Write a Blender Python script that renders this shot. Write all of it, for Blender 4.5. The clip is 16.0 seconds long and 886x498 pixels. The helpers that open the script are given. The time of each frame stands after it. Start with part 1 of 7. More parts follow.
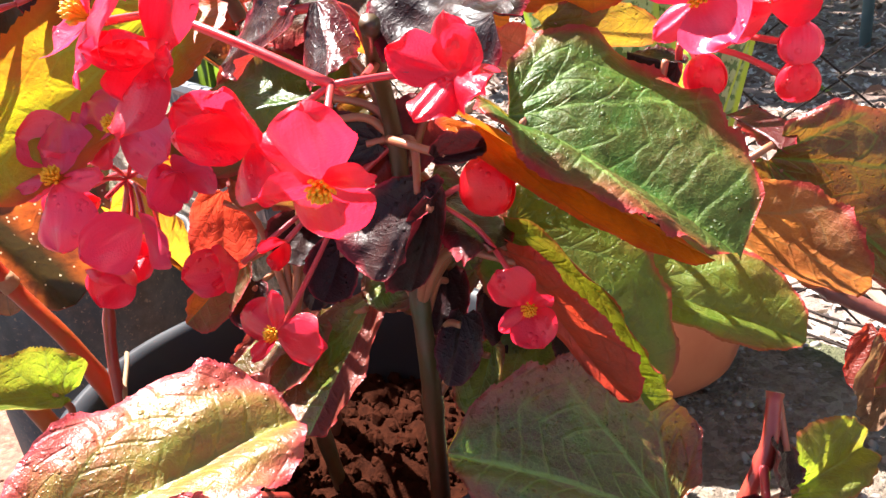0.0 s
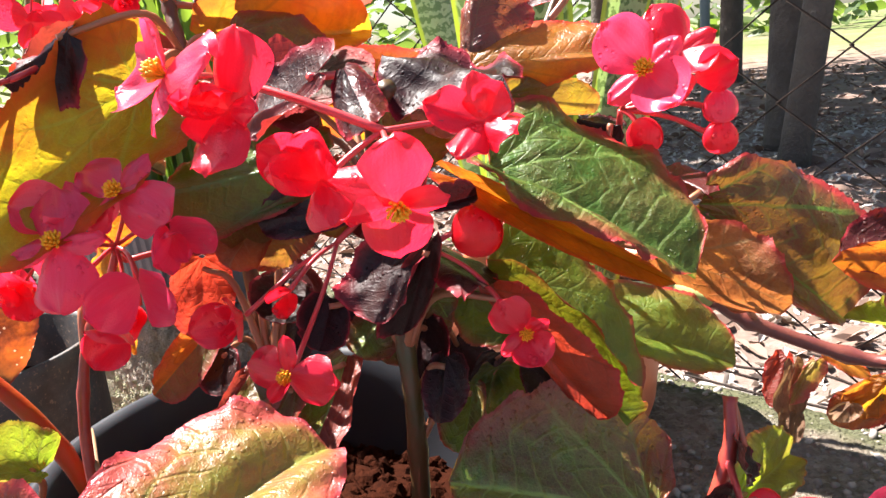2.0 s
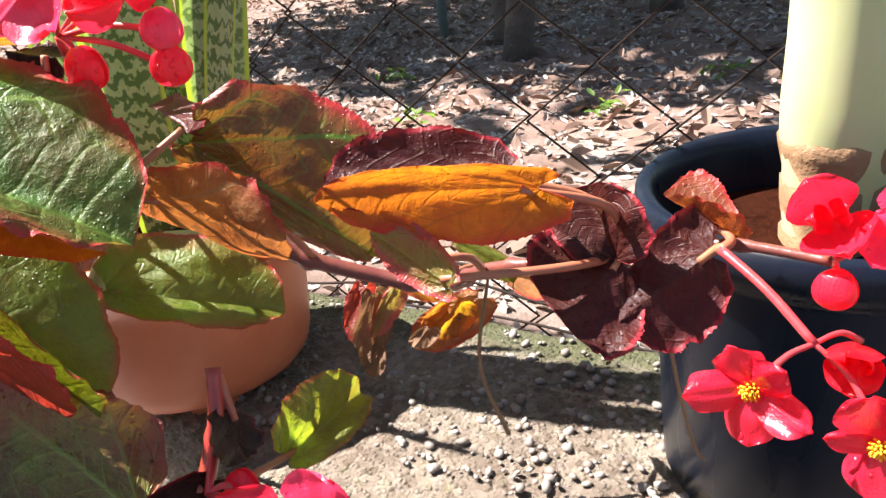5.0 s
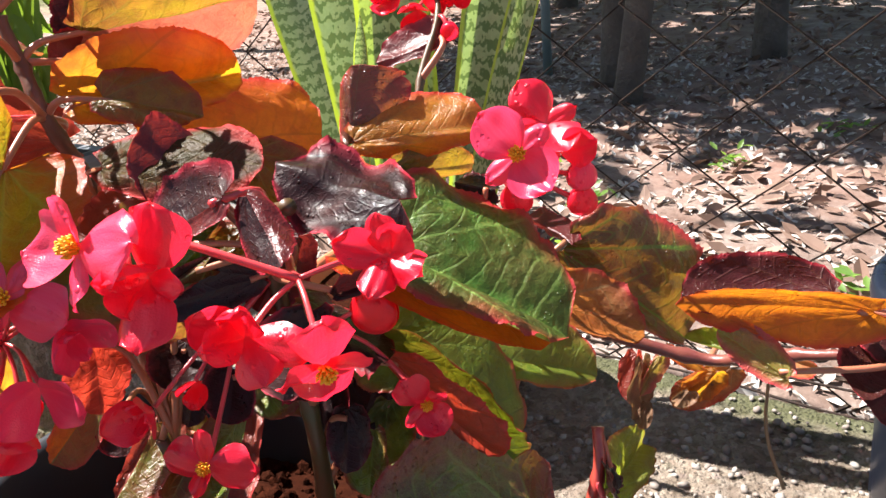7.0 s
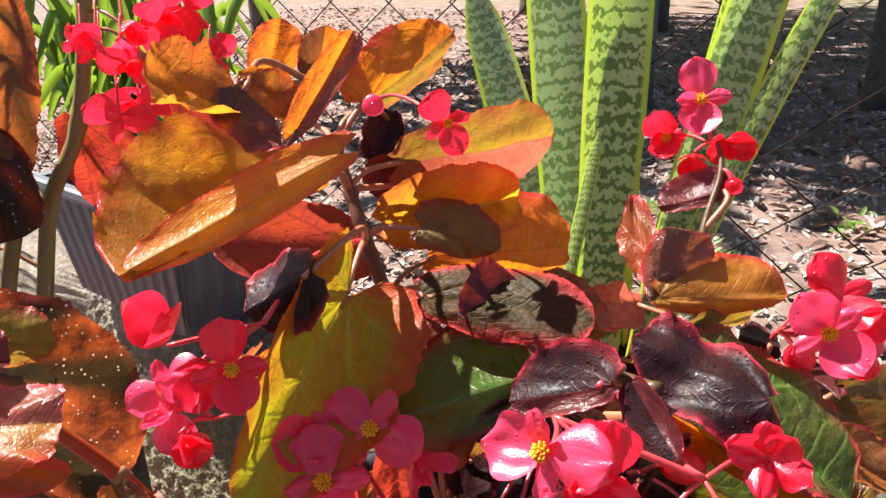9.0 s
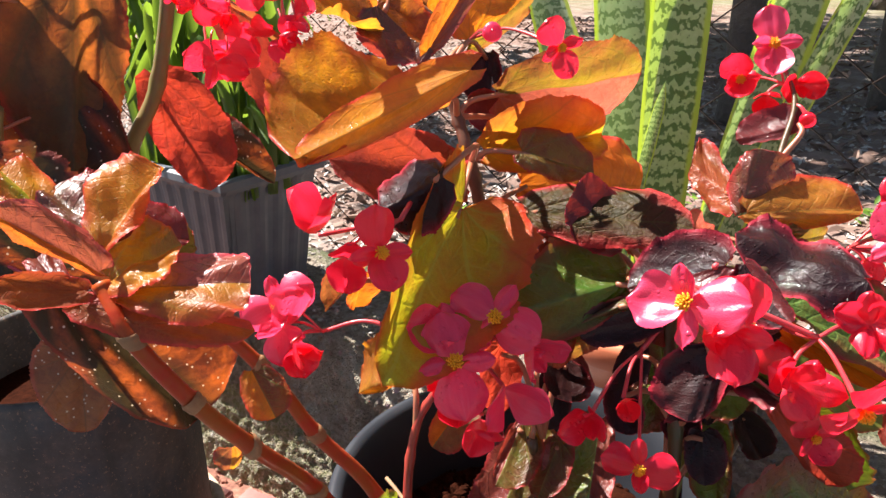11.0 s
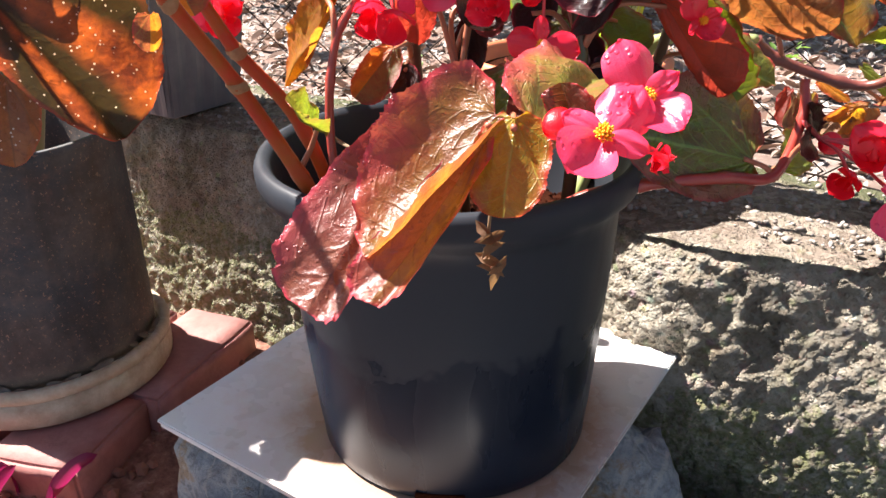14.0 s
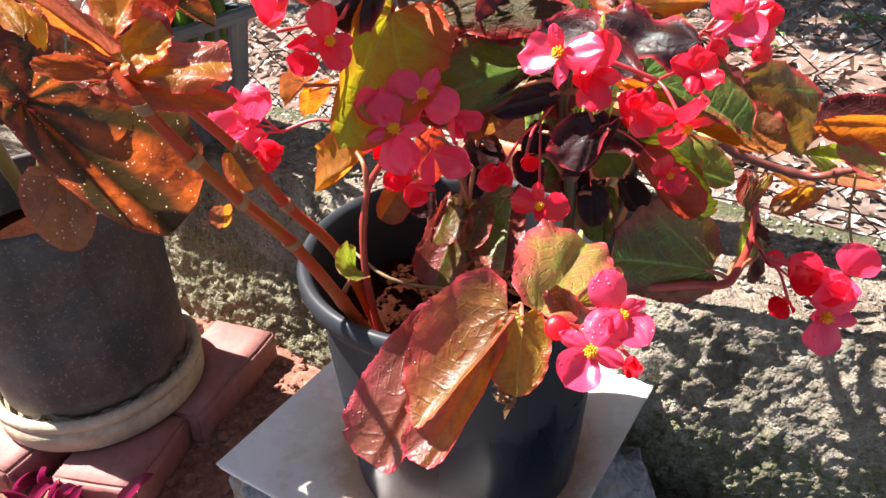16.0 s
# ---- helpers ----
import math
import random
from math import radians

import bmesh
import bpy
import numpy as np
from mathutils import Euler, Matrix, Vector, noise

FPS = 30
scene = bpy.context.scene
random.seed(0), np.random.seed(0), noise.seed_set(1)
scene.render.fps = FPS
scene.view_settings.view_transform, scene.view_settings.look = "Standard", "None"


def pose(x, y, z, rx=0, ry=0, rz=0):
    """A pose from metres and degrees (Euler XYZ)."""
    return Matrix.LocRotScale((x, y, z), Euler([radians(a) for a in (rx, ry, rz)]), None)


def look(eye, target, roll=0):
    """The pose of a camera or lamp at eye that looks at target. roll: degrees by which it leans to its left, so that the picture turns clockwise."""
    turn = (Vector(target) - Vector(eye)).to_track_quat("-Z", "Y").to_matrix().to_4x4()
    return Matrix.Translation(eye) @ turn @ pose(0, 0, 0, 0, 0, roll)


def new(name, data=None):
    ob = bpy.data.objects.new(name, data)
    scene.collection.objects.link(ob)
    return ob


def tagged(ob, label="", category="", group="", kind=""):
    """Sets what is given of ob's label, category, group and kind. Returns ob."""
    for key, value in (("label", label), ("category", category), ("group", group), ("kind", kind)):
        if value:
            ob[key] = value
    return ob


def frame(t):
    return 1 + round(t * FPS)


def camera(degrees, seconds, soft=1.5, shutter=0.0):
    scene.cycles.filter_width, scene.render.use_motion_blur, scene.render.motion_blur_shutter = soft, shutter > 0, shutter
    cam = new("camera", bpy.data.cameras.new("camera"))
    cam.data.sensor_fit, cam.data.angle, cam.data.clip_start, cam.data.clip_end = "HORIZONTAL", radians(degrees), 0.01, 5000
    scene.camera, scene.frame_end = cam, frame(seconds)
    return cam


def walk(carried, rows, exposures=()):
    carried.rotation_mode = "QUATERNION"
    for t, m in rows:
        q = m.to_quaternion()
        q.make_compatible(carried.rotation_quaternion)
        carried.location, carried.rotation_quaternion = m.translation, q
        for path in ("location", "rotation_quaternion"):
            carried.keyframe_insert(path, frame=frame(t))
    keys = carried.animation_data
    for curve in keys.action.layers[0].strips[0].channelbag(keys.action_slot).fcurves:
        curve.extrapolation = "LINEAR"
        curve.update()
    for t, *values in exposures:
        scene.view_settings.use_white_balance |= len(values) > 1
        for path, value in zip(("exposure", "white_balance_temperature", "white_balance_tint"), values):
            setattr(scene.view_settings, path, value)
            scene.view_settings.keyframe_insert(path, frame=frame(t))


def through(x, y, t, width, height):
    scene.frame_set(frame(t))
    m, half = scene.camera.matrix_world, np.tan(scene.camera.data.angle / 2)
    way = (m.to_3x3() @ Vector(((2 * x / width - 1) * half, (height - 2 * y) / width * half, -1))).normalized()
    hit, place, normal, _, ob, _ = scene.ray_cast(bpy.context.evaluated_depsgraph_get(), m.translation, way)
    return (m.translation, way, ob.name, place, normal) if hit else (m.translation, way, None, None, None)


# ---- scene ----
cam = camera(61.5, 16.0)
PATH = [
    (0, (0.371, -0.144, 0.591), (-1.194, 0.853, -0.155), -6.4),
    (0.5, (0.373, -0.156, 0.58), (-1.198, 0.892, -0.078), -6.7),
    (1, (0.372, -0.172, 0.577), (-1.122, 1.041, 0.033), -6.5),
    (1.5, (0.365, -0.191, 0.579), (-1.061, 1.102, 0.038), -5.9),
    (2, (0.369, -0.204, 0.585), (-1.032, 1.122, 0.056), -5.8),
    (2.5, (0.383, -0.19, 0.582), (-0.915, 1.208, -0.019), -5.5),
    (3, (0.396, -0.163, 0.579), (-0.776, 1.314, -0.087), -5.2),
    (3.5, (0.415, -0.142, 0.576), (-0.619, 1.404, -0.158), -4.8),
    (3.7, (0.424, -0.127, 0.572), (-0.575, 1.42, -0.208), -4.7),
    (5.8, (0.442, -0.082, 0.582), (-0.486, 1.487, -0.241), -7.8),
    (6, (0.432, -0.11, 0.599), (-0.552, 1.446, -0.181), -7.9),
    (6.5, (0.401, -0.172, 0.639), (-0.669, 1.346, -0.102), -6.7),
    (7, (0.362, -0.212, 0.658), (-0.706, 1.295, -0.109), -5.7),
    (7.5, (0.322, -0.242, 0.684), (-0.796, 1.217, -0.102), -4.7),
    (8, (0.296, -0.262, 0.708), (-0.835, 1.181, -0.09), -3.2),
    (8.5, (0.28, -0.271, 0.736), (-0.875, 1.169, -0.032), -2.5),
    (8.7, (0.273, -0.276, 0.747), (-0.893, 1.158, -0.016), -2.4),
    (10.8, (0.244, -0.371, 0.732), (-0.919, 1.071, -0.021), -1.2),
    (11, (0.247, -0.371, 0.715), (-0.916, 1.076, -0.03), -1.2),
    (11.5, (0.252, -0.366, 0.66), (-0.862, 1.101, -0.12), -0.6),
    (12, (0.251, -0.361, 0.614), (-0.848, 1.105, -0.189), -0.9),
    (12.5, (0.257, -0.356, 0.574), (-0.839, 1.121, -0.212), -0.9),
    (13, (0.275, -0.367, 0.555), (-0.811, 1.12, -0.226), -0.6),
    (13.5, (0.298, -0.395, 0.547), (-0.78, 1.079, -0.269), -1.8),
    (14, (0.318, -0.441, 0.545), (-0.705, 1.04, -0.327), -1.3),
    (14.5, (0.346, -0.494, 0.592), (-0.638, 0.986, -0.325), -3.1),
    (15, (0.353, -0.534, 0.642), (-0.581, 0.94, -0.336), -2.0),
    (15.5, (0.329, -0.52, 0.691), (-0.612, 0.933, -0.312), -3.5),
    (16, (0.319, -0.471, 0.707), (-0.628, 0.946, -0.34), -2.7),
]
SUN, SKY = 5.0, 0.037
EXPOSURES = [(0.0, 2.45), (2.0, 2.25), (3.5, 2.2), (6.0, 1.9), (7.0, 1.85), (8.5, 1.65), (11.0, 1.75), (12.5, 2.22), (13.5, 2.0), (14.5, 2.1), (16.0, 1.95)]
walk(cam, [(t, look(eye, target, roll)) for t, eye, target, roll in PATH], exposures=EXPOSURES)

# ---- world and sun ----
SUN_FROM = Vector((-1.0, -0.13, 1.45)).normalized()
world = bpy.data.worlds.new("sky")
scene.world = world
world.use_nodes = True
wn = world.node_tree
wn.nodes.clear()
sky = wn.nodes.new("ShaderNodeTexSky")
sky.sky_type, sky.sun_disc = "NISHITA", False
sky.sun_elevation, sky.sun_rotation = math.asin(SUN_FROM.z), radians(262.6)
bg = wn.nodes.new("ShaderNodeBackground")
bg.inputs[1].default_value = SKY
wo = wn.nodes.new("ShaderNodeOutputWorld")
wn.links.new(sky.outputs[0], bg.inputs[0])
wn.links.new(bg.outputs[0], wo.inputs[0])
sun = new("sun", bpy.data.lights.new("sun", "SUN"))
sun.data.energy, sun.data.angle, sun.data.color = SUN, radians(0.5), (1.0, 0.945, 0.89)
sun.matrix_world = look(SUN_FROM * 10, (0, 0, 0))

rng = random.Random(7)


# ---- materials ----
class Nodes:
    """Short hand for building a node material."""

    def __init__(self, name):
        self.mat = bpy.data.materials.new(name)
        self.mat.use_nodes = True
        self.t = self.mat.node_tree
        self.t.nodes.clear()
        self.out = self.t.nodes.new("ShaderNodeOutputMaterial")

    def n(self, kind, **inputs):
        node = self.t.nodes.new("ShaderNode" + kind)
        for key, value in inputs.items():
            self.put(node.inputs[key.replace("_", " ")], value)
        return node

    def put(self, socket, value):
        if isinstance(value, bpy.types.NodeSocket):
            self.t.links.new(value, socket)
        elif isinstance(value, tuple) and len(value) == 3 and len(socket.default_value) == 4:
            socket.default_value = (*value, 1)
        else:
            socket.default_value = value

    def coord(self, which="Object"):
        return self.n("TexCoord").outputs[which]

    def noise(self, scale, detail=4.0, rough=0.6, vector=None, offset=None):
        v = vector if vector is not None else self.coord()
        if offset is not None:
            add = self.n("VectorMath")
            add.operation = "ADD"
            self.put(add.inputs[0], v)
            self.put(add.inputs[1], offset)
            v = add.outputs[0]
        return self.n("TexNoise", Vector=v, Scale=scale, Detail=detail, Roughness=rough).outputs[0]

    def voronoi(self, scale, feature="F1", vector=None):
        node = self.n("TexVoronoi")
        node.feature = feature
        self.put(node.inputs["Vector"], vector if vector is not None else self.coord())
        self.put(node.inputs["Scale"], scale)
        return node

    def ramp(self, fac, *stops):
        node = self.n("ValToRGB", Fac=fac)
        el = node.color_ramp.elements
        while len(el) < len(stops):
            el.new(0.5)
        for e, (pos, col) in zip(el, stops):
            e.position = pos
            e.color = (*col, 1) if isinstance(col, tuple) else (col, col, col, 1)
        return node.outputs[0]

    def mix(self, fac, a, b, blend="MIX"):
        node = self.n("Mix")
        node.data_type, node.blend_type = "RGBA", blend
        self.put(node.inputs[0], fac)
        self.put(node.inputs[6], a)
        self.put(node.inputs[7], b)
        return node.outputs[2]

    def math(self, op, a, b=0.0, c=0.0):
        node = self.n("Math")
        node.operation = op
        for i, v in enumerate((a, b, c)):
            self.put(node.inputs[i], v)
        return node.outputs[0]

    def bump(self, height, strength, distance, normal=None):
        node = self.n("Bump", Height=height, Strength=strength, Distance=distance)
        if normal is not None:
            self.put(node.inputs["Normal"], normal)
        return node.outputs[0]

    def bsdf(self, colour, rough=0.5, normal=None, **more):
        node = self.n("BsdfPrincipled")
        self.put(node.inputs["Base Color"], colour)
        self.put(node.inputs["Roughness"], rough)
        if normal is not None:
            self.put(node.inputs["Normal"], normal)
        for key, value in more.items():
            self.put(node.inputs[key.replace("_", " ")], value)
        return node

    def done(self, shader):
        self.t.links.new(shader, self.out.inputs[0])
        return self.mat


def object_offset(m):
    """A shift of the pattern that differs from object to object."""
    info = m.n("ObjectInfo")
    return m.math("MULTIPLY", info.outputs["Random"], 9.0)


def leaf_material(name, a, b, edge, through, glow=0.45, rough=0.32, wet=0.5, vein=(0.25, 0.3, 0.06), vein_mix=0.6, spots=0.0, coat=0.2, mottle=0.55, blush=0.6, band=0.0, relief=1.0, spec=0.5, flush=0.0, patch=0.55):
    """Begonia leaf: blotched colour, palmate veins, red rim, beads of water, light that passes through."""
    m = Nodes(name)
    shift = object_offset(m)
    uv = m.n("SeparateXYZ", Vector=m.coord("UV"))
    warp = m.math("MULTIPLY", m.math("SUBTRACT", m.noise(30, 2, 0.5, offset=shift), 0.5), 0.16)
    lateral = m.math("SUBTRACT", uv.outputs[0], 0.5)
    along = m.math("ADD", uv.outputs[1], 0.04)
    angle = m.math("ADD", m.math("ARCTAN2", lateral, along), warp)
    saw = m.math("FRACT", m.math("MULTIPLY_ADD", angle, 1.75, 5.5))
    off = m.math("ABSOLUTE", m.math("SUBTRACT", saw, 0.5))
    radius = m.math("SQRT", m.math("ADD", m.math("MULTIPLY", lateral, lateral), m.math("MULTIPLY", along, along)))
    width = m.math("DIVIDE", 0.034, m.math("ADD", radius, 0.10))
    veins = m.math("MAXIMUM", m.math("SUBTRACT", 1.0, m.math("DIVIDE", off, width)), 0.0)
    side = m.math("FRACT", m.math("MULTIPLY_ADD", off, -1.9, m.math("MULTIPLY", m.math("ADD", radius, warp), 8.0)))
    twig = m.ramp(m.math("ABSOLUTE", m.math("SUBTRACT", side, 0.5)), (0.0, 1.0), (0.12, 0.0))
    cloud = m.noise(13, 3, 0.6, offset=shift)
    blotch = m.noise(30, 3, 0.62, offset=shift)
    middle = m.noise(95, 4, 0.68, offset=shift)
    fine = m.noise(300, 3, 0.65, offset=shift)
    att = m.n("Attribute")
    att.attribute_name = "rim"
    rim = att.outputs["Fac"]
    col = m.mix(m.ramp(m.math("MULTIPLY_ADD", rim, 0.22, blotch), (0.46, 0.0), (0.78, 1.0)), a, b)
    col = m.mix(m.ramp(middle, (0.40, 0.0), (0.64, mottle)), col, m.mix(0.4, b, edge))
    dusk = m.math("MULTIPLY", m.ramp(m.math("MULTIPLY_ADD", m.math("SUBTRACT", middle, 0.5), 0.35, cloud), (0.44, 0.0), (0.60, 1.0)), patch)
    col = m.mix(dusk, col, m.mix(0.65, col, (0.045, 0.012, 0.008)))
    col = m.mix(m.ramp(fine, (0.35, 0.32), (0.6, 0.0)), col, m.mix(0.6, a, (0.02, 0.012, 0.006)))
    net = m.voronoi(420, "DISTANCE_TO_EDGE").outputs["Distance"]
    mesh_ = m.ramp(net, (0.02, 1.0), (0.09, 0.0))
    col = m.mix(m.math("MULTIPLY", mesh_, 0.18), col, vein)
    lines = m.math("MAXIMUM", m.ramp(veins, (0.1, 0.0), (0.55, 1.0)), m.math("MULTIPLY", twig, 0.5))
    col = m.mix(m.math("MULTIPLY", lines, vein_mix), col, vein)
    blushed = m.ramp(m.math("MULTIPLY_ADD", m.math("SUBTRACT", blotch, 0.5), 0.9, rim), (0.72 - flush, 0.0), (1.05 - flush, blush))
    col = m.mix(blushed, col, m.mix(0.35, edge, b))
    rimmed = m.ramp(m.math("MULTIPLY_ADD", fine, 0.05, rim), (0.935, 0.0), (0.985, 1.0))
    col = m.mix(rimmed, col, edge)
    if spots:
        v = m.voronoi(165, vector=None)
        col = m.mix(m.math("MULTIPLY", m.ramp(v.outputs["Distance"], (0.10, 1.0), (0.17, 0.0)), spots), col, (0.72, 0.66, 0.58))
    drops = m.voronoi(430)
    size = m.n("SeparateColor", Color=drops.outputs["Color"]).outputs[0]
    drop = m.ramp(m.math("DIVIDE", drops.outputs["Distance"], m.math("MULTIPLY_ADD", m.math("MULTIPLY", size, size), 0.40, 0.08)), (0.0, 1.0), (0.6, 0.75), (1.0, 0.0))
    sparse = m.math("MULTIPLY", m.ramp(m.math("MULTIPLY_ADD", rim, 0.12, m.noise(45, 2, 0.5, offset=shift)), (0.55, 0.0), (0.66, 1.0)), m.ramp(size, (0.35, 0.0), (0.45, 1.0)))
    blister = m.ramp(m.voronoi(230, "SMOOTH_F1").outputs["Distance"], (0.0, 1.0), (0.7, 0.0))
    quilt = m.ramp(off, (0.0, 0.0), (0.25, 0.7), (0.5, 1.0))
    crease = m.noise(170, 5, 0.7, offset=shift)
    bump = m.bump(m.noise(620, 3, 0.6), 0.4, 0.0004)
    bump = m.bump(mesh_, 0.25, 0.0003, bump)
    bump = m.bump(m.math("SUBTRACT", quilt, m.math("MULTIPLY", twig, 0.3)), 0.5, 0.0013 * relief, bump)
    bump = m.bump(blister, 0.45, 0.0006 * relief, bump)
    bump = m.bump(crease, 0.55, 0.0011 * relief, bump)
    bump = m.bump(middle, 0.5, 0.0014 * relief, bump)
    if wet:
        bump = m.bump(m.math("MULTIPLY", drop, sparse), wet, 0.0012, bump)
    p = m.bsdf(col, m.ramp(blotch, (0.3, rough * 0.7), (0.7, rough * 1.3)), bump, Coat_Weight=coat, Coat_Roughness=0.06, Specular_IOR_Level=spec)
    m.put(p.inputs["Coat Normal"], bump)
    lit = m.mix(m.ramp(blotch, (0.35, 0.0), (0.7, 0.8)), through, m.mix(0.55, through, edge))
    lit = m.mix(m.math("MULTIPLY", blushed, 0.5), lit, edge)
    lit = m.mix(dusk, lit, m.mix(0.75, lit, (0.10, 0.012, 0.012)))
    lit = m.mix(m.math("MULTIPLY", lines, 0.5), lit, m.mix(0.7, through, (0.0, 0.0, 0.0)))
    lit = m.mix(m.ramp(middle, (0.45, 0.0), (0.68, 0.4)), lit, col)
    if band:
        lit = m.mix(m.math("MULTIPLY", m.ramp(m.math("MULTIPLY_ADD", middle, 0.12, off), (0.20, 1.0), (0.44, 0.0)), band), lit, (0.05, 0.03, 0.008))
    if spots:
        lit = m.mix(m.math("MULTIPLY", m.ramp(v.outputs["Distance"], (0.10, 1.0), (0.17, 0.0)), 0.8), lit, (1.0, 0.72, 0.45))
    t = m.n("BsdfTranslucent", Color=lit, Normal=bump)
    mixed = m.n("MixShader", Fac=glow)
    m.t.links.new(p.outputs[0], mixed.inputs[1])
    m.t.links.new(t.outputs[0], mixed.inputs[2])
    return m.done(mixed.outputs[0])


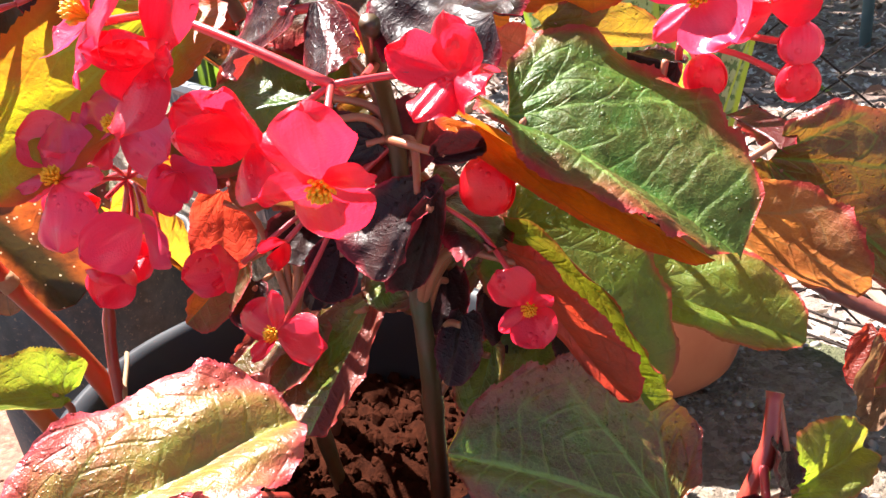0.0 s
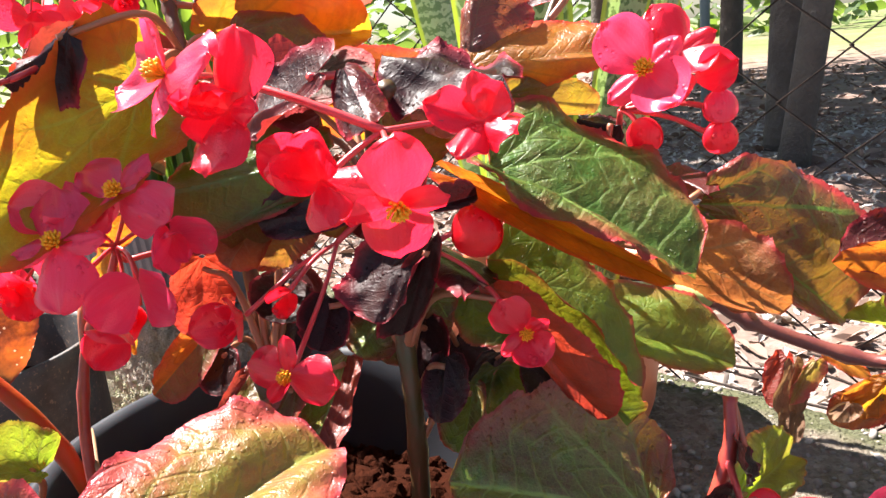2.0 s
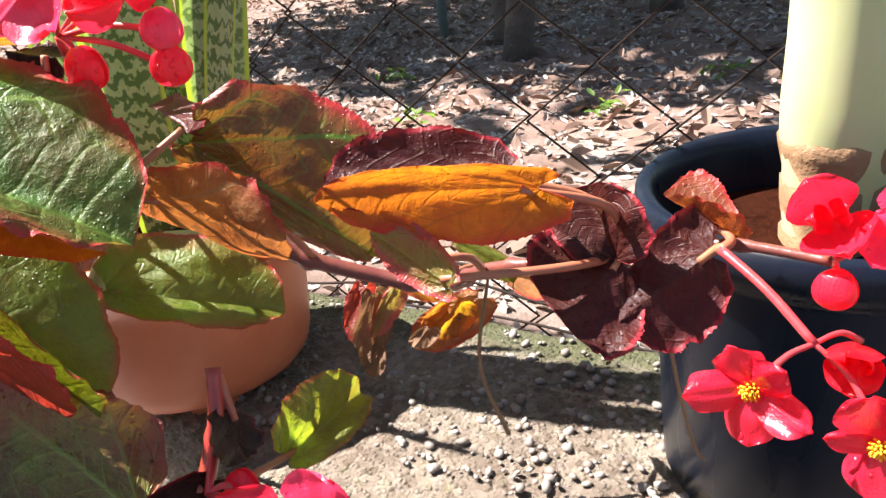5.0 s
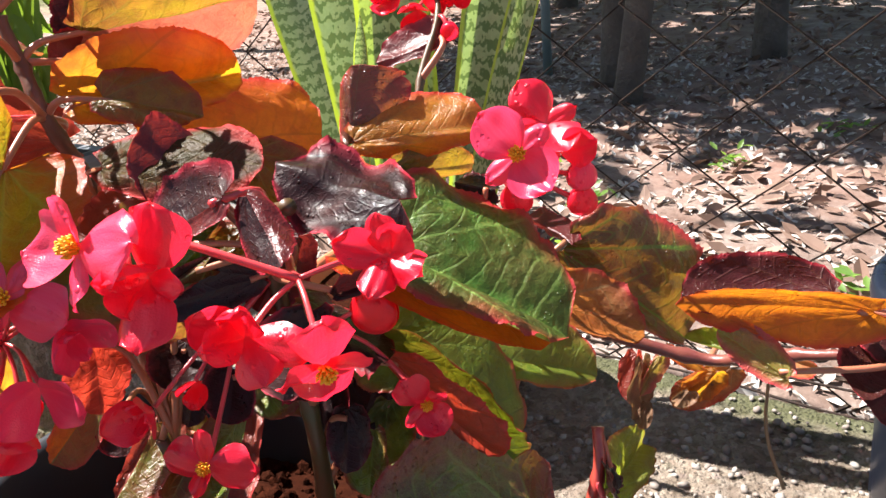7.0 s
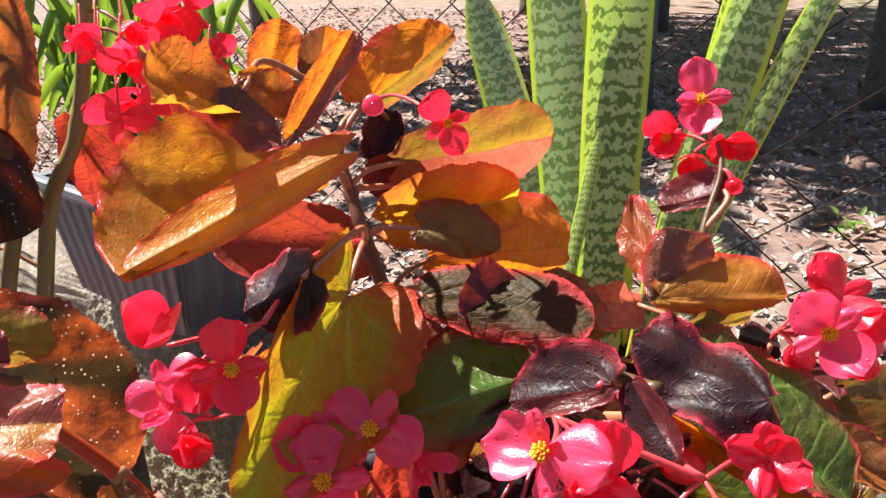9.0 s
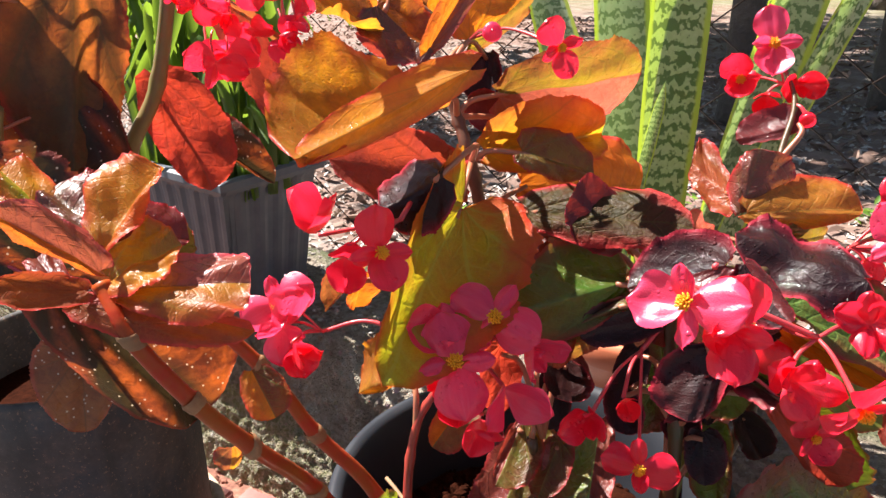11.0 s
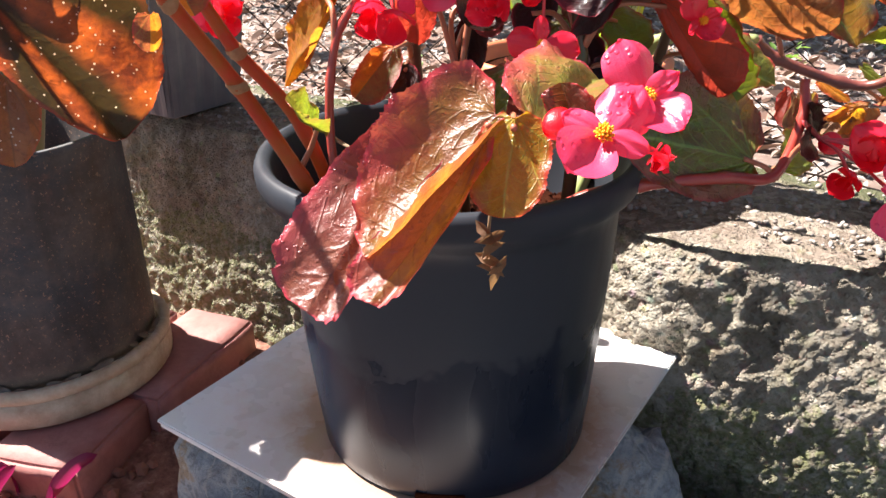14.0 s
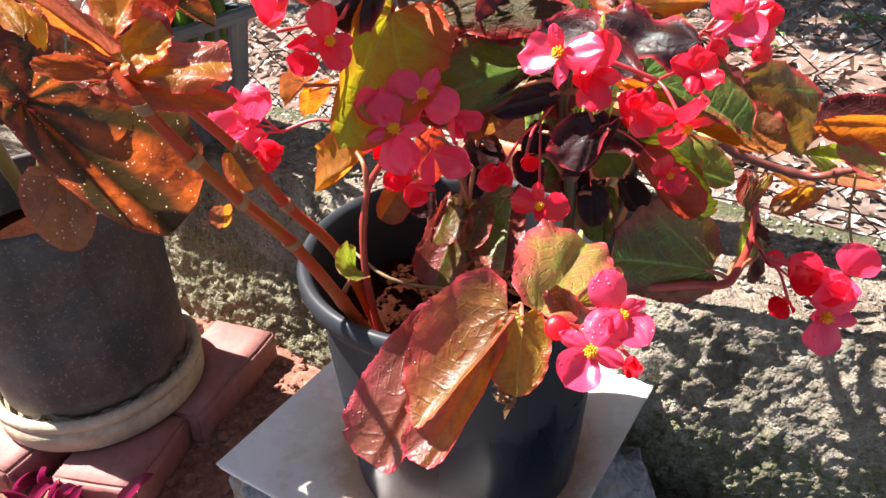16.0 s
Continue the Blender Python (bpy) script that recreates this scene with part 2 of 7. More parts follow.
RED_RIM = (0.42, 0.03, 0.035)
LEAF = {
    "lime": leaf_material("lime_leaf", (0.13, 0.22, 0.03), (0.20, 0.24, 0.04), (0.38, 0.07, 0.04), (0.45, 0.62, 0.03), glow=0.5, vein=(0.3, 0.36, 0.1), blush=0.35),
    "green": leaf_material("green_leaf", (0.055, 0.15, 0.02), (0.10, 0.17, 0.025), RED_RIM, (0.22, 0.34, 0.02), wet=0.7, vein=(0.2, 0.30, 0.07), patch=0.3, mottle=0.35),
    "biggreen": leaf_material("wet_green_leaf", (0.045, 0.15, 0.022), (0.085, 0.10, 0.02), RED_RIM, (0.25, 0.45, 0.03), glow=0.3, wet=0.9, rough=0.45, coat=0.12, spec=0.3, vein=(0.20, 0.32, 0.07), vein_mix=0.75, mottle=0.25, blush=0.7, relief=1.5, patch=0.3),
    "olive": leaf_material("olive_leaf", (0.10, 0.13, 0.02), (0.19, 0.06, 0.03), RED_RIM, (0.42, 0.28, 0.02), wet=0.6, vein=(0.24, 0.24, 0.06)),
    "wetolive": leaf_material("wet_olive_leaf", (0.11, 0.20, 0.022), (0.15, 0.085, 0.025), (0.26, 0.035, 0.025), (0.32, 0.40, 0.02), glow=0.18, wet=0.9, rough=0.3, coat=0.45, vein=(0.24, 0.38, 0.07), vein_mix=0.65, mottle=0.6, blush=0.9, flush=0.22, relief=1.8, patch=0.6),
    "foldgreen": leaf_material("green_brown_leaf", (0.10, 0.09, 0.018), (0.16, 0.05, 0.02), (0.42, 0.03, 0.035), (0.40, 0.22, 0.02), glow=0.3, wet=0.8, rough=0.36, coat=0.3, vein=(0.12, 0.26, 0.03), vein_mix=0.9, mottle=0.35, blush=0.6),
    "bigtan": leaf_material("olive_tan_leaf", (0.17, 0.11, 0.035), (0.20, 0.09, 0.03), (0.42, 0.05, 0.03), (0.75, 0.20, 0.025), glow=0.42, wet=0.1, rough=0.45, coat=0.08, vein=(0.10, 0.08, 0.03), vein_mix=0.5, mottle=0.2, blush=0.3, band=0.75),
    "maroon": leaf_material("maroon_leaf", (0.042, 0.009, 0.011), (0.028, 0.008, 0.010), (0.30, 0.025, 0.035), (0.40, 0.05, 0.02), glow=0.15, wet=1.0, rough=0.45, coat=0.22, vein=(0.10, 0.035, 0.015), vein_mix=0.25, mottle=0.2, blush=0.25, relief=1.1, spec=0.15),
    "brown": leaf_material("brown_leaf", (0.20, 0.07, 0.03), (0.14, 0.09, 0.03), RED_RIM, (0.6, 0.2, 0.04), wet=0.3, rough=0.45),
    "orange": leaf_material("orange_leaf", (0.64, 0.19, 0.02), (0.54, 0.09, 0.015), (0.64, 0.04, 0.035), (1.0, 0.32, 0.012), glow=0.5, wet=0.3, rough=0.38, coat=0.15, spec=0.35, vein=(0.65, 0.18, 0.03), vein_mix=0.4, patch=0.3, mottle=0.35),
    "gold": leaf_material("golden_leaf", (0.66, 0.29, 0.026), (0.58, 0.16, 0.02), (0.62, 0.04, 0.03), (1.0, 0.50, 0.02), glow=0.5, wet=0.2, rough=0.38, coat=0.2, vein=(0.7, 0.34, 0.05), vein_mix=0.4, patch=0.3, mottle=0.15, relief=0.5, flush=0.1),
    "tan": leaf_material("tan_leaf", (0.40, 0.15, 0.05), (0.30, 0.13, 0.04), RED_RIM, (0.9, 0.32, 0.06), glow=0.45, wet=0.1, rough=0.5, coat=0.1, vein=(0.45, 0.3, 0.13)),
    "red": leaf_material("red_leaf", (0.30, 0.045, 0.03), (0.36, 0.06, 0.035), (0.5, 0.04, 0.04), (0.9, 0.085, 0.03), glow=0.5, wet=0.2, rough=0.45, coat=0.08, vein=(0.36, 0.09, 0.05), vein_mix=0.4),
    "redbrown": leaf_material("red_brown_leaf", (0.16, 0.03, 0.025), (0.22, 0.05, 0.03), (0.4, 0.04, 0.04), (0.55, 0.07, 0.025), glow=0.4, wet=0.3, vein=(0.25, 0.08, 0.05)),
    "darkred": leaf_material("dark_red_leaf", (0.10, 0.018, 0.018), (0.055, 0.014, 0.015), (0.3, 0.02, 0.03), (0.5, 0.04, 0.02), glow=0.35, wet=0.3, vein=(0.16, 0.03, 0.03), relief=0.4),
    "dark": leaf_material("dark_purple_leaf", (0.009, 0.0045, 0.006), (0.018, 0.006, 0.007), (0.26, 0.02, 0.03), (0.14, 0.016, 0.016), glow=0.08, wet=0.9, rough=0.45, coat=0.28, vein=(0.03, 0.009, 0.009), vein_mix=0.3, mottle=0.10, relief=0.5, spec=0.1),
    "darkwet": leaf_material("wet_purple_leaf", (0.008, 0.004, 0.006), (0.016, 0.005, 0.007), (0.3, 0.02, 0.035), (0.12, 0.015, 0.015), glow=0.05, wet=1.0, rough=0.45, coat=0.35, vein=(0.02, 0.007, 0.007), vein_mix=0.2, mottle=0.08, relief=0.5, spec=0.1),
    "black": leaf_material("black_leaf", (0.010, 0.006, 0.007), (0.018, 0.008, 0.008), (0.10, 0.012, 0.016), (0.05, 0.01, 0.01), glow=0.05, wet=0.6, rough=0.42, coat=0.25, vein=(0.03, 0.014, 0.014), mottle=0.05, relief=0.6, spec=0.2),
    "quilted": leaf_material("quilted_dark_leaf", (0.03, 0.026, 0.010), (0.05, 0.018, 0.012), (0.40, 0.03, 0.03), (0.3, 0.08, 0.02), glow=0.12, wet=0.6, rough=0.5, coat=0.04, spec=0.1, vein=(0.10, 0.08, 0.02), vein_mix=0.3, mottle=0.15, blush=0.9, flush=0.08, relief=1.8),
    "wetbrown": leaf_material("wet_brown_leaf", (0.09, 0.05, 0.025), (0.13, 0.035, 0.03), RED_RIM, (0.4, 0.13, 0.03), glow=0.25, wet=0.7, rough=0.3, coat=0.35, vein=(0.16, 0.1, 0.04), mottle=0.4),
    "greenorange": leaf_material("green_orange_leaf", (0.26, 0.31, 0.022), (0.40, 0.17, 0.018), (0.58, 0.05, 0.02), (0.60, 0.58, 0.015), glow=0.45, wet=0.3, rough=0.38, coat=0.12, vein=(0.50, 0.56, 0.07), vein_mix=0.7, blush=1.0, mottle=0.3, flush=0.22, spec=0.3, patch=0.1),
    "wetred": leaf_material("wet_red_leaf", (0.26, 0.06, 0.025), (0.14, 0.05, 0.02), (0.5, 0.04, 0.04), (0.9, 0.22, 0.02), glow=0.35, wet=0.5, rough=0.36, coat=0.06, vein=(0.36, 0.14, 0.04), vein_mix=0.4, spec=0.3, relief=0.6),
    "pinkgreen": leaf_material("pink_green_leaf", (0.30, 0.155, 0.03), (0.27, 0.085, 0.035), (0.58, 0.05, 0.07), (0.80, 0.33, 0.04), glow=0.38, wet=0.6, rough=0.3, coat=0.4, vein=(0.17, 0.08, 0.02), vein_mix=0.6, blush=0.8, flush=0.12, mottle=0.4, patch=0.55),
    "palepink": leaf_material("pale_pink_leaf", (0.20, 0.205, 0.035), (0.36, 0.115, 0.06), (0.56, 0.06, 0.08), (0.55, 0.45, 0.05), glow=0.33, wet=0.7, rough=0.34, coat=0.3, mottle=0.5, blush=0.9, flush=0.22, vein=(0.30, 0.32, 0.07), patch=0.35, relief=1.3),
    "pink": leaf_material("rosy_leaf", (0.52, 0.13, 0.10), (0.45, 0.16, 0.09), (0.6, 0.07, 0.08), (0.85, 0.2, 0.1), glow=0.45, wet=0.3, vein=(0.55, 0.2, 0.12)),
    "yellow": leaf_material("yellow_orange_leaf", (0.55, 0.26, 0.03), (0.5, 0.15, 0.03), (0.6, 0.12, 0.03), (1.0, 0.5, 0.02), glow=0.6, wet=0.1, rough=0.5, coat=0.1, vein=(0.6, 0.3, 0.05)),
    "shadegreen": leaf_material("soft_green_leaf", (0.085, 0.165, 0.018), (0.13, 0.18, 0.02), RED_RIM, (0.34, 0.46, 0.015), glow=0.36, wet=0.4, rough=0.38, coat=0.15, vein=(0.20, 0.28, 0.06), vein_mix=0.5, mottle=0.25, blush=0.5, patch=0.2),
    "goldbrown": leaf_material("golden_brown_leaf", (0.50, 0.22, 0.025), (0.34, 0.10, 0.02), (0.58, 0.04, 0.03), (1.0, 0.43, 0.02), glow=0.48, wet=0.3, rough=0.36, coat=0.2, vein=(0.55, 0.28, 0.05), vein_mix=0.5, patch=0.55, mottle=0.2, relief=0.6, flush=0.1),
    "rosebrown": leaf_material("rose_brown_leaf", (0.28, 0.095, 0.055), (0.25, 0.07, 0.055), (0.56, 0.06, 0.085), (0.70, 0.18, 0.06), glow=0.35, wet=0.6, rough=0.3, coat=0.4, vein=(0.16, 0.06, 0.035), vein_mix=0.5, blush=0.7, mottle=0.4, patch=0.4),
    "olivegold": leaf_material("olive_gold_leaf", (0.24, 0.19, 0.018), (0.28, 0.11, 0.018), (0.52, 0.05, 0.03), (0.80, 0.45, 0.015), glow=0.4, wet=0.5, rough=0.34, coat=0.3, vein=(0.42, 0.40, 0.06), vein_mix=0.6, patch=0.3, mottle=0.35),
    "amber": leaf_material("amber_purple_leaf", (0.58, 0.19, 0.02), (0.50, 0.10, 0.018), (0.62, 0.06, 0.03), (1.0, 0.36, 0.015), glow=0.45, wet=0.6, rough=0.3, coat=0.35, vein=(0.55, 0.2, 0.03), vein_mix=0.4, patch=1.0, mottle=0.3, relief=0.8),
    "dead": leaf_material("withered_leaf", (0.22, 0.11, 0.055), (0.34, 0.2, 0.11), (0.12, 0.05, 0.03), (0.5, 0.28, 0.1), glow=0.3, wet=0.0, rough=0.75, coat=0.0, vein=(0.15, 0.08, 0.04)),
    "spotted": leaf_material("spotted_leaf", (0.045, 0.04, 0.018), (0.08, 0.045, 0.018), (0.36, 0.05, 0.03), (0.85, 0.17, 0.02), glow=0.42, wet=0.1, rough=0.45, coat=0.1, vein=(0.05, 0.04, 0.018), vein_mix=0.55, spots=0.9, mottle=0.2, blush=0.15, band=1.0, patch=1.0),
    "spottedtan": leaf_material("spotted_tan_leaf", (0.22, 0.11, 0.05), (0.28, 0.11, 0.045), (0.4, 0.08, 0.05), (0.7, 0.22, 0.05), glow=0.35, wet=0.1, rough=0.3, vein=(0.16, 0.09, 0.05), spots=0.9, blush=0.2),
}


def petal_material(name, a, b, through, glow=0.4):
    """Smooth waxy petal: faint streaks from the throat, fine cells, a few drops of water."""
    m = Nodes(name)
    shift = object_offset(m)
    uv = m.n("SeparateXYZ", Vector=m.coord("UV"))
    streak = m.n("TexNoise", Vector=m.n("CombineXYZ", X=m.math("MULTIPLY", uv.outputs[0], 22.0), Y=m.math("MULTIPLY", uv.outputs[1], 1.6), Z=shift).outputs[0], Scale=1.0, Detail=3.0).outputs[0]
    col = m.mix(m.ramp(streak, (0.3, 0.0), (0.7, 1.0)), a, b)
    col = m.mix(m.math("MULTIPLY", m.noise(55, 3, 0.6, offset=shift), 0.35), col, b)
    centre = m.ramp(uv.outputs[1], (0.03, 0.5), (0.22, 0.0))
    col = m.mix(centre, col, m.mix(0.6, b, (0.95, 0.30, 0.32)))
    cells = m.voronoi(1400).outputs["Distance"]
    bump = m.bump(cells, 0.35, 0.00025)
    bump = m.bump(streak, 0.25, 0.0004, bump)
    bump = m.bump(m.noise(60, 2, 0.5, offset=shift), 0.45, 0.0012, bump)
    drop = m.ramp(m.voronoi(300).outputs["Distance"], (0.0, 1.0), (0.25, 0.6), (0.36, 0.0))
    bump = m.bump(m.math("MULTIPLY", drop, m.ramp(m.noise(70, 2, 0.5, offset=shift), (0.52, 0.0), (0.60, 1.0))), 0.7, 0.0009, bump)
    p = m.bsdf(col, 0.32, bump, Coat_Weight=0.8, Coat_Roughness=0.09)
    m.put(p.inputs["Coat Normal"], bump)
    t = m.n("BsdfTranslucent", Color=m.mix(m.ramp(streak, (0.35, 0.0), (0.7, 0.35)), through, col), Normal=bump)
    mixed = m.n("MixShader", Fac=glow)
    m.t.links.new(p.outputs[0], mixed.inputs[1])
    m.t.links.new(t.outputs[0], mixed.inputs[2])
    return m.done(mixed.outputs[0])


PETAL = {
    "red": petal_material("red_petal", (0.92, 0.008, 0.035), (0.98, 0.030, 0.075), (1.0, 0.022, 0.06), 0.46),
    "pink": petal_material("coral_pink_petal", (0.97, 0.042, 0.125), (1.0, 0.090, 0.205), (1.0, 0.058, 0.160), 0.46),
    "deep": petal_material("deep_red_petal", (0.80, 0.006, 0.018), (0.88, 0.012, 0.03), (1.0, 0.012, 0.03), 0.5),
}


def plain(name, a, b, rough=0.5, scale=40, bump=0.3, depth=0.001, big=6, coat=0.0, metal=0.0, spec=0.5):
    m = Nodes(name)
    shift = object_offset(m)
    col = m.mix(m.ramp(m.noise(scale, 4, 0.65, offset=shift), (0.3, 0.0), (0.7, 1.0)), a, b)
    col = m.mix(m.math("MULTIPLY", m.ramp(m.noise(big, 3, 0.6, offset=shift), (0.4, 0.0), (0.65, 1.0)), 0.5), col, b)
    nb = m.bump(m.noise(scale * 2.5, 4, 0.65), bump, depth)
    return m.done(m.bsdf(col, rough, nb, Coat_Weight=coat, Metallic=metal, Specular_IOR_Level=spec).outputs[0])


STAMEN = plain("yellow_stamen", (1.0, 0.36, 0.008), (1.0, 0.50, 0.02), 0.6, 200)
STEM_RED = plain("red_stem", (0.30, 0.022, 0.024), (0.40, 0.06, 0.035), 0.3, 90, 0.3, 0.0006, coat=0.4)
STEM_GREEN = plain("green_stem", (0.055, 0.055, 0.015), (0.11, 0.045, 0.02), 0.42, 60, 0.4, 0.0008, coat=0.2)
STEM_LIME = plain("pale_green_stem", (0.35, 0.42, 0.13), (0.42, 0.46, 0.2), 0.4, 40, 0.2, 0.0006, coat=0.2)
STEM_BROWN = plain("orange_red_stem", (0.46, 0.026, 0.014), (0.34, 0.085, 0.014), 0.36, 55, 0.4, 0.0012, big=14, coat=0.05, spec=0.22)
STEM_DARK = plain("dark_stem", (0.10, 0.045, 0.025), (0.17, 0.06, 0.035), 0.45, 60, 0.5, 0.001)
STEM_PURPLE = plain("purple_stem", (0.12, 0.022, 0.028), (0.20, 0.06, 0.04), 0.4, 70, 0.5, 0.0008, coat=0.25)
STALK = plain("coral_stalk", (0.55, 0.03, 0.05), (0.62, 0.07, 0.07), 0.3, 90, 0.3, 0.0006, coat=0.4)
PETIOLE = plain("tan_petiole", (0.36, 0.17, 0.08), (0.42, 0.12, 0.07), 0.4, 90, 0.3, 0.0006, coat=0.3)
CANE = plain("olive_cane", (0.20, 0.19, 0.055), (0.22, 0.14, 0.05), 0.4, 50, 0.2, 0.0006, coat=0.2)
SCAR = plain("stem_scar", (0.40, 0.22, 0.10), (0.28, 0.12, 0.05), 0.7, 120, 0.6, 0.001)
DRY = plain("dry_stalk", (0.20, 0.11, 0.055), (0.30, 0.19, 0.10), 0.75, 90, 0.4, 0.0008)
WIRE = plain("rusty_wire", (0.022, 0.017, 0.016), (0.04, 0.024, 0.018), 0.75, 70, 0.5, 0.0006, spec=0.2)
TERRACOTTA = plain("orange_plastic", (0.62, 0.17, 0.08), (0.68, 0.22, 0.11), 0.45, 25, 0.15, 0.0006, big=9)
PLANTER = plain("blue_grey_plastic", (0.075, 0.088, 0.11), (0.12, 0.13, 0.15), 0.5, 30, 0.25, 0.0008, big=14)
SAUCER = plain("beige_saucer", (0.66, 0.57, 0.42), (0.40, 0.29, 0.19), 0.65, 40, 0.7, 0.002, big=14)
BRICK = plain("pink_brick", (0.39, 0.17, 0.15), (0.28, 0.115, 0.10), 0.7, 60, 0.5, 0.0015, big=14)
BARK = plain("grey_bark", (0.13, 0.105, 0.085), (0.075, 0.06, 0.05), 0.85, 12, 0.9, 0.02, big=3)
SOIL_POT = plain("red_potting_soil", (0.012, 0.0035, 0.002), (0.036, 0.0095, 0.0045), 1.0, 170, 0.6, 0.003, big=40, spec=0.03)


def black_plastic():
    m = Nodes("black_plastic")
    dust = m.ramp(m.noise(9, 5, 0.7), (0.42, 0.0), (0.7, 1.0))
    smear = m.n("TexNoise", Vector=m.n("Mapping", Vector=m.coord(), Scale=(24.0, 24.0, 5.0)).outputs[0], Scale=1.0, Detail=5.0).outputs[0]
    stain = m.ramp(smear, (0.52, 0.0), (0.66, 1.0))
    col = m.mix(m.math("MULTIPLY", dust, 0.5), (0.006, 0.009, 0.018), (0.012, 0.016, 0.029))
    col = m.mix(m.math("MULTIPLY", stain, 0.14), col, (0.035, 0.036, 0.040))
    high = m.n("SeparateXYZ", Vector=m.coord()).outputs[2]
    dusty = m.ramp(m.math("MULTIPLY_ADD", m.math("SUBTRACT", m.noise(22, 3, 0.6), 0.5), 0.16, high), (0.262, 0.0), (0.272, 1.0))
    dusty = m.math("MULTIPLY", dusty, m.ramp(m.n("SeparateXYZ", Vector=m.coord()).outputs[0], (0.22, 1.0), (0.26, 0.0)))
    col = m.mix(m.math("MULTIPLY", dusty, 0.45), col, (0.050, 0.052, 0.056))
    bump = m.bump(m.noise(300, 3, 0.6), 0.12, 0.0004)
    bump = m.bump(m.noise(14, 2, 0.5), 0.2, 0.003, bump)
    return m.done(m.bsdf(col, m.math("MULTIPLY_ADD", dusty, 0.18, m.ramp(smear, (0.4, 0.24), (0.65, 0.42))), bump, Specular_IOR_Level=0.24).outputs[0])


def rusty_pot():
    m = Nodes("weathered_dark_pot")
    rust = m.ramp(m.noise(60, 5, 0.75), (0.55, 0.0), (0.72, 1.0))
    dirt = m.ramp(m.noise(15, 5, 0.75), (0.42, 0.0), (0.62, 1.0))
    cloud = m.ramp(m.noise(9, 4, 0.65), (0.40, 0.0), (0.62, 1.0))
    col = m.mix(m.math("MULTIPLY", rust, 0.6), m.mix(cloud, (0.040, 0.048, 0.058), (0.060, 0.042, 0.034)), (0.14, 0.055, 0.032))
    col = m.mix(m.math("MULTIPLY", dirt, 0.6), col, (0.115, 0.108, 0.10))
    drip = m.n("TexNoise", Vector=m.n("Mapping", Vector=m.coord(), Scale=(30.0, 30.0, 5.0)).outputs[0], Scale=1.0, Detail=5.0).outputs[0]
    col = m.mix(m.ramp(drip, (0.5, 0.0), (0.68, 0.6)), col, (0.025, 0.024, 0.024))
    col = m.mix(m.ramp(m.noise(220, 3, 0.7), (0.60, 0.0), (0.68, 0.7)), col, (0.3, 0.19, 0.13))
    foot = m.ramp(m.math("MULTIPLY_ADD", m.noise(35, 4, 0.7), 0.05, m.n("SeparateXYZ", Vector=m.coord()).outputs[2]), (0.075, 0.7), (0.10, 0.0))
    col = m.mix(foot, col, (0.20, 0.155, 0.12))
    return m.done(m.bsdf(col, 0.62, m.bump(m.noise(160, 4, 0.7), 0.5, 0.001)).outputs[0])


def ceramic():
    m = Nodes("white_tile_glaze")
    rust = m.ramp(m.noise(14, 5, 0.72), (0.52, 0.0), (0.70, 1.0))
    specks = m.ramp(m.noise(240, 3, 0.7), (0.68, 0.0), (0.74, 1.0))
    col = m.mix(m.math("MULTIPLY", rust, 0.36), (0.70, 0.695, 0.70), (0.45, 0.29, 0.19))
    col = m.mix(m.math("MULTIPLY", specks, 0.6), col, (0.25, 0.12, 0.07))
    gap = m.n("VectorMath", Vector=m.coord())
    gap.operation = "DISTANCE"
    gap.inputs[1].default_value = (0.032, -0.023, 0.15)
    ring = m.ramp(m.math("MULTIPLY_ADD", m.noise(45, 4, 0.7), 0.05, gap.outputs["Value"]), (0.140, 0.9), (0.165, 0.4), (0.23, 0.0))
    col = m.mix(ring, col, (0.40, 0.22, 0.13))
    return m.done(m.bsdf(col, m.ramp(m.noise(20, 3, 0.6), (0.3, 0.16), (0.7, 0.4)), m.bump(m.noise(90, 3, 0.6), 0.05, 0.0005)).outputs[0])


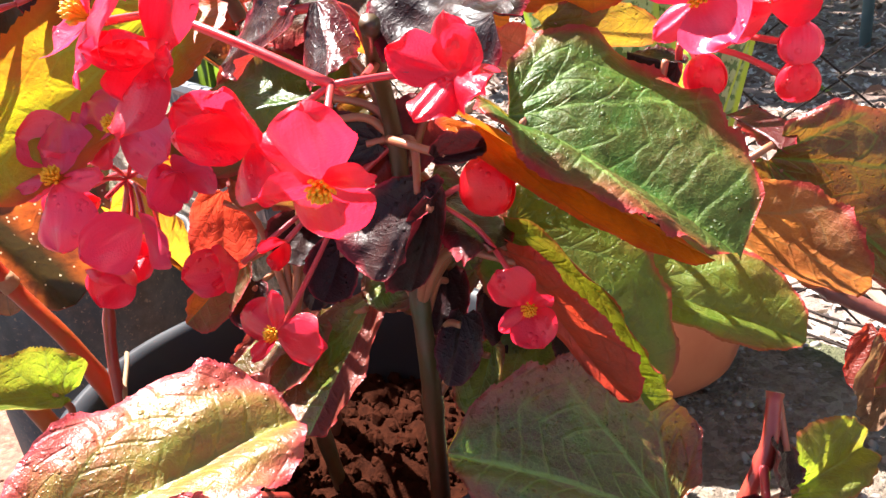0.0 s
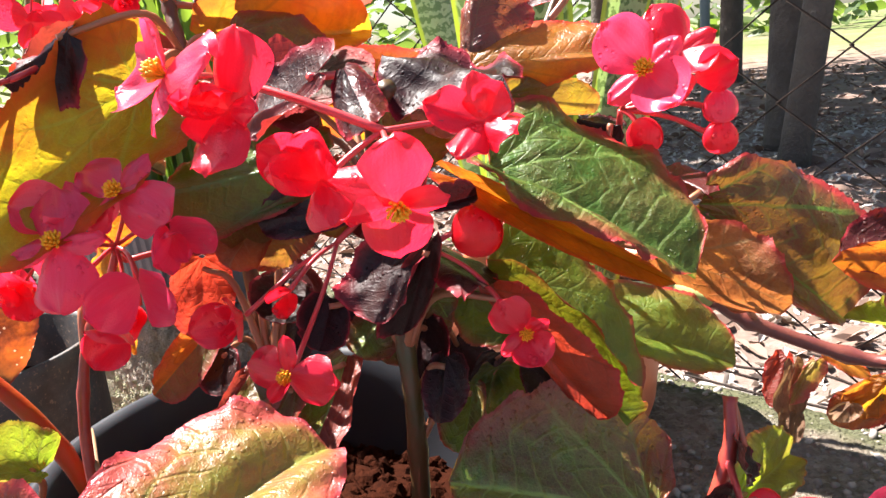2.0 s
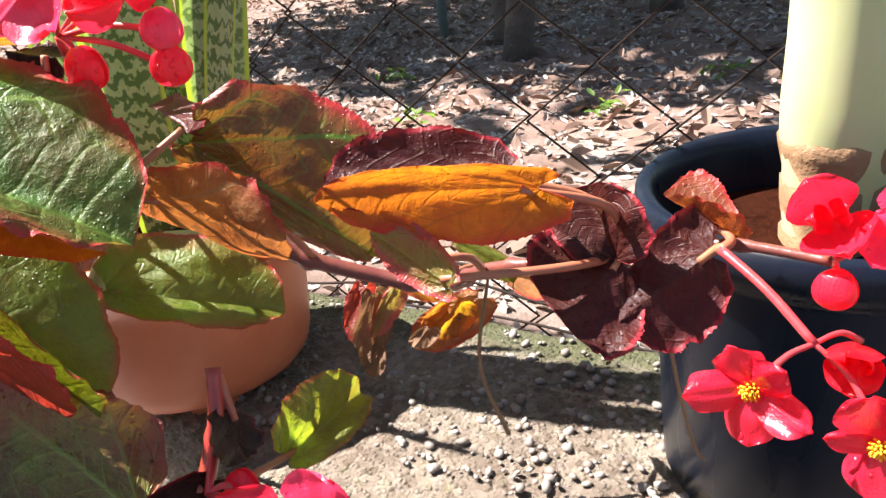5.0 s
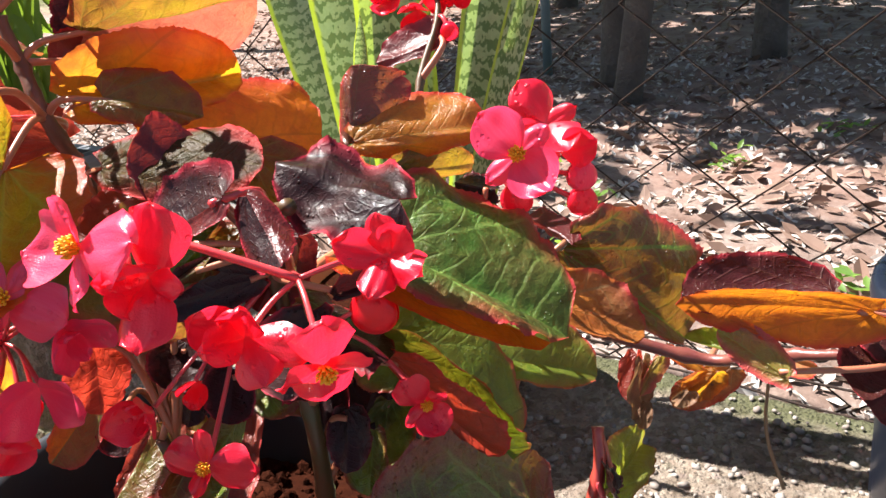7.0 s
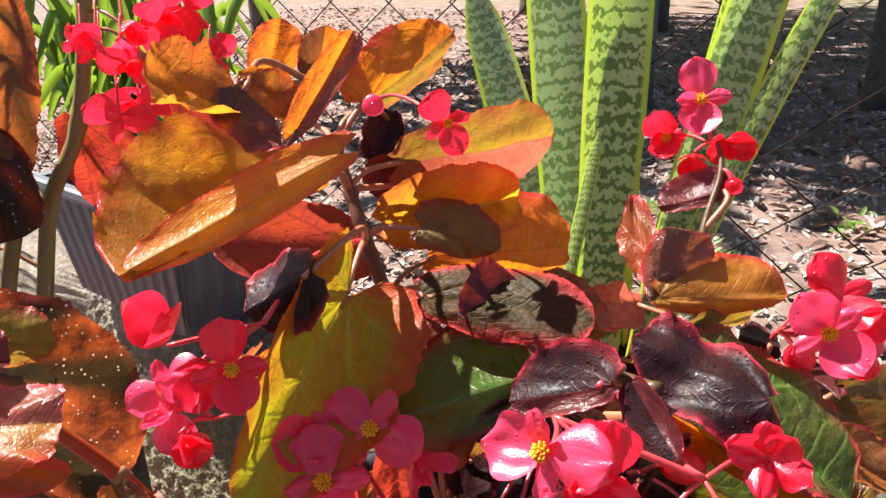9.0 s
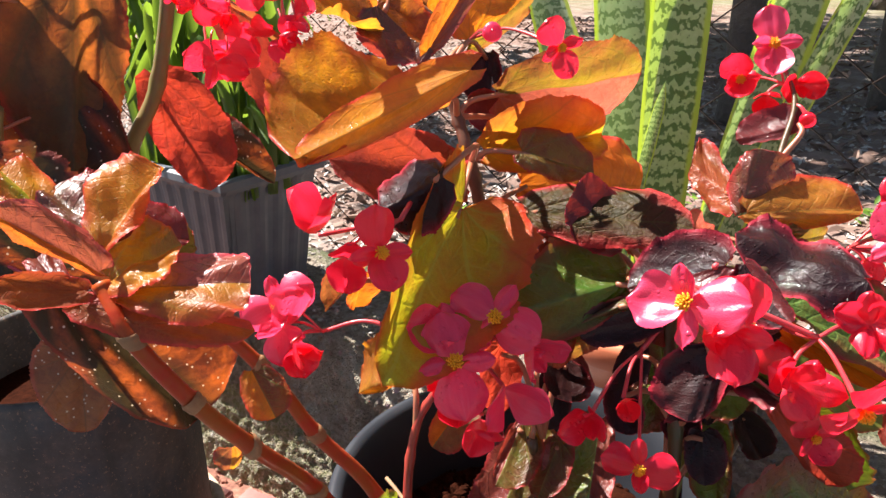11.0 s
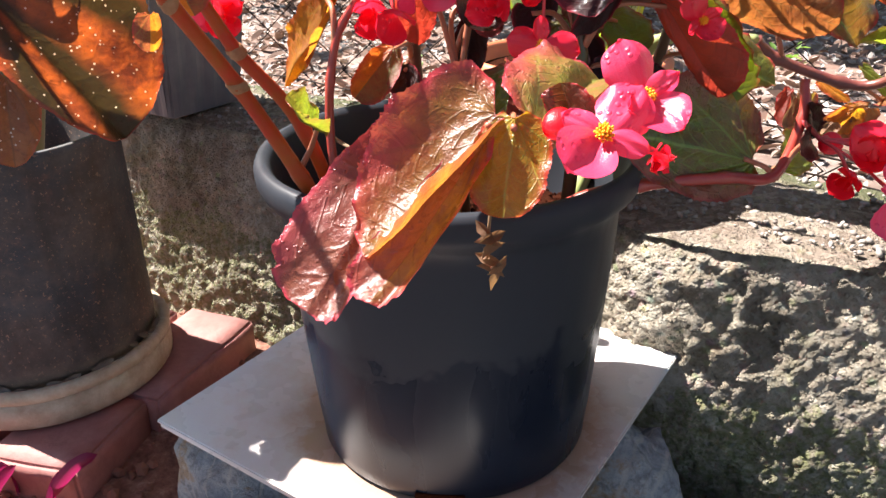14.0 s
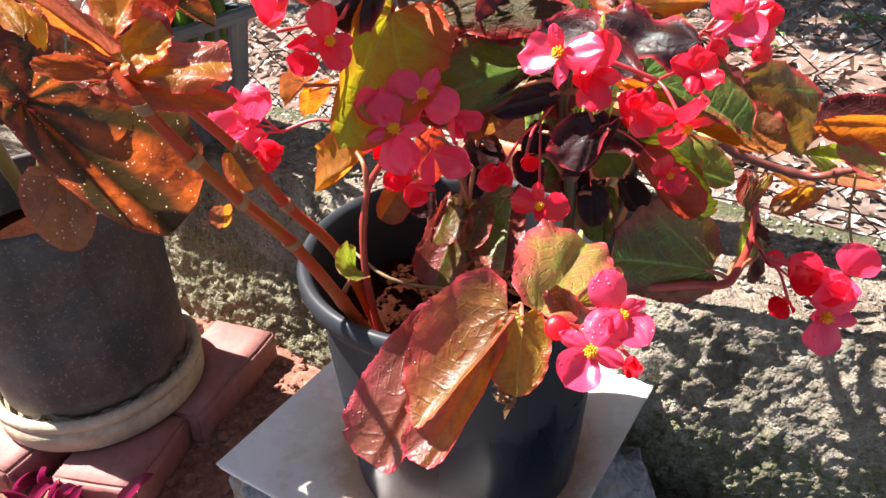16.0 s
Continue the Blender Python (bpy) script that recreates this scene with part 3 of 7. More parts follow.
def concrete():
    m = Nodes("old_concrete")
    a = m.noise(22, 6, 0.75)
    stones = m.voronoi(75)
    col = m.ramp(a, (0.28, (0.24, 0.18, 0.11)), (0.5, (0.48, 0.42, 0.32)), (0.7, (0.66, 0.61, 0.50)))
    col = m.mix(m.math("MULTIPLY", m.ramp(stones.outputs["Distance"], (0.15, 1.0), (0.4, 0.0)), 0.4), col, stones.outputs["Color"], "SOFT_LIGHT")
    grit = m.voronoi(150)
    tone = m.n("SeparateColor", Color=grit.outputs["Color"]).outputs[0]
    col = m.mix(0.28, col, m.ramp(tone, (0.0, (0.13, 0.085, 0.06)), (0.6, (0.27, 0.20, 0.16)), (0.93, (0.5, 0.46, 0.42))))
    moss = m.ramp(m.noise(7, 5, 0.7, offset=(3.0, 1.0, 2.0)), (0.54, 0.0), (0.66, 1.0))
    col = m.mix(m.math("MULTIPLY", moss, 0.5), col, (0.10, 0.115, 0.035))
    black = m.ramp(m.noise(4.5, 5, 0.7, offset=(7.0, 4.0, 1.0)), (0.5, 0.0), (0.68, 1.0))
    col = m.mix(m.math("MULTIPLY", black, 0.45), col, (0.07, 0.055, 0.045))
    streak = m.n("TexNoise", Vector=m.n("Mapping", Vector=m.coord(), Scale=(26.0, 26.0, 4.0)).outputs[0], Scale=1.0, Detail=5.0).outputs[0]
    col = m.mix(m.ramp(streak, (0.48, 0.0), (0.66, 0.55)), col, (0.13, 0.105, 0.075))
    # upward faces browned: dirt on the wall top plus shade painted into the colour
    up = m.n("SeparateXYZ", Vector=m.n("NewGeometry").outputs["Normal"]).outputs[2]
    dim_top = m.math("MULTIPLY", m.ramp(up, (0.6, 0.0), (0.85, 1.0)), m.ramp(m.noise(12, 4, 0.6), (0.3, 0.55), (0.6, 1.0)))
    col = m.mix(m.math("MULTIPLY", dim_top, 0.82), col, m.mix(tone, (0.13, 0.085, 0.06), (0.29, 0.23, 0.185)))
    low = m.ramp(m.math("MULTIPLY_ADD", m.noise(18, 4, 0.65), -0.22, m.n("SeparateXYZ", Vector=m.coord()).outputs[2]), (-0.10, 0.75), (0.0, 0.0))
    col = m.mix(m.math("MULTIPLY", low, m.ramp(m.noise(130, 3, 0.7), (0.4, 0.2), (0.6, 1.0))), col, (0.15, 0.17, 0.045))
    back = m.ramp(m.math("MULTIPLY_ADD", m.noise(25, 4, 0.6), 0.06, m.n("SeparateXYZ", Vector=m.coord()).outputs[1]), (0.375, 0.0), (0.40, 1.0))
    col = m.mix(m.math("MULTIPLY", back, 0.8), col, (0.07, 0.085, 0.025))
    bump = m.bump(m.noise(520, 4, 0.8), 1.0, 0.003)
    bump = m.bump(m.ramp(m.voronoi(260).outputs["Distance"], (0.0, 1.0), (0.55, 0.0)), 0.9, 0.003, bump)
    bump = m.bump(m.ramp(stones.outputs["Distance"], (0.0, 1.0), (0.4, 0.0)), 0.4, 0.003, bump)
    return m.done(m.bsdf(col, 0.9, bump).outputs[0])


def rock():
    m = Nodes("veined_rock")
    w = m.n("TexWave", Vector=m.coord(), Scale=14.0, Distortion=9.0, Detail=4.0).outputs["Fac"]
    col = m.ramp(m.noise(16, 5, 0.7, offset=object_offset(m)), (0.28, (0.10, 0.115, 0.14)), (0.42, (0.27, 0.29, 0.32)), (0.52, (0.42, 0.42, 0.42)), (0.60, (0.40, 0.27, 0.16)), (0.72, (0.66, 0.63, 0.57)))
    grain = m.noise(90, 5, 0.75)
    col = m.mix(m.ramp(grain, (0.36, 0.55), (0.5, 0.0)), col, (0.08, 0.08, 0.085))
    crack = m.voronoi(26, "DISTANCE_TO_EDGE").outputs["Distance"]
    cleft = m.ramp(crack, (0.0, 0.0), (0.05, 1.0))
    col = m.mix(m.ramp(crack, (0.0, 0.22), (0.03, 0.0)), col, (0.12, 0.08, 0.05))
    col = m.mix(m.ramp(w, (0.93, 0.0), (0.99, 0.5)), col, (0.5, 0.47, 0.42))
    return m.done(m.bsdf(col, 0.72, m.bump(cleft, 0.35, 0.004, m.bump(m.noise(60, 6, 0.8), 1.0, 0.008))).outputs[0])


def earth():
    m = Nodes("red_earth")
    a = m.noise(9, 6, 0.7)
    b = m.noise(70, 4, 0.7)
    col = m.ramp(b, (0.3, (0.13, 0.05, 0.035)), (0.55, (0.27, 0.12, 0.08)), (0.75, (0.42, 0.25, 0.18)))
    grey = m.ramp(m.noise(1.6, 4, 0.6), (0.35, 0.0), (0.6, 1.0))
    behind = m.ramp(m.math("MULTIPLY", m.n("SeparateXYZ", Vector=m.coord()).outputs[1], 1.0), (0.28, 0.0), (0.34, 1.0))
    litter = m.ramp(a, (0.3, (0.11, 0.066, 0.05)), (0.5, (0.20, 0.14, 0.115)), (0.7, (0.34, 0.29, 0.26)))
    col = m.mix(m.math("MULTIPLY", behind, m.math("MULTIPLY_ADD", grey, 0.4, 0.6)), col, litter)
    far = m.ramp(m.math("MULTIPLY", m.n("SeparateXYZ", Vector=m.coord()).outputs[1], 0.01), (0.05, 0.0), (0.09, 1.0))
    col = m.mix(m.math("MULTIPLY", far, m.ramp(m.noise(0.8, 4, 0.6), (0.35, 0.3), (0.6, 1.0))), col, (0.11, 0.16, 0.03))
    # mostly unseen ground made dark grey so the black pot reflects less red
    dark_front = m.ramp(m.math("MULTIPLY", m.n("SeparateXYZ", Vector=m.coord()).outputs[1], -1.0), (0.30, 0.0), (0.4, 1.0))
    right = m.math("MULTIPLY", m.ramp(m.n("SeparateXYZ", Vector=m.coord()).outputs[0], (0.05, 0.0), (0.2, 1.0)), m.math("SUBTRACT", 1.0, behind))
    dark_front = m.math("MAXIMUM", dark_front, right)
    col = m.mix(dark_front, col, m.mix(b, (0.055, 0.06, 0.07), (0.09, 0.09, 0.10)))
    bump = m.bump(m.noise(120, 5, 0.75), 0.8, 0.006)
    return m.done(m.bsdf(col, 0.95, bump).outputs[0])


def snake_leaf():
    m = Nodes("banded_leaf")
    uv = m.n("SeparateXYZ", Vector=m.coord("UV"))
    x = m.math("ABSOLUTE", m.math("SUBTRACT", uv.outputs[0], 0.5))
    wob = m.n("TexNoise", Vector=m.n("CombineXYZ", X=m.math("MULTIPLY", uv.outputs[0], 9.0), Y=m.math("MULTIPLY", uv.outputs[1], 60.0), Z=object_offset(m)).outputs[0], Scale=1.0, Detail=3.0).outputs[0]
    band = m.math("SINE", m.math("MULTIPLY_ADD", uv.outputs[1], 230.0, m.math("MULTIPLY", wob, 14.0)))
    ragged = m.math("MULTIPLY_ADD", m.math("SUBTRACT", m.noise(150, 4, 0.75), 0.5), 1.5, m.math("MULTIPLY_ADD", band, 0.5, 0.5))
    dark = m.ramp(ragged, (0.42, 0.0), (0.66, 1.0))
    col = m.mix(dark, (0.52, 0.58, 0.38), (0.12, 0.20, 0.075))
    rand = m.n("ObjectInfo").outputs["Random"]
    speck = m.noise(240, 3, 0.7)
    col = m.mix(m.ramp(speck, (0.42, 0.2), (0.6, 0.0)), col, (0.10, 0.19, 0.06))
    col = m.mix(m.ramp(rand, (0.3, 0.0), (0.8, 0.2)), col, (0.40, 0.50, 0.40))
    edge = m.ramp(m.math("MULTIPLY_ADD", wob, 0.06, x), (0.43, 0.0), (0.475, 1.0))
    col = m.mix(edge, col, (0.5, 0.58, 0.1))
    p = m.bsdf(col, 0.38, m.bump(wob, 0.2, 0.001), Coat_Weight=0.15)
    t = m.n("BsdfTranslucent", Color=m.mix(edge, m.mix(m.math("MULTIPLY", dark, 0.8), m.mix(rand, (0.48, 0.70, 0.06), (0.26, 0.38, 0.16)), (0.10, 0.16, 0.03)), (0.6, 0.8, 0.05)))
    mixed = m.n("MixShader", Fac=0.32)
    m.t.links.new(p.outputs[0], mixed.inputs[1])
    m.t.links.new(t.outputs[0], mixed.inputs[2])
    return m.done(mixed.outputs[0])


def thin_leaf(name, a, b, through, glow=0.4, rough=0.4):
    m = Nodes(name)
    info = m.n("NewGeometry")
    col = m.mix(info.outputs["Random Per Island"], a, b)
    p = m.bsdf(m.mix(m.math("MULTIPLY", m.noise(60, 3, 0.6), 0.5), col, a), rough)
    t = m.n("BsdfTranslucent", Color=through)
    mixed = m.n("MixShader", Fac=glow)
    m.t.links.new(p.outputs[0], mixed.inputs[1])
    m.t.links.new(t.outputs[0], mixed.inputs[2])
    return m.done(mixed.outputs[0])


BLACK, OLD_POT, TILE, CONCRETE, ROCK, EARTH, SNAKE = black_plastic(), rusty_pot(), ceramic(), concrete(), rock(), earth(), snake_leaf()
STRAP = thin_leaf("strap_leaf", (0.04, 0.09, 0.02), (0.09, 0.15, 0.03), (0.3, 0.45, 0.04))
TREE_LEAF = thin_leaf("tree_leaf", (0.04, 0.08, 0.02), (0.09, 0.12, 0.03), (0.2, 0.3, 0.04))
LITTER = thin_leaf("dry_litter", (0.62, 0.58, 0.54), (0.26, 0.17, 0.13), (0.2, 0.12, 0.06), 0.1, 0.7)
LITTER_DARK = thin_leaf("brown_litter", (0.30, 0.20, 0.155), (0.13, 0.07, 0.048), (0.15, 0.08, 0.05), 0.1, 0.8)
WEED = thin_leaf("weed_leaf", (0.10, 0.2, 0.04), (0.16, 0.26, 0.06), (0.3, 0.5, 0.06))
PURPLE = thin_leaf("purple_leaf", (0.20, 0.014, 0.075), (0.045, 0.012, 0.028), (0.5, 0.025, 0.14), 0.25, 0.32)
PEBBLE = thin_leaf("pebble", (0.34, 0.31, 0.28), (0.15, 0.11, 0.09), (0.1, 0.1, 0.1), 0.0, 0.7)
CLOD = thin_leaf("soil_clod", (0.30, 0.13, 0.085), (0.16, 0.06, 0.04), (0.1, 0.1, 0.1), 0.0, 0.9)
PAPAYA = plain("waxy_pale_stem", (0.56, 0.60, 0.26), (0.62, 0.63, 0.34), 0.45, 30, 0.1, 0.0006, big=10, coat=0.1)
HUSK = plain("papery_husk", (0.38, 0.24, 0.13), (0.26, 0.14, 0.07), 0.75, 70, 0.7, 0.002)


# ---- building helpers ----
def mesh_object(name, verts, faces, materials, parent=None, uvs=None, rim=None, slots=None, smooth=True):
    me = bpy.data.meshes.new(name)
    me.from_pydata([tuple(v) for v in verts], [], faces)
    for mat in materials if isinstance(materials, (list, tuple)) else [materials]:
        me.materials.append(mat)
    if uvs is not None:
        layer = me.uv_layers.new(name="UVMap")
        for loop in me.loops:
            layer.data[loop.index].uv = uvs[loop.vertex_index]
    if rim is not None:
        att = me.attributes.new("rim", "FLOAT", "POINT")
        att.data.foreach_set("value", rim)
    if slots is not None:
        me.polygons.foreach_set("material_index", slots)
    if smooth:
        me.polygons.foreach_set("use_smooth", [True] * len(me.polygons))
    me.update()
    ob = new(name, me)
    if parent is not None:
        ob.parent = parent
        ob.matrix_parent_inverse = parent.matrix_world.inverted()
    return ob


def part(name, bm, material, parent, label="", smooth=True):
    me = bpy.data.meshes.new(name)
    bm.to_mesh(me)
    bm.free()
    me.materials.append(material)
    if smooth:
        me.polygons.foreach_set("use_smooth", [True] * len(me.polygons))
    ob = new(name, me)
    if parent is not None:
        ob.parent = parent
        ob.matrix_parent_inverse = parent.matrix_world.inverted()
    return tagged(ob, label)


def thing(name, at, label, category, group="", kind=""):
    ob = new(name)
    ob.empty_display_size = 0.02
    ob.matrix_world = Matrix.Translation(at)
    bpy.context.view_layer.update()
    return tagged(ob, label, category, group, kind)


def lathe(name, profile, centre, material, parent=None, sides=72, wobble=0.0, seed=1):
    """A turned body: profile of (radius, z) from inside bottom round to outside bottom."""
    verts, faces = [], []
    n = len(profile)
    for k in range(sides):
        a = 2 * math.pi * k / sides
        w = 1 + wobble * (noise.noise(Vector((math.cos(a) * 2, math.sin(a) * 2, seed))))
        for r, z in profile:
            verts.append((centre[0] + r * w * math.cos(a), centre[1] + r * w * math.sin(a), centre[2] + z))
    for k in range(sides):
        for i in range(n - 1):
            a, b = k * n + i, (k + 1) % sides * n + i
            faces.append((a, b, b + 1, a + 1))
    return mesh_object(name, verts, faces, material, parent)


def spline(points, steps=8):
    pts = [Vector(p) for p in points]
    if len(pts) == 2:
        return [pts[0].lerp(pts[1], i / steps) for i in range(steps + 1)]
    pts = [2 * pts[0] - pts[1]] + pts + [2 * pts[-1] - pts[-2]]
    out = []
    for i in range(1, len(pts) - 2):
        p0, p1, p2, p3 = pts[i - 1:i + 3]
        for k in range(steps):
            t = k / steps
            out.append(0.5 * (2 * p1 + (p2 - p0) * t + (2 * p0 - 5 * p1 + 4 * p2 - p3) * t * t + (3 * p1 - p0 - 3 * p2 + p3) * t ** 3))
    return out + [pts[-2]]


def tube_data(points, r0, r1, sides=8, steps=8, knots=0, swell=0.25):
    line = spline(points, steps)
    n = len(line)
    verts, faces = [], []
    side = None
    for i, p in enumerate(line):
        d = (line[min(i + 1, n - 1)] - line[max(i - 1, 0)]).normalized()
        if side is None:
            side = d.orthogonal().normalized()
        side = (side - d * side.dot(d)).normalized()
        up = d.cross(side)
        u = i / (n - 1)
        r = r0 + (r1 - r0) * u
        if knots:
            f = (u * knots) % 1.0
            r *= 1 + swell * math.exp(-((min(f, 1 - f)) / 0.07) ** 2)
        for k in range(sides):
            a = 2 * math.pi * k / sides
            verts.append(p + (side * math.cos(a) + up * math.sin(a)) * r)
    for i in range(n - 1):
        for k in range(sides):
            a, b = i * sides + k, i * sides + (k + 1) % sides
            faces.append((a, b, b + sides, a + sides))
    faces.append(tuple(range(sides))[::-1])
    faces.append(tuple(range((n - 1) * sides, n * sides)))
    return verts, faces


def tube(name, points, r0, r1, material, parent, sides=8, steps=8, knots=0, swell=0.25, label=""):
    verts, faces = tube_data(points, r0, r1, sides, steps, knots, swell)
    return tagged(mesh_object(name, verts, faces, material, parent), label)


OUTLINE = ((0.0, -0.02, 0.0), (0.03, -0.19, 0.30), (0.10, -0.20, 0.66), (0.22, -0.02, 0.94), (0.36, 0.21, 1.0), (0.52, 0.44, 0.94), (0.68, 0.63, 0.81), (0.83, 0.81, 0.59), (0.93, 0.93, 0.34), (1.0, 1.0, 0.0))


def outline(s):
    for (s0, a0, b0), (s1, a1, b1) in zip(OUTLINE, OUTLINE[1:]):
        if s <= s1:
            t = (s - s0) / (s1 - s0)
            t = t * t * (3 - 2 * t) * 0.4 + t * 0.6
            return a0 + (a1 - a0) * t, b0 + (b1 - b0) * t
    return 1.0, 0.0


def blade(base, tip, left, right, sag=0.0, wave=1.0, seed=0, rows=108, cols=11, curl=0.0):
    """A lopsided begonia blade that runs from base to tip and reaches left and right at its widest."""
    base, tip, left, right = (Vector(p) for p in (base, tip, left, right))
    axis = tip - base
    span = axis.length
    normal = axis.cross(left - right).normalized()

    def rib(a):
        return base + axis * a + normal * (sag * span * 4 * max(a, 0) * (1 - a))

    arms, slide = [], []
    for p in (left, right):
        a = min(max((p - base).dot(axis) / span ** 2, 0.0), 0.75)
        arms.append(p - rib(a))
        slide.append(a - 0.21)
    wide = max(arms[0].length, arms[1].length)
    verts, uvs, rim, faces, slots = [], [], [], [], []
    r = random.Random(seed)
    phase = r.random() * 6.28
    bites = [(r.uniform(0.15, 0.95), r.choice((-1, 1)), r.uniform(0.05, 0.13)) for _ in range(r.choice((0, 1, 1, 2)))]
    for i in range(rows + 1):
        s = i / rows
        ma, mb = outline(s)
        for j in range(-cols, cols + 1):
            v = j / cols
            side = -1 if v < 0 else 1
            q = 1 - (1 - abs(v)) ** 1.3
            ragged = 1 + 0.055 * noise.noise(Vector((s * 7, seed * 3.1, side * 2))) + 0.03 * noise.noise(Vector((s * 21, seed * 3.1, side * 5)))
            if abs(j) == cols:
                ragged += 0.026 * (0.0, 0.9, 0.25)[i % 3] * (0.4 + 1.1 * r.random())
            for at, which, deep in bites:
                if which == side and q > 0.5:
                    ragged -= deep * math.exp(-((s - at) / 0.035) ** 2) * (q - 0.5) * 2
            a = s * 0.98 + (ma + slide[0 if v < 0 else 1] * math.sin(math.pi * s ** 0.68) - s * 0.98) * q
            b = mb * q * ragged
            arm = arms[0] if v < 0 else arms[1]
            p = rib(a) + arm * b
            # the surface arches between rib and rim, is quilted along the veins and waves at the rim
            p += normal * wide * (0.10 * math.sin(math.pi * min(b, 1.0)) - curl * b * b)
            ang = math.atan2(b * side, a + 0.1)
            p += normal * wide * 0.050 * abs(math.sin(ang * 5.5)) * min(b * 2.2, 1.0) * wave
            p += normal * wide * 0.012 * noise.noise(Vector((a * 16, b * side * 12, seed * 2.3)))
            p += normal * wide * 0.085 * wave * b ** 2 * math.sin(s * 12 + phase + side)
            p += normal * wide * 0.11 * wave * noise.noise(Vector((a * 2.8, b * side * 2.0, seed * 1.7)))
            if q > 0.86:
                k = (q - 0.86) / 0.14
                p += normal * wide * 0.030 * math.sin(s * 34 + phase) * k * k
            verts.append(p)
            uvs.append((0.5 + 0.5 * b * side, a))
            rim.append(q if mb > 0.02 else 0.9)
    w = 2 * cols + 1
    for i in range(rows):
        for j in range(w - 1):
            k = i * w + j
            faces.append((k, k + 1, k + w + 1, k + w))
            slots.append(0 if j < cols else 1)
    return verts, faces, uvs, rim, slots


leaf_count = 0


def leaf(plant, kind, base, tip, left, right, other="", sag=0.03, wave=1.0, curl=0.0, stalk=None, stalk_mat=None, label="", scale=1.0):
    """One leaf with its stalk; other is the colour of its second half where that shows the other face."""
    global leaf_count
    leaf_count += 1
    if kind in ("dark", "black", "darkred"):
        wave *= 0.5
    data = blade(base, tip, left, right, sag, wave, leaf_count, curl=curl)
    ob = mesh_object("leaf", data[0], data[1], [LEAF[kind], LEAF[other or kind]], plant, data[2], data[3], data[4])
    tagged(ob, label)
    if stalk is not None:
        b, s = Vector(base), Vector(stalk)
        ahead = (Vector(tip) - b).normalized()
        mid = b.lerp(s, 0.5) - ahead * 0.15 * (b - s).length + Vector((0, 0, 0.10 * (b - s).length))
        tube("leaf_stalk", [s, mid, b + ahead * 0.004], 0.0021, 0.0015, stalk_mat or PETIOLE, ob, 7, 6)
    return ob


def petal(parent, frame_m, angle, length, width, tilt, cup, mat, seed):
    """One petal: a short claw that opens into a round, slightly cupped disc with a soft wave at its rim."""
    verts, faces, uvs = [], [], []
    rows, cols = 12, 7
    rot = frame_m @ Matrix.Rotation(angle, 4, "Z") @ Matrix.Rotation(-tilt, 4, "Y")
    for i in range(rows + 1):
        u = math.sin(0.5 * math.pi * i / rows) ** 0.85
        if u < 0.5:
            w = 0.16 + 0.84 * math.sin(0.5 * math.pi * u / 0.5) ** 0.9
        else:
            w = max(0.0, 1 - ((u - 0.5) / 0.5) ** 2.25) ** 0.5
        w *= width * 0.5 * (1 + 0.05 * noise.noise(Vector((u * 4, seed, 1))))
        for j in range(-cols, cols + 1):
            v = j / cols
            z = cup * (length * 0.42 * u * u + width * 0.34 * v * v * math.sin(math.pi * min(u, 0.95)))
            z += 0.13 * length * noise.noise(Vector((u * 2.4, v * 1.7, seed))) * u
            z += 0.07 * length * u * abs(v) ** 3 * math.sin(u * 9 + seed)
            z -= 0.04 * length * math.exp(-(v / 0.18) ** 2) * math.sin(math.pi * u)
            verts.append(rot @ Vector((length * u * (1 - 0.05 * v * v), w * v, z)))
            uvs.append((0.5 + 0.5 * v, u))
    n = 2 * cols + 1
    for i in range(rows):
        for j in range(n - 1):
            k = i * n + j
            faces.append((k, k + 1, k + n + 1, k + n))
    return mesh_object("petal", verts, faces, mat, parent, uvs)


BALL_V, BALL_F = None, None


def ball():
    global BALL_V, BALL_F
    if BALL_V is None:
        bm = bmesh.new()
        bmesh.ops.create_icosphere(bm, subdivisions=1, radius=1)
        bm.verts.ensure_lookup_table()
        BALL_V = [v.co.copy() for v in bm.verts]
        BALL_F = [tuple(v.index for v in f.verts) for f in bm.faces]
        bm.free()
    return BALL_V, BALL_F


def blobs(places):
    """Many small ellipsoids, as (matrix) list, in one vertex and face list."""
    bv, bf = ball()
    verts, faces = [], []
    for m in places:
        o = len(verts)
        verts += [m @ v for v in bv]
        faces += [tuple(i + o for i in f) for f in bf]
    return verts, faces


flower_count = 0


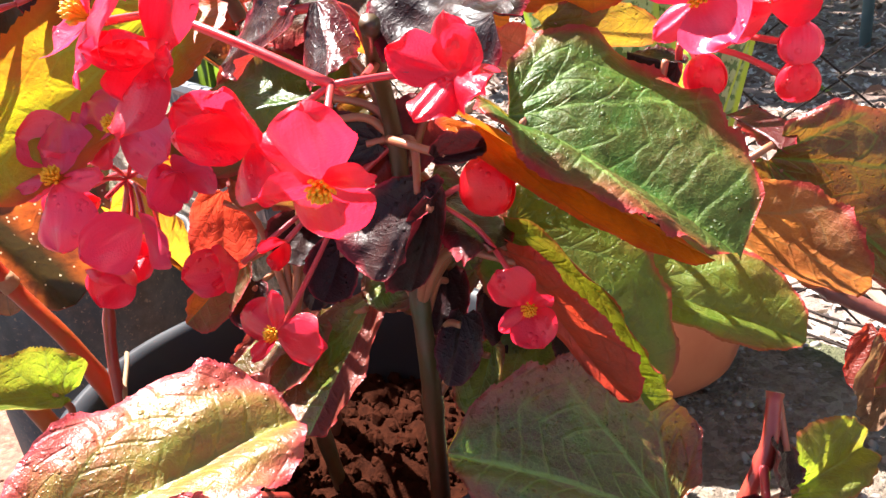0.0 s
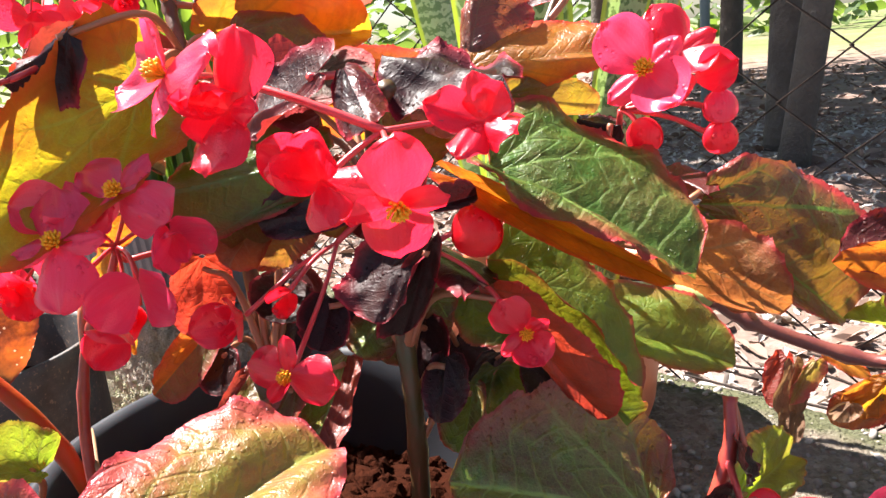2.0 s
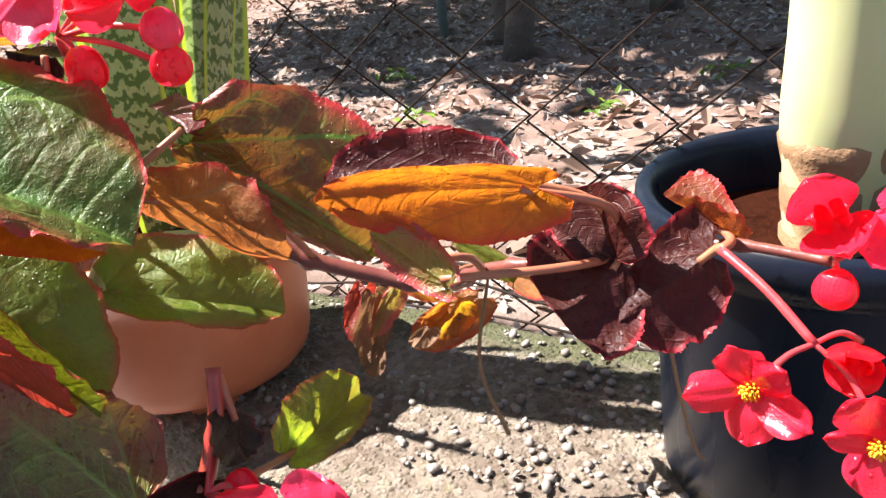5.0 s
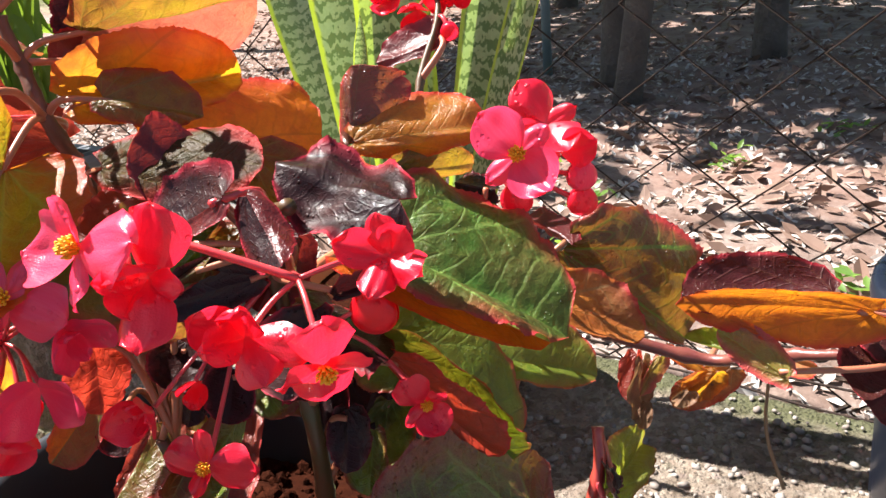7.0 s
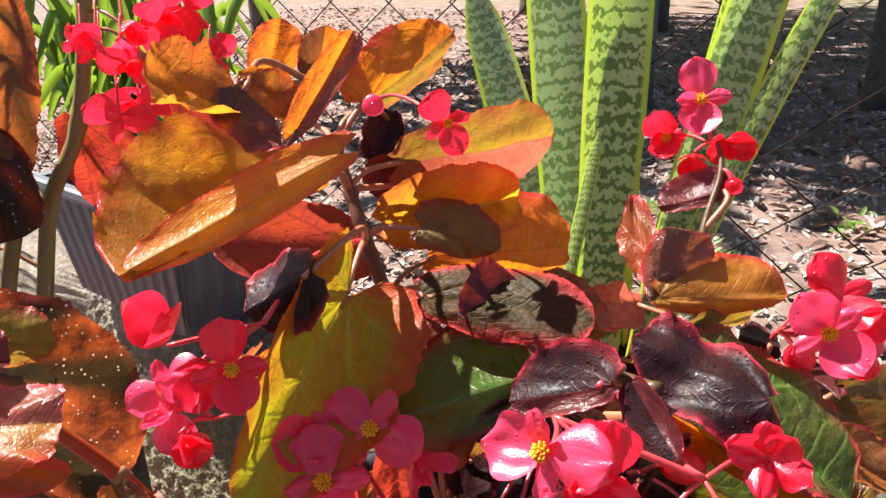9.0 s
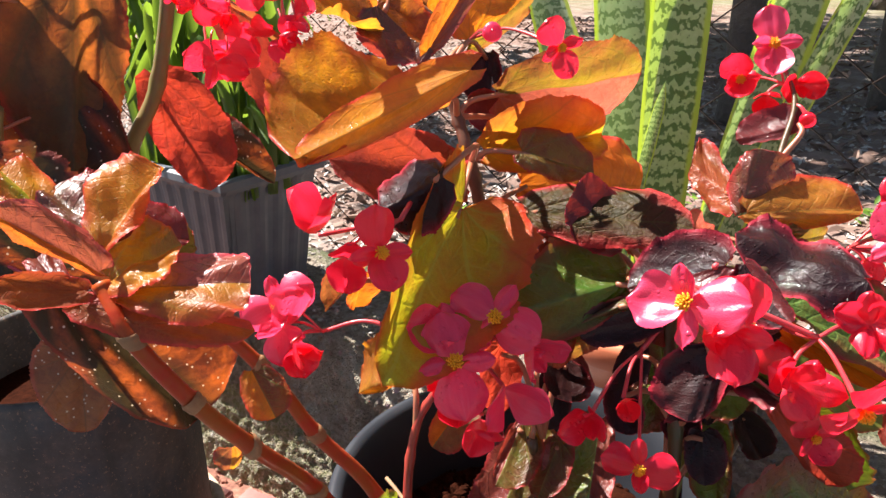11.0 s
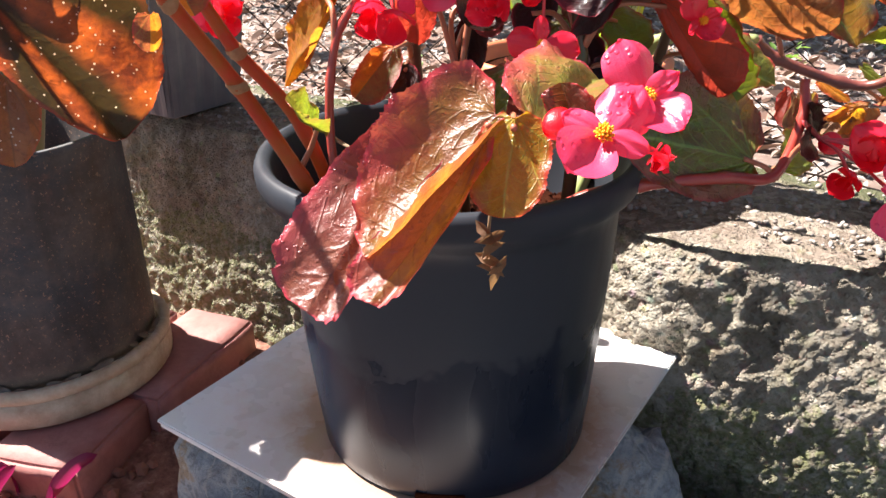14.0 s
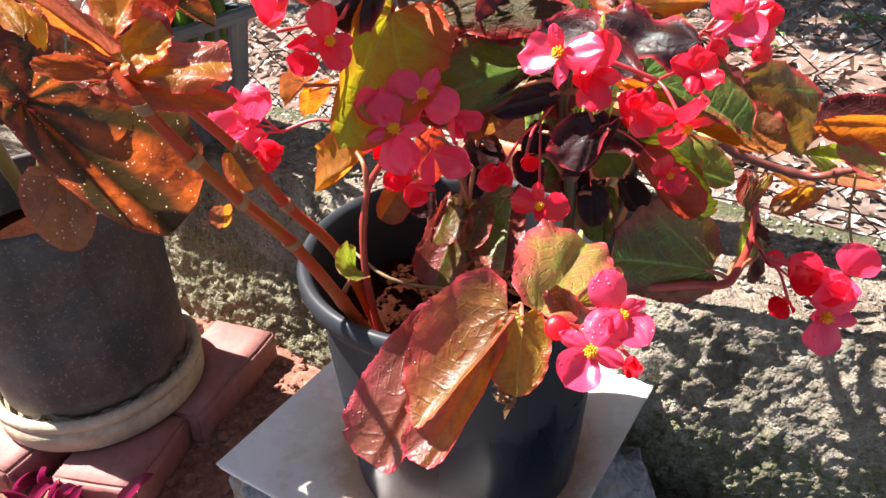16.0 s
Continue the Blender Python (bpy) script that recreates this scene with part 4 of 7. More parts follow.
def flower(plant, at, facing, size, kind="red", roll=0.0, hub=None, open_=0.9, petals=4, stamens=True, small=0.72, label=""):
    """A begonia flower: two wide and two narrow petals round a yellow tuft, on a red stalk from the hub."""
    global flower_count
    flower_count += 1
    seed = flower_count * 2.3
    r = random.Random(flower_count)
    at, d = Vector(at), Vector(facing).normalized()
    m = Matrix.Translation(at) @ d.to_track_quat("Z", "Y").to_matrix().to_4x4() @ Matrix.Rotation(radians(roll), 4, "Z")
    back = at - d * size * 0.12
    hub = Vector(hub) if hub is not None else at - d * size * 0.9 + Vector((0, 0, size * 0.4))
    mid = back.lerp(hub, 0.5) + Vector((0, 0, 0.08 * (hub - back).length)) - d * 0.12 * (hub - back).length
    stem = tube("flower", [hub, mid, back], 0.0009, 0.0012, STALK, plant, 6, 5)
    tagged(stem, label)
    mat = PETAL[kind]
    wide = radians(90) * (1 - open_)
    if petals == 4:
        plan = ((0, 1.0, r.uniform(0.88, 1.04), 0.0), (180, r.uniform(0.85, 1.0), r.uniform(0.86, 1.02), r.uniform(0.0, 0.3)), (88, small, 0.42, 0.3), (272, small * 0.95, 0.42, 0.3))
    elif petals == 5:
        plan = tuple((k * 72 + r.uniform(-14, 14), r.uniform(0.72, 1.08), r.uniform(0.55, 0.78), r.uniform(0.0, 0.75)) for k in range(5))
    else:
        plan = ((0, 1.0, 0.95, 0.0), (180, 0.95, 0.95, 0.0))
    for k, (ang, ln, wd, extra) in enumerate(plan):
        petal(stem, m, radians(ang + r.uniform(-10, 10)), size * ln, size * wd, wide + extra + r.uniform(-0.15, 0.15), (r.choice((-1, -1, 1)) * r.uniform(0.45, 0.95) if open_ > 0.68 else 0.25 + 0.7 * (1 - open_)), mat, seed + k * 5.1)
    if stamens:
        spots = []
        for k in range(30):
            a, q = k * 2.4, (k / 30) ** 0.5
            top = Vector((math.cos(a) * q * 0.145, math.sin(a) * q * 0.145, 0.22 - 0.13 * q * q + 0.05 * r.random())) * size
            lean = Vector((math.cos(a) * q * 0.7, math.sin(a) * q * 0.7, 1)).to_track_quat("Z", "Y").to_matrix().to_4x4()
            spots.append(m @ Matrix.Translation(top) @ lean @ Matrix.Diagonal((0.028 * size, 0.024 * size, 0.060 * size, 1)))
            spots.append(m @ Matrix.Translation(top * 0.55) @ lean @ Matrix.Diagonal((0.016 * size, 0.016 * size, 0.12 * size, 1)))
        v, f = blobs(spots)
        tagged(mesh_object("stamen_tuft", v, f, STAMEN, stem), "tuft of yellow stamens")
    return stem


def bud(plant, at, facing, size, hub, kind="deep", label=""):
    """A closed bud: two petals pressed together into a flat heart."""
    at, d = Vector(at), Vector(facing).normalized()
    m = Matrix.Translation(at) @ d.to_track_quat("Z", "Y").to_matrix().to_4x4()
    hub = Vector(hub)
    stem = tube("flower_bud", [hub, at.lerp(hub, 0.5) + Vector((0, 0, 0.003)), at], 0.0011, 0.0015, STALK, plant, 6, 5)
    tagged(stem, label)
    for sgn in (1, -1):
        verts, faces, uvs = [], [], []
        for i in range(9):
            t = math.pi * 0.5 * i / 8
            for j in range(20):
                a = 2 * math.pi * j / 20
                rr = math.sin(t)
                verts.append(m @ Vector((rr * math.cos(a) * size * 0.5, rr * math.sin(a) * size * (0.5 + 0.05 * math.sin(a)), sgn * (0.001 + math.cos(t) * size * 0.26))))
                uvs.append((0.5 + 0.5 * rr * math.cos(a), 0.5 + 0.5 * rr * math.sin(a)))
        for i in range(8):
            for j in range(20):
                k, l = i * 20 + j, i * 20 + (j + 1) % 20
                faces.append((k, l, l + 20, k + 20))
        mesh_object("petal", verts, faces, PETAL[kind], stem, uvs)
    return stem


# ---- the ground, wall and fence ----
def spread(dense, lo, hi, reach):
    """Coordinates that are dense between lo and hi and grow sparse out to reach."""
    inner = [lo + dense * i for i in range(int((hi - lo) / dense) + 1)]
    step, up, down = dense, [], []
    p = inner[-1]
    while p < reach:
        step *= 1.22
        p += step
        up.append(p)
    step, p = dense, lo
    while p > -reach:
        step *= 1.22
        p -= step
        down.append(p)
    return down[::-1] + inner + up


def ground_height(x, y):
    front = -0.05 + 0.014 * noise.noise(Vector((x * 9, y * 9, 0))) + 0.006 * noise.noise(Vector((x * 34, y * 34, 2)))
    back = 0.20 + 0.012 * noise.noise(Vector((x * 4, y * 4, 5))) + 0.008 * noise.noise(Vector((x * 17, y * 17, 6)))
    t = min(max((y - 0.25) / 0.08, 0), 1)
    return front + (back - front) * t


xs, ys = spread(0.022, -1.5, 1.0, 900), spread(0.022, -0.45, 2.2, 900)
gv = [(x, y, ground_height(x, y)) for x in xs for y in ys]
ny = len(ys)
gf = [(i * ny + j, (i + 1) * ny + j, (i + 1) * ny + j + 1, i * ny + j + 1) for i in range(len(xs) - 1) for j in range(ny - 1)]
tagged(mesh_object("ground", gv, gf, EARTH), "red earth with a litter of dry leaves behind the wall", "ground", kind="structure")

wall_sec = [(0.0, -0.12 + 0.38 * i / 104) for i in range(105)] + [(0.19 * i / 40, 0.26) for i in range(1, 41)] + [(0.19, 0.26 - 0.1 * i / 4) for i in range(1, 5)]
wall_xs = [-2.6 + 0.05 * i for i in range(34)] + [-0.9 + 0.0036 * i for i in range(407)] + [0.57 + 0.05 * i for i in range(30)]
wv, wf = [], []
for x in wall_xs:
    bulge = -0.030 * math.exp(-((x - 0.15) / 0.11) ** 2)
    for k, (dy, z) in enumerate(wall_sec):
        p = Vector((x, 0.20 + dy + (bulge if k < 114 else 0), z))
        n = noise.noise(p * 7) * 0.015 + noise.noise(p * 24) * 0.004 + noise.noise(p * 60) * 0.0045 + abs(noise.noise(p * 130)) * 0.0055 + noise.noise(p * 210) * 0.003
        if k <= 104:
            p.y -= n + 0.105 * (0.26 - z)
            if z > 0.22:
                p.y += (z - 0.22) ** 2 * 6
        else:
            p.z += n * 0.4
        if 94 < k < 114:
            p.z -= 0.006 * (1 - abs(k - 104) / 10)
        wv.append(p)
wn_ = len(wall_sec)
for i in range(len(wall_xs) - 1):
    for k in range(wn_ - 1):
        a = i * wn_ + k
        wf.append((a, a + wn_, a + wn_ + 1, a + 1))
wall = tagged(mesh_object("wall_low", wv, wf, CONCRETE), "low crumbling concrete wall with pebbles and moss", "wall", kind="structure")

FENCE_Y = 0.41


def wire_points(x, phase, z0, z1, lean):
    pts, k, z = [], 0, z0
    while z <= z1:
        off = 0.0515 if (k + phase) % 2 else 0.0
        w = noise.noise(Vector((x * 3, z * 3, 1)))
        pts.append((x + off + lean * (z - 0.2) + 0.008 * w, FENCE_Y + 0.004 * (1 if (k + phase) % 2 else -1) + 0.02 * noise.noise(Vector((x * 2, z * 2, 8))), z + 0.007 * noise.noise(Vector((x * 4, z * 3, 4)))))
        z += 0.042
        k += 1
    return pts


fence = thing("chain_link_fence", (0, FENCE_Y, 0.2), "sagging rusty chain-link fence along the low wall", "fence")
for i in range(56):
    x = -1.726 + 0.0515 * i
    pts = wire_points(x, (i + 1) % 2, 0.22, 1.05, 0.0)
    tube("fence_wire", pts, 0.0013, 0.0013, WIRE, fence, 5, 1)
for k, (x0, x1, z) in enumerate(((-0.02, 0.36, 0.285), (0.05, 0.42, 0.262), (0.16, 0.40, 0.31), (-0.25, 0.12, 0.27), (-0.6, -0.2, 0.28))):
    pts = [(x0 + (x1 - x0) * t / 6, FENCE_Y - 0.015 + 0.02 * noise.noise(Vector((t, k, 1))), z + 0.022 * noise.noise(Vector((t * 0.9, k * 3, 7)))) for t in range(7)]
    tube("loose_wire", pts, 0.0013, 0.0013, WIRE, fence, 5, 5)

# pebbles in the top of the wall
spots = []
for k in range(1900):
    x, y = rng.uniform(-0.7, 0.62), rng.uniform(0.215, 0.385)
    s = rng.choice((0.0012, 0.0015, 0.0019, 0.0025, 0.0036))
    spots.append(pose(x, y, 0.2605, rng.uniform(-30, 30), rng.uniform(-30, 30), rng.uniform(0, 360)) @ Matrix.Diagonal((s * rng.uniform(1, 1.6), s, s * 0.7, 1)))
v, f = blobs(spots)
tagged(mesh_object("pebbles", v, f, PEBBLE), "small pale and brown pebbles set in the concrete", "pebbles", kind="stuff")

# clods of red soil in front of the wall
spots = []
for k in range(1500):
    x, y = rng.uniform(-0.75, 0.1), rng.uniform(-0.35, 0.2)
    s = 0.0022 + 0.008 * rng.random() ** 4
    spots.append(pose(x, y, ground_height(x, y) + s * 0.3, rng.uniform(0, 90), rng.uniform(0, 90), rng.uniform(0, 360)) @ Matrix.Diagonal((s * rng.uniform(0.8, 1.4), s, s * 0.8, 1)))
v, f = blobs(spots)
tagged(mesh_object("soil_clods", v, f, CLOD, smooth=False), "loose clods of dry red soil", "soil", kind="stuff")


def flake(p, size, yaw, tilt, bend, r):
    """A dry curled leaf of six corners."""
    m = Matrix.Translation(p) @ Euler((tilt, r.uniform(-0.7, 0.7), yaw)).to_matrix().to_4x4()
    pts = ((-1, 0, 0.0), (-0.35, 0.36, bend), (0.4, 0.32, bend), (1, 0, 0.1), (0.4, -0.32, bend * 0.7), (-0.35, -0.36, bend * 0.7), (0, 0, 0))
    return [m @ (Vector(q) * size) for q in pts], [(0, 1, 6), (1, 2, 6), (2, 3, 6), (3, 4, 6), (4, 5, 6), (5, 0, 6)]


def litter(name, count, x0, x1, y0, y1, size, material, label, dense=1.0):
    verts, faces = [], []
    r = random.Random(count)
    for k in range(count):
        y = y0 + (y1 - y0) * r.random() ** dense
        x = r.uniform(x0 - 0.5 * (y - y0), x1 + 0.15 * (y - y0))
        v, f = flake((x, y, ground_height(x, y) + size * 0.25), size * r.uniform(0.45, 1.3), r.uniform(0, 6.3), r.uniform(-0.7, 0.7), r.uniform(-0.1, 0.5), r)
        o = len(verts)
        verts += v
        faces += [tuple(q + o for q in g) for g in f]
    return tagged(mesh_object(name, verts, faces, material, smooth=False), label, "leaf litter", kind="stuff")


litter("dry_leaf_litter", 17000, -2.2, 1.0, 0.42, 2.8, 0.0115, LITTER, "bleached dry leaves scattered over the ground", 1.3)
litter("brown_leaf_litter", 9000, -3.4, 1.6, 0.6, 5.0, 0.022, LITTER_DARK, "brown fallen leaves under the trees", 1.2)

# small green weeds beyond the fence
verts, faces = [], []
for wx, wy in ((-0.14, 0.95), (0.02, 1.25), (-0.3, 1.1), (0.2, 1.5), (-0.55, 1.45), (-0.05, 0.75), (0.36, 1.05), (-0.62, 0.8), (0.3, 0.72)):
    for k in range(16):
        v, f = flake((wx + rng.gauss(0, 0.022), wy + rng.gauss(0, 0.022), 0.205 + rng.random() * 0.03), 0.013, rng.uniform(0, 6.3), rng.uniform(-0.6, 0.6), 0.2, rng)
        o = len(verts)
        verts += v
        faces += [tuple(q + o for q in g) for g in f]
tagged(mesh_object("weeds", verts, faces, WEED), "small fresh green weeds in the leaf litter", "weeds", kind="stuff")


# ---- trees and distance ----
def tree(x, y, r0, height, lean, crown_at, crown_r, leaves, label):
    t = thing("tree", (x, y, 0.18), label, "tree", "trees beyond the fence")
    top = Vector((x + lean[0], y + lean[1], 0.2 + height))
    tube("trunk", [(x, y, 0.15), (x + lean[0] * 0.25, y + lean[1] * 0.25, 0.2 + height * 0.35), (x + lean[0] * 0.7, y + lean[1] * 0.6, 0.2 + height * 0.7), top], r0 * 1.15, r0 * 0.5, BARK, t, 12, 8, 5, 0.12)
    r = random.Random(int(1000 * (x * 3 + y)))
    centre = Vector(crown_at)
    ends = []
    for k in range(7):
        d = Vector((r.uniform(-1, 1), r.uniform(-1, 1), r.uniform(-0.3, 0.8))).normalized()
        end = centre + d * crown_r * 0.75
        start = Vector((x, y, 0.2)).lerp(top, r.uniform(0.55, 1))
        tube("limb", [start, start.lerp(end, 0.5) + Vector((0, 0, 0.1)), end], r0 * 0.4, r0 * 0.1, BARK, t, 6, 5)
        ends.append(end)
    verts, faces = [], []
    for k in range(leaves):
        c = r.choice(ends)
        p = c + Vector((r.gauss(0, 1), r.gauss(0, 1), r.gauss(0, 0.8))) * crown_r * 0.34
        v, f = flake(p, 0.085 * r.uniform(0.6, 1.5), r.uniform(0, 6.3), r.uniform(-0.9, 0.9), 0.15, r)
        o = len(verts)
        verts += v
        faces += [tuple(q + o for q in g) for g in f]
    mesh_object("crown", verts, faces, TREE_LEAF, t)
    return t


tree(-0.47, 1.95, 0.045, 2.6, (0.05, 0.1), (-1.0, 2.45, 2.4), 1.0, 1500, "slim grey-barked tree beyond the fence")
tree(-0.36, 1.72, 0.034, 2.3, (0.30, 0.5), (-0.2, 2.8, 2.8), 1.0, 700, "thin leaning tree with grey bark")
tree(-0.14, 2.45, 0.046, 2.7, (-0.05, 0.1), (-1.0, 3.1, 3.0), 1.1, 800, "grey-barked tree in the litter")
tree(-1.66, 4.2, 0.06, 3.0, (0.1, 0.0), (-2.6, 4.4, 3.1), 1.3, 1500, "tree trunk further off in the shade")
tree(0.55, 3.9, 0.07, 3.0, (0.3, 0.1), (-0.4, 4.2, 3.4), 1.4, 1500, "tree trunk further off in the shade")
# tree added out to the left; its crown and the next shade the litter
tree(-3.4, 2.6, 0.06, 2.8, (0.5, -0.4), (-2.3, 2.6, 2.5), 1.2, 2400, "added tree beside the fence whose leafy crown shades the litter")
tree(-3.0, 4.9, 0.08, 3.2, (0.3, -0.3), (-2.5, 3.75, 3.0), 1.7, 2400, "tree trunk further off in the shade")
tree(1.6, 5.2, 0.07, 3.0, (-0.2, 0.1), (1.0, 5.4, 3.4), 1.4, 1300, "tree trunk further off in the shade")
tree(-0.9, 6.8, 0.09, 3.2, (0.2, 0.2), (-1.4, 7.0, 3.8), 1.6, 1300, "tree trunk further off in the shade")
post = thing("fence_post", (-0.77, 2.1, 0.2), "thin blue-grey metal post among the trees", "post")
tube("shaft", [(-0.77, 2.1, 0.15), (-0.78, 2.1, 1.3)], 0.016, 0.016, plain("painted_post", (0.12, 0.18, 0.18), (0.16, 0.2, 0.2), 0.5, 30), post, 10, 4)
verts, faces = [], []
r = random.Random(5)
for k in range(5200):
    a = radians(r.uniform(20, 175))
    d = r.uniform(13, 24)
    p = (math.cos(a) * d, math.sin(a) * d, 0.2 + abs(r.gauss(0, 1.5)))
    v, f = flake(p, r.uniform(0.12, 0.34), r.uniform(0, 6.3), r.uniform(-1.2, 1.2), 0.2, r)
    o = len(verts)
    verts += v
    faces += [tuple(q + o for q in g) for g in f]
tagged(mesh_object("far_woods", verts, faces, TREE_LEAF), "far belt of green bushes and trees", "woods", kind="stuff")

# ---- pots and what they stand on ----
POT = (0.036, -0.022, 0.151)
pot = thing("plant_pot", POT, "large black plastic pot with a rolled rim on a white tile", "plant pot")
body = [(0.0, 0.004), (0.102, 0.004), (0.117, 0.19), (0.1195, 0.212), (0.1240, 0.228), (0.1285, 0.2335), (0.1335, 0.2325), (0.1358, 0.2275), (0.1356, 0.219), (0.1325, 0.2125), (0.1255, 0.207), (0.1222, 0.200), (0.1208, 0.192), (0.1185, 0.150), (0.1095, 0.030), (0.1075, 0.012), (0.1070, 0.003), (0.105, 0.0), (0.0, 0.0)]
lathe("pot_body", body, POT, BLACK, pot, 96)
for ang in (-62, 40, 160):
    a = radians(ang)
    d = Vector((math.cos(a), math.sin(a), 0))
    bm = bmesh.new()
    bmesh.ops.create_cube(bm, size=1, matrix=Matrix.Translation(Vector(POT) + d * 0.1068 + Vector((0, 0, 0.004))) @ Matrix.Rotation(a, 4, "Z") @ Matrix.Diagonal((0.0022, 0.036, 0.008, 1)))
    bmesh.ops.bevel(bm, geom=bm.edges[:], offset=0.0006, segments=1, affect="EDGES")
    part("drain_slot", bm, SOIL_POT, pot, "shallow drain slot at the foot")
sv, sf = [], []
for i in range(30):
    for j in range(48):
        a, q = 2 * math.pi * j / 48, 0.1175 * i / 29
        p = Vector((q * math.cos(a), q * math.sin(a), 0))
        sv.append(Vector(POT) + p + Vector((0, 0, 0.160 + 0.012 * noise.noise(p * 26) + 0.008 * noise.noise(p * 90) + 0.01 * (1 - (q / 0.1175) ** 2))))
for i in range(29):
    for j in range(48):
        a, b = i * 48 + j, i * 48 + (j + 1) % 48
        sf.append((a, b, b + 48, a + 48))
tagged(mesh_object("potting_soil", sv, sf, SOIL_POT, pot), "crumbly red-brown potting soil")
spots = []
for k in range(900):
    a, q = rng.uniform(0, 6.28), 0.113 * rng.random() ** 0.5
    s = 0.0016 + 0.0048 * rng.random() ** 3
    spots.append(Matrix.Translation(Vector(POT) + Vector((q * math.cos(a), q * math.sin(a), 0.161 + 0.01 * (1 - (q / 0.1175) ** 2) + 0.012 * noise.noise(Vector((q * math.cos(a), q * math.sin(a), 0)) * 26)))) @ Euler((rng.random() * 3, rng.random() * 3, 0)).to_matrix().to_4x4() @ Matrix.Diagonal((s * 1.4, s, s * 0.8, 1)))
v, f = blobs(spots)
tagged(mesh_object("soil_crumble", v, f, SOIL_POT, pot, smooth=False), "small lumps of bark and soil", kind="stuff")

tile = thing("ceramic_tile", (0, 0, 0.141), "white glazed floor tile stained with rusty soil, laid on rocks", "tile")
for name, z, side, high, text in (("clay_body", 0.1436, 0.331, 0.0052, "unglazed pale clay underside"), ("glazed_face", 0.1481, 0.334, 0.0038, "white glaze with rusty soil stains")):
    bm = bmesh.new()
    bmesh.ops.create_cube(bm, size=1, matrix=Matrix.Translation((0, 0, z)) @ Matrix.Diagonal((side, side, high, 1)))
    bmesh.ops.bevel(bm, geom=bm.edges[:], offset=0.0012, segments=2, affect="EDGES")
    part(name, bm, TILE, tile, text, smooth=False)


def boulder(at, size, seed, label, yaw=0):
    bm = bmesh.new()
    bmesh.ops.create_icosphere(bm, subdivisions=4, radius=1)
    r = random.Random(seed)
    planes = [(Vector((r.gauss(0, 1), r.gauss(0, 1), r.gauss(0, 0.7))).normalized(), r.uniform(0.80, 0.98)) for _ in range(11)]
    for vert in bm.verts:
        c = vert.co
        d = 1 + 0.34 * noise.noise(c * 1.1 + Vector((seed, 0, 0))) + 0.16 * noise.noise(c * 2.7 + Vector((0, seed, 0)))
        d = round(d * 5) / 5 * 0.35 + d * 0.65
        for n, cut in planes:
            d = min(d, cut / max(c.dot(n), 0.05))
        d += 0.07 * abs(noise.noise(c * 4.5 + Vector((seed, 1, 0)))) + 0.05 * noise.noise(c * 10 + Vector((seed, 1, 0)))
        vert.co = c * d
    bm.transform(pose(*at, 0, 0, yaw) @ Matrix.Diagonal((*size, 1)))
    return tagged(part("rock", bm, ROCK, None), label, "rock", "rocks under the tile")


boulder((-0.12, -0.10, 0.035), (0.085, 0.075, 0.098), 3, "blue-grey rock with white veins under the tile")
boulder((0.10, -0.10, 0.03), (0.09, 0.07, 0.098), 8, "grey and rusty rock carrying the tile")
boulder((0.165, 0.055, 0.03), (0.055, 0.075, 0.098), 12, "brown and grey veined rock beside the tile", 20)
boulder((-0.02, 0.09, 0.03), (0.09, 0.06, 0.095), 15, "grey rock half hidden under the tile")
boulder((-0.21, -0.20, -0.01), (0.045, 0.04, 0.045), 21, "pale broken rock on the soil")
boulder((0.255, 0.10, -0.01), (0.04, 0.05, 0.06), 27, "dark rock at the foot of the wall")
boulder((0.23, 0.0, -0.02), (0.05, 0.05, 0.05), 33, "mottled rock at the foot of the wall")
boulder((-0.47, 0.17, -0.04), (0.018, 0.009, 0.01), 40, "small white stone on the soil")

LP = (-0.55, -0.058, 0.0)
left_pot = thing("plant_pot", (LP[0], LP[1], 0.045), "weathered dark grey pot with rust specks and a torn foot", "plant pot")
lathe("pot_body", [(0.0, 0.008), (0.118, 0.008), (0.122, 0.262), (0.1255, 0.268), (0.1285, 0.2665), (0.129, 0.258), (0.1275, 0.2535), (0.1268, 0.248), (0.1245, 0.10), (0.1235, 0.012), (0.122, 0.0), (0.0, 0.0)], (LP[0], LP[1], 0.047), OLD_POT, left_pot, 80, 0.012, 4)
lathe("potting_soil", [(0.0, 0.0), (0.06, 0.004), (0.121, -0.002)], (LP[0], LP[1], 0.245), SOIL_POT, left_pot, 40)
for k in range(16):
    a = radians(-75 + 8 * k + rng.uniform(-3, 3))
    q = 0.1255 + rng.uniform(0, 0.003)
    v, f = flake((LP[0] + q * math.cos(a), LP[1] + q * math.sin(a), 0.052 + rng.uniform(-0.004, 0.006)), rng.uniform(0.007, 0.013), a + 1.57, 1.2, 0.3, rng)
    tagged(mesh_object("torn_edge", v, f, OLD_POT, left_pot), "torn strip of plastic at the foot")
saucer = thing("pot_saucer", LP, "beige plaster saucer stained with soil on pink bricks", "saucer")
lathe("dish", [(0.0, 0.012), (0.120, 0.012), (0.1255, 0.036), (0.1388, 0.036), (0.1380, 0.004), (0.135, 0.0), (0.0, 0.0)], (LP[0], LP[1], 0.002), SAUCER, saucer, 80, 0.01, 9)
tagged(lathe("rim", [(0.1255, 0.036), (0.1275, 0.046), (0.131, 0.050), (0.1375, 0.049), (0.1408, 0.043), (0.1402, 0.037), (0.1388, 0.036)], (LP[0], LP[1], 0.002), SAUCER, saucer, 80, 0.01, 9), "worn rounded rim")


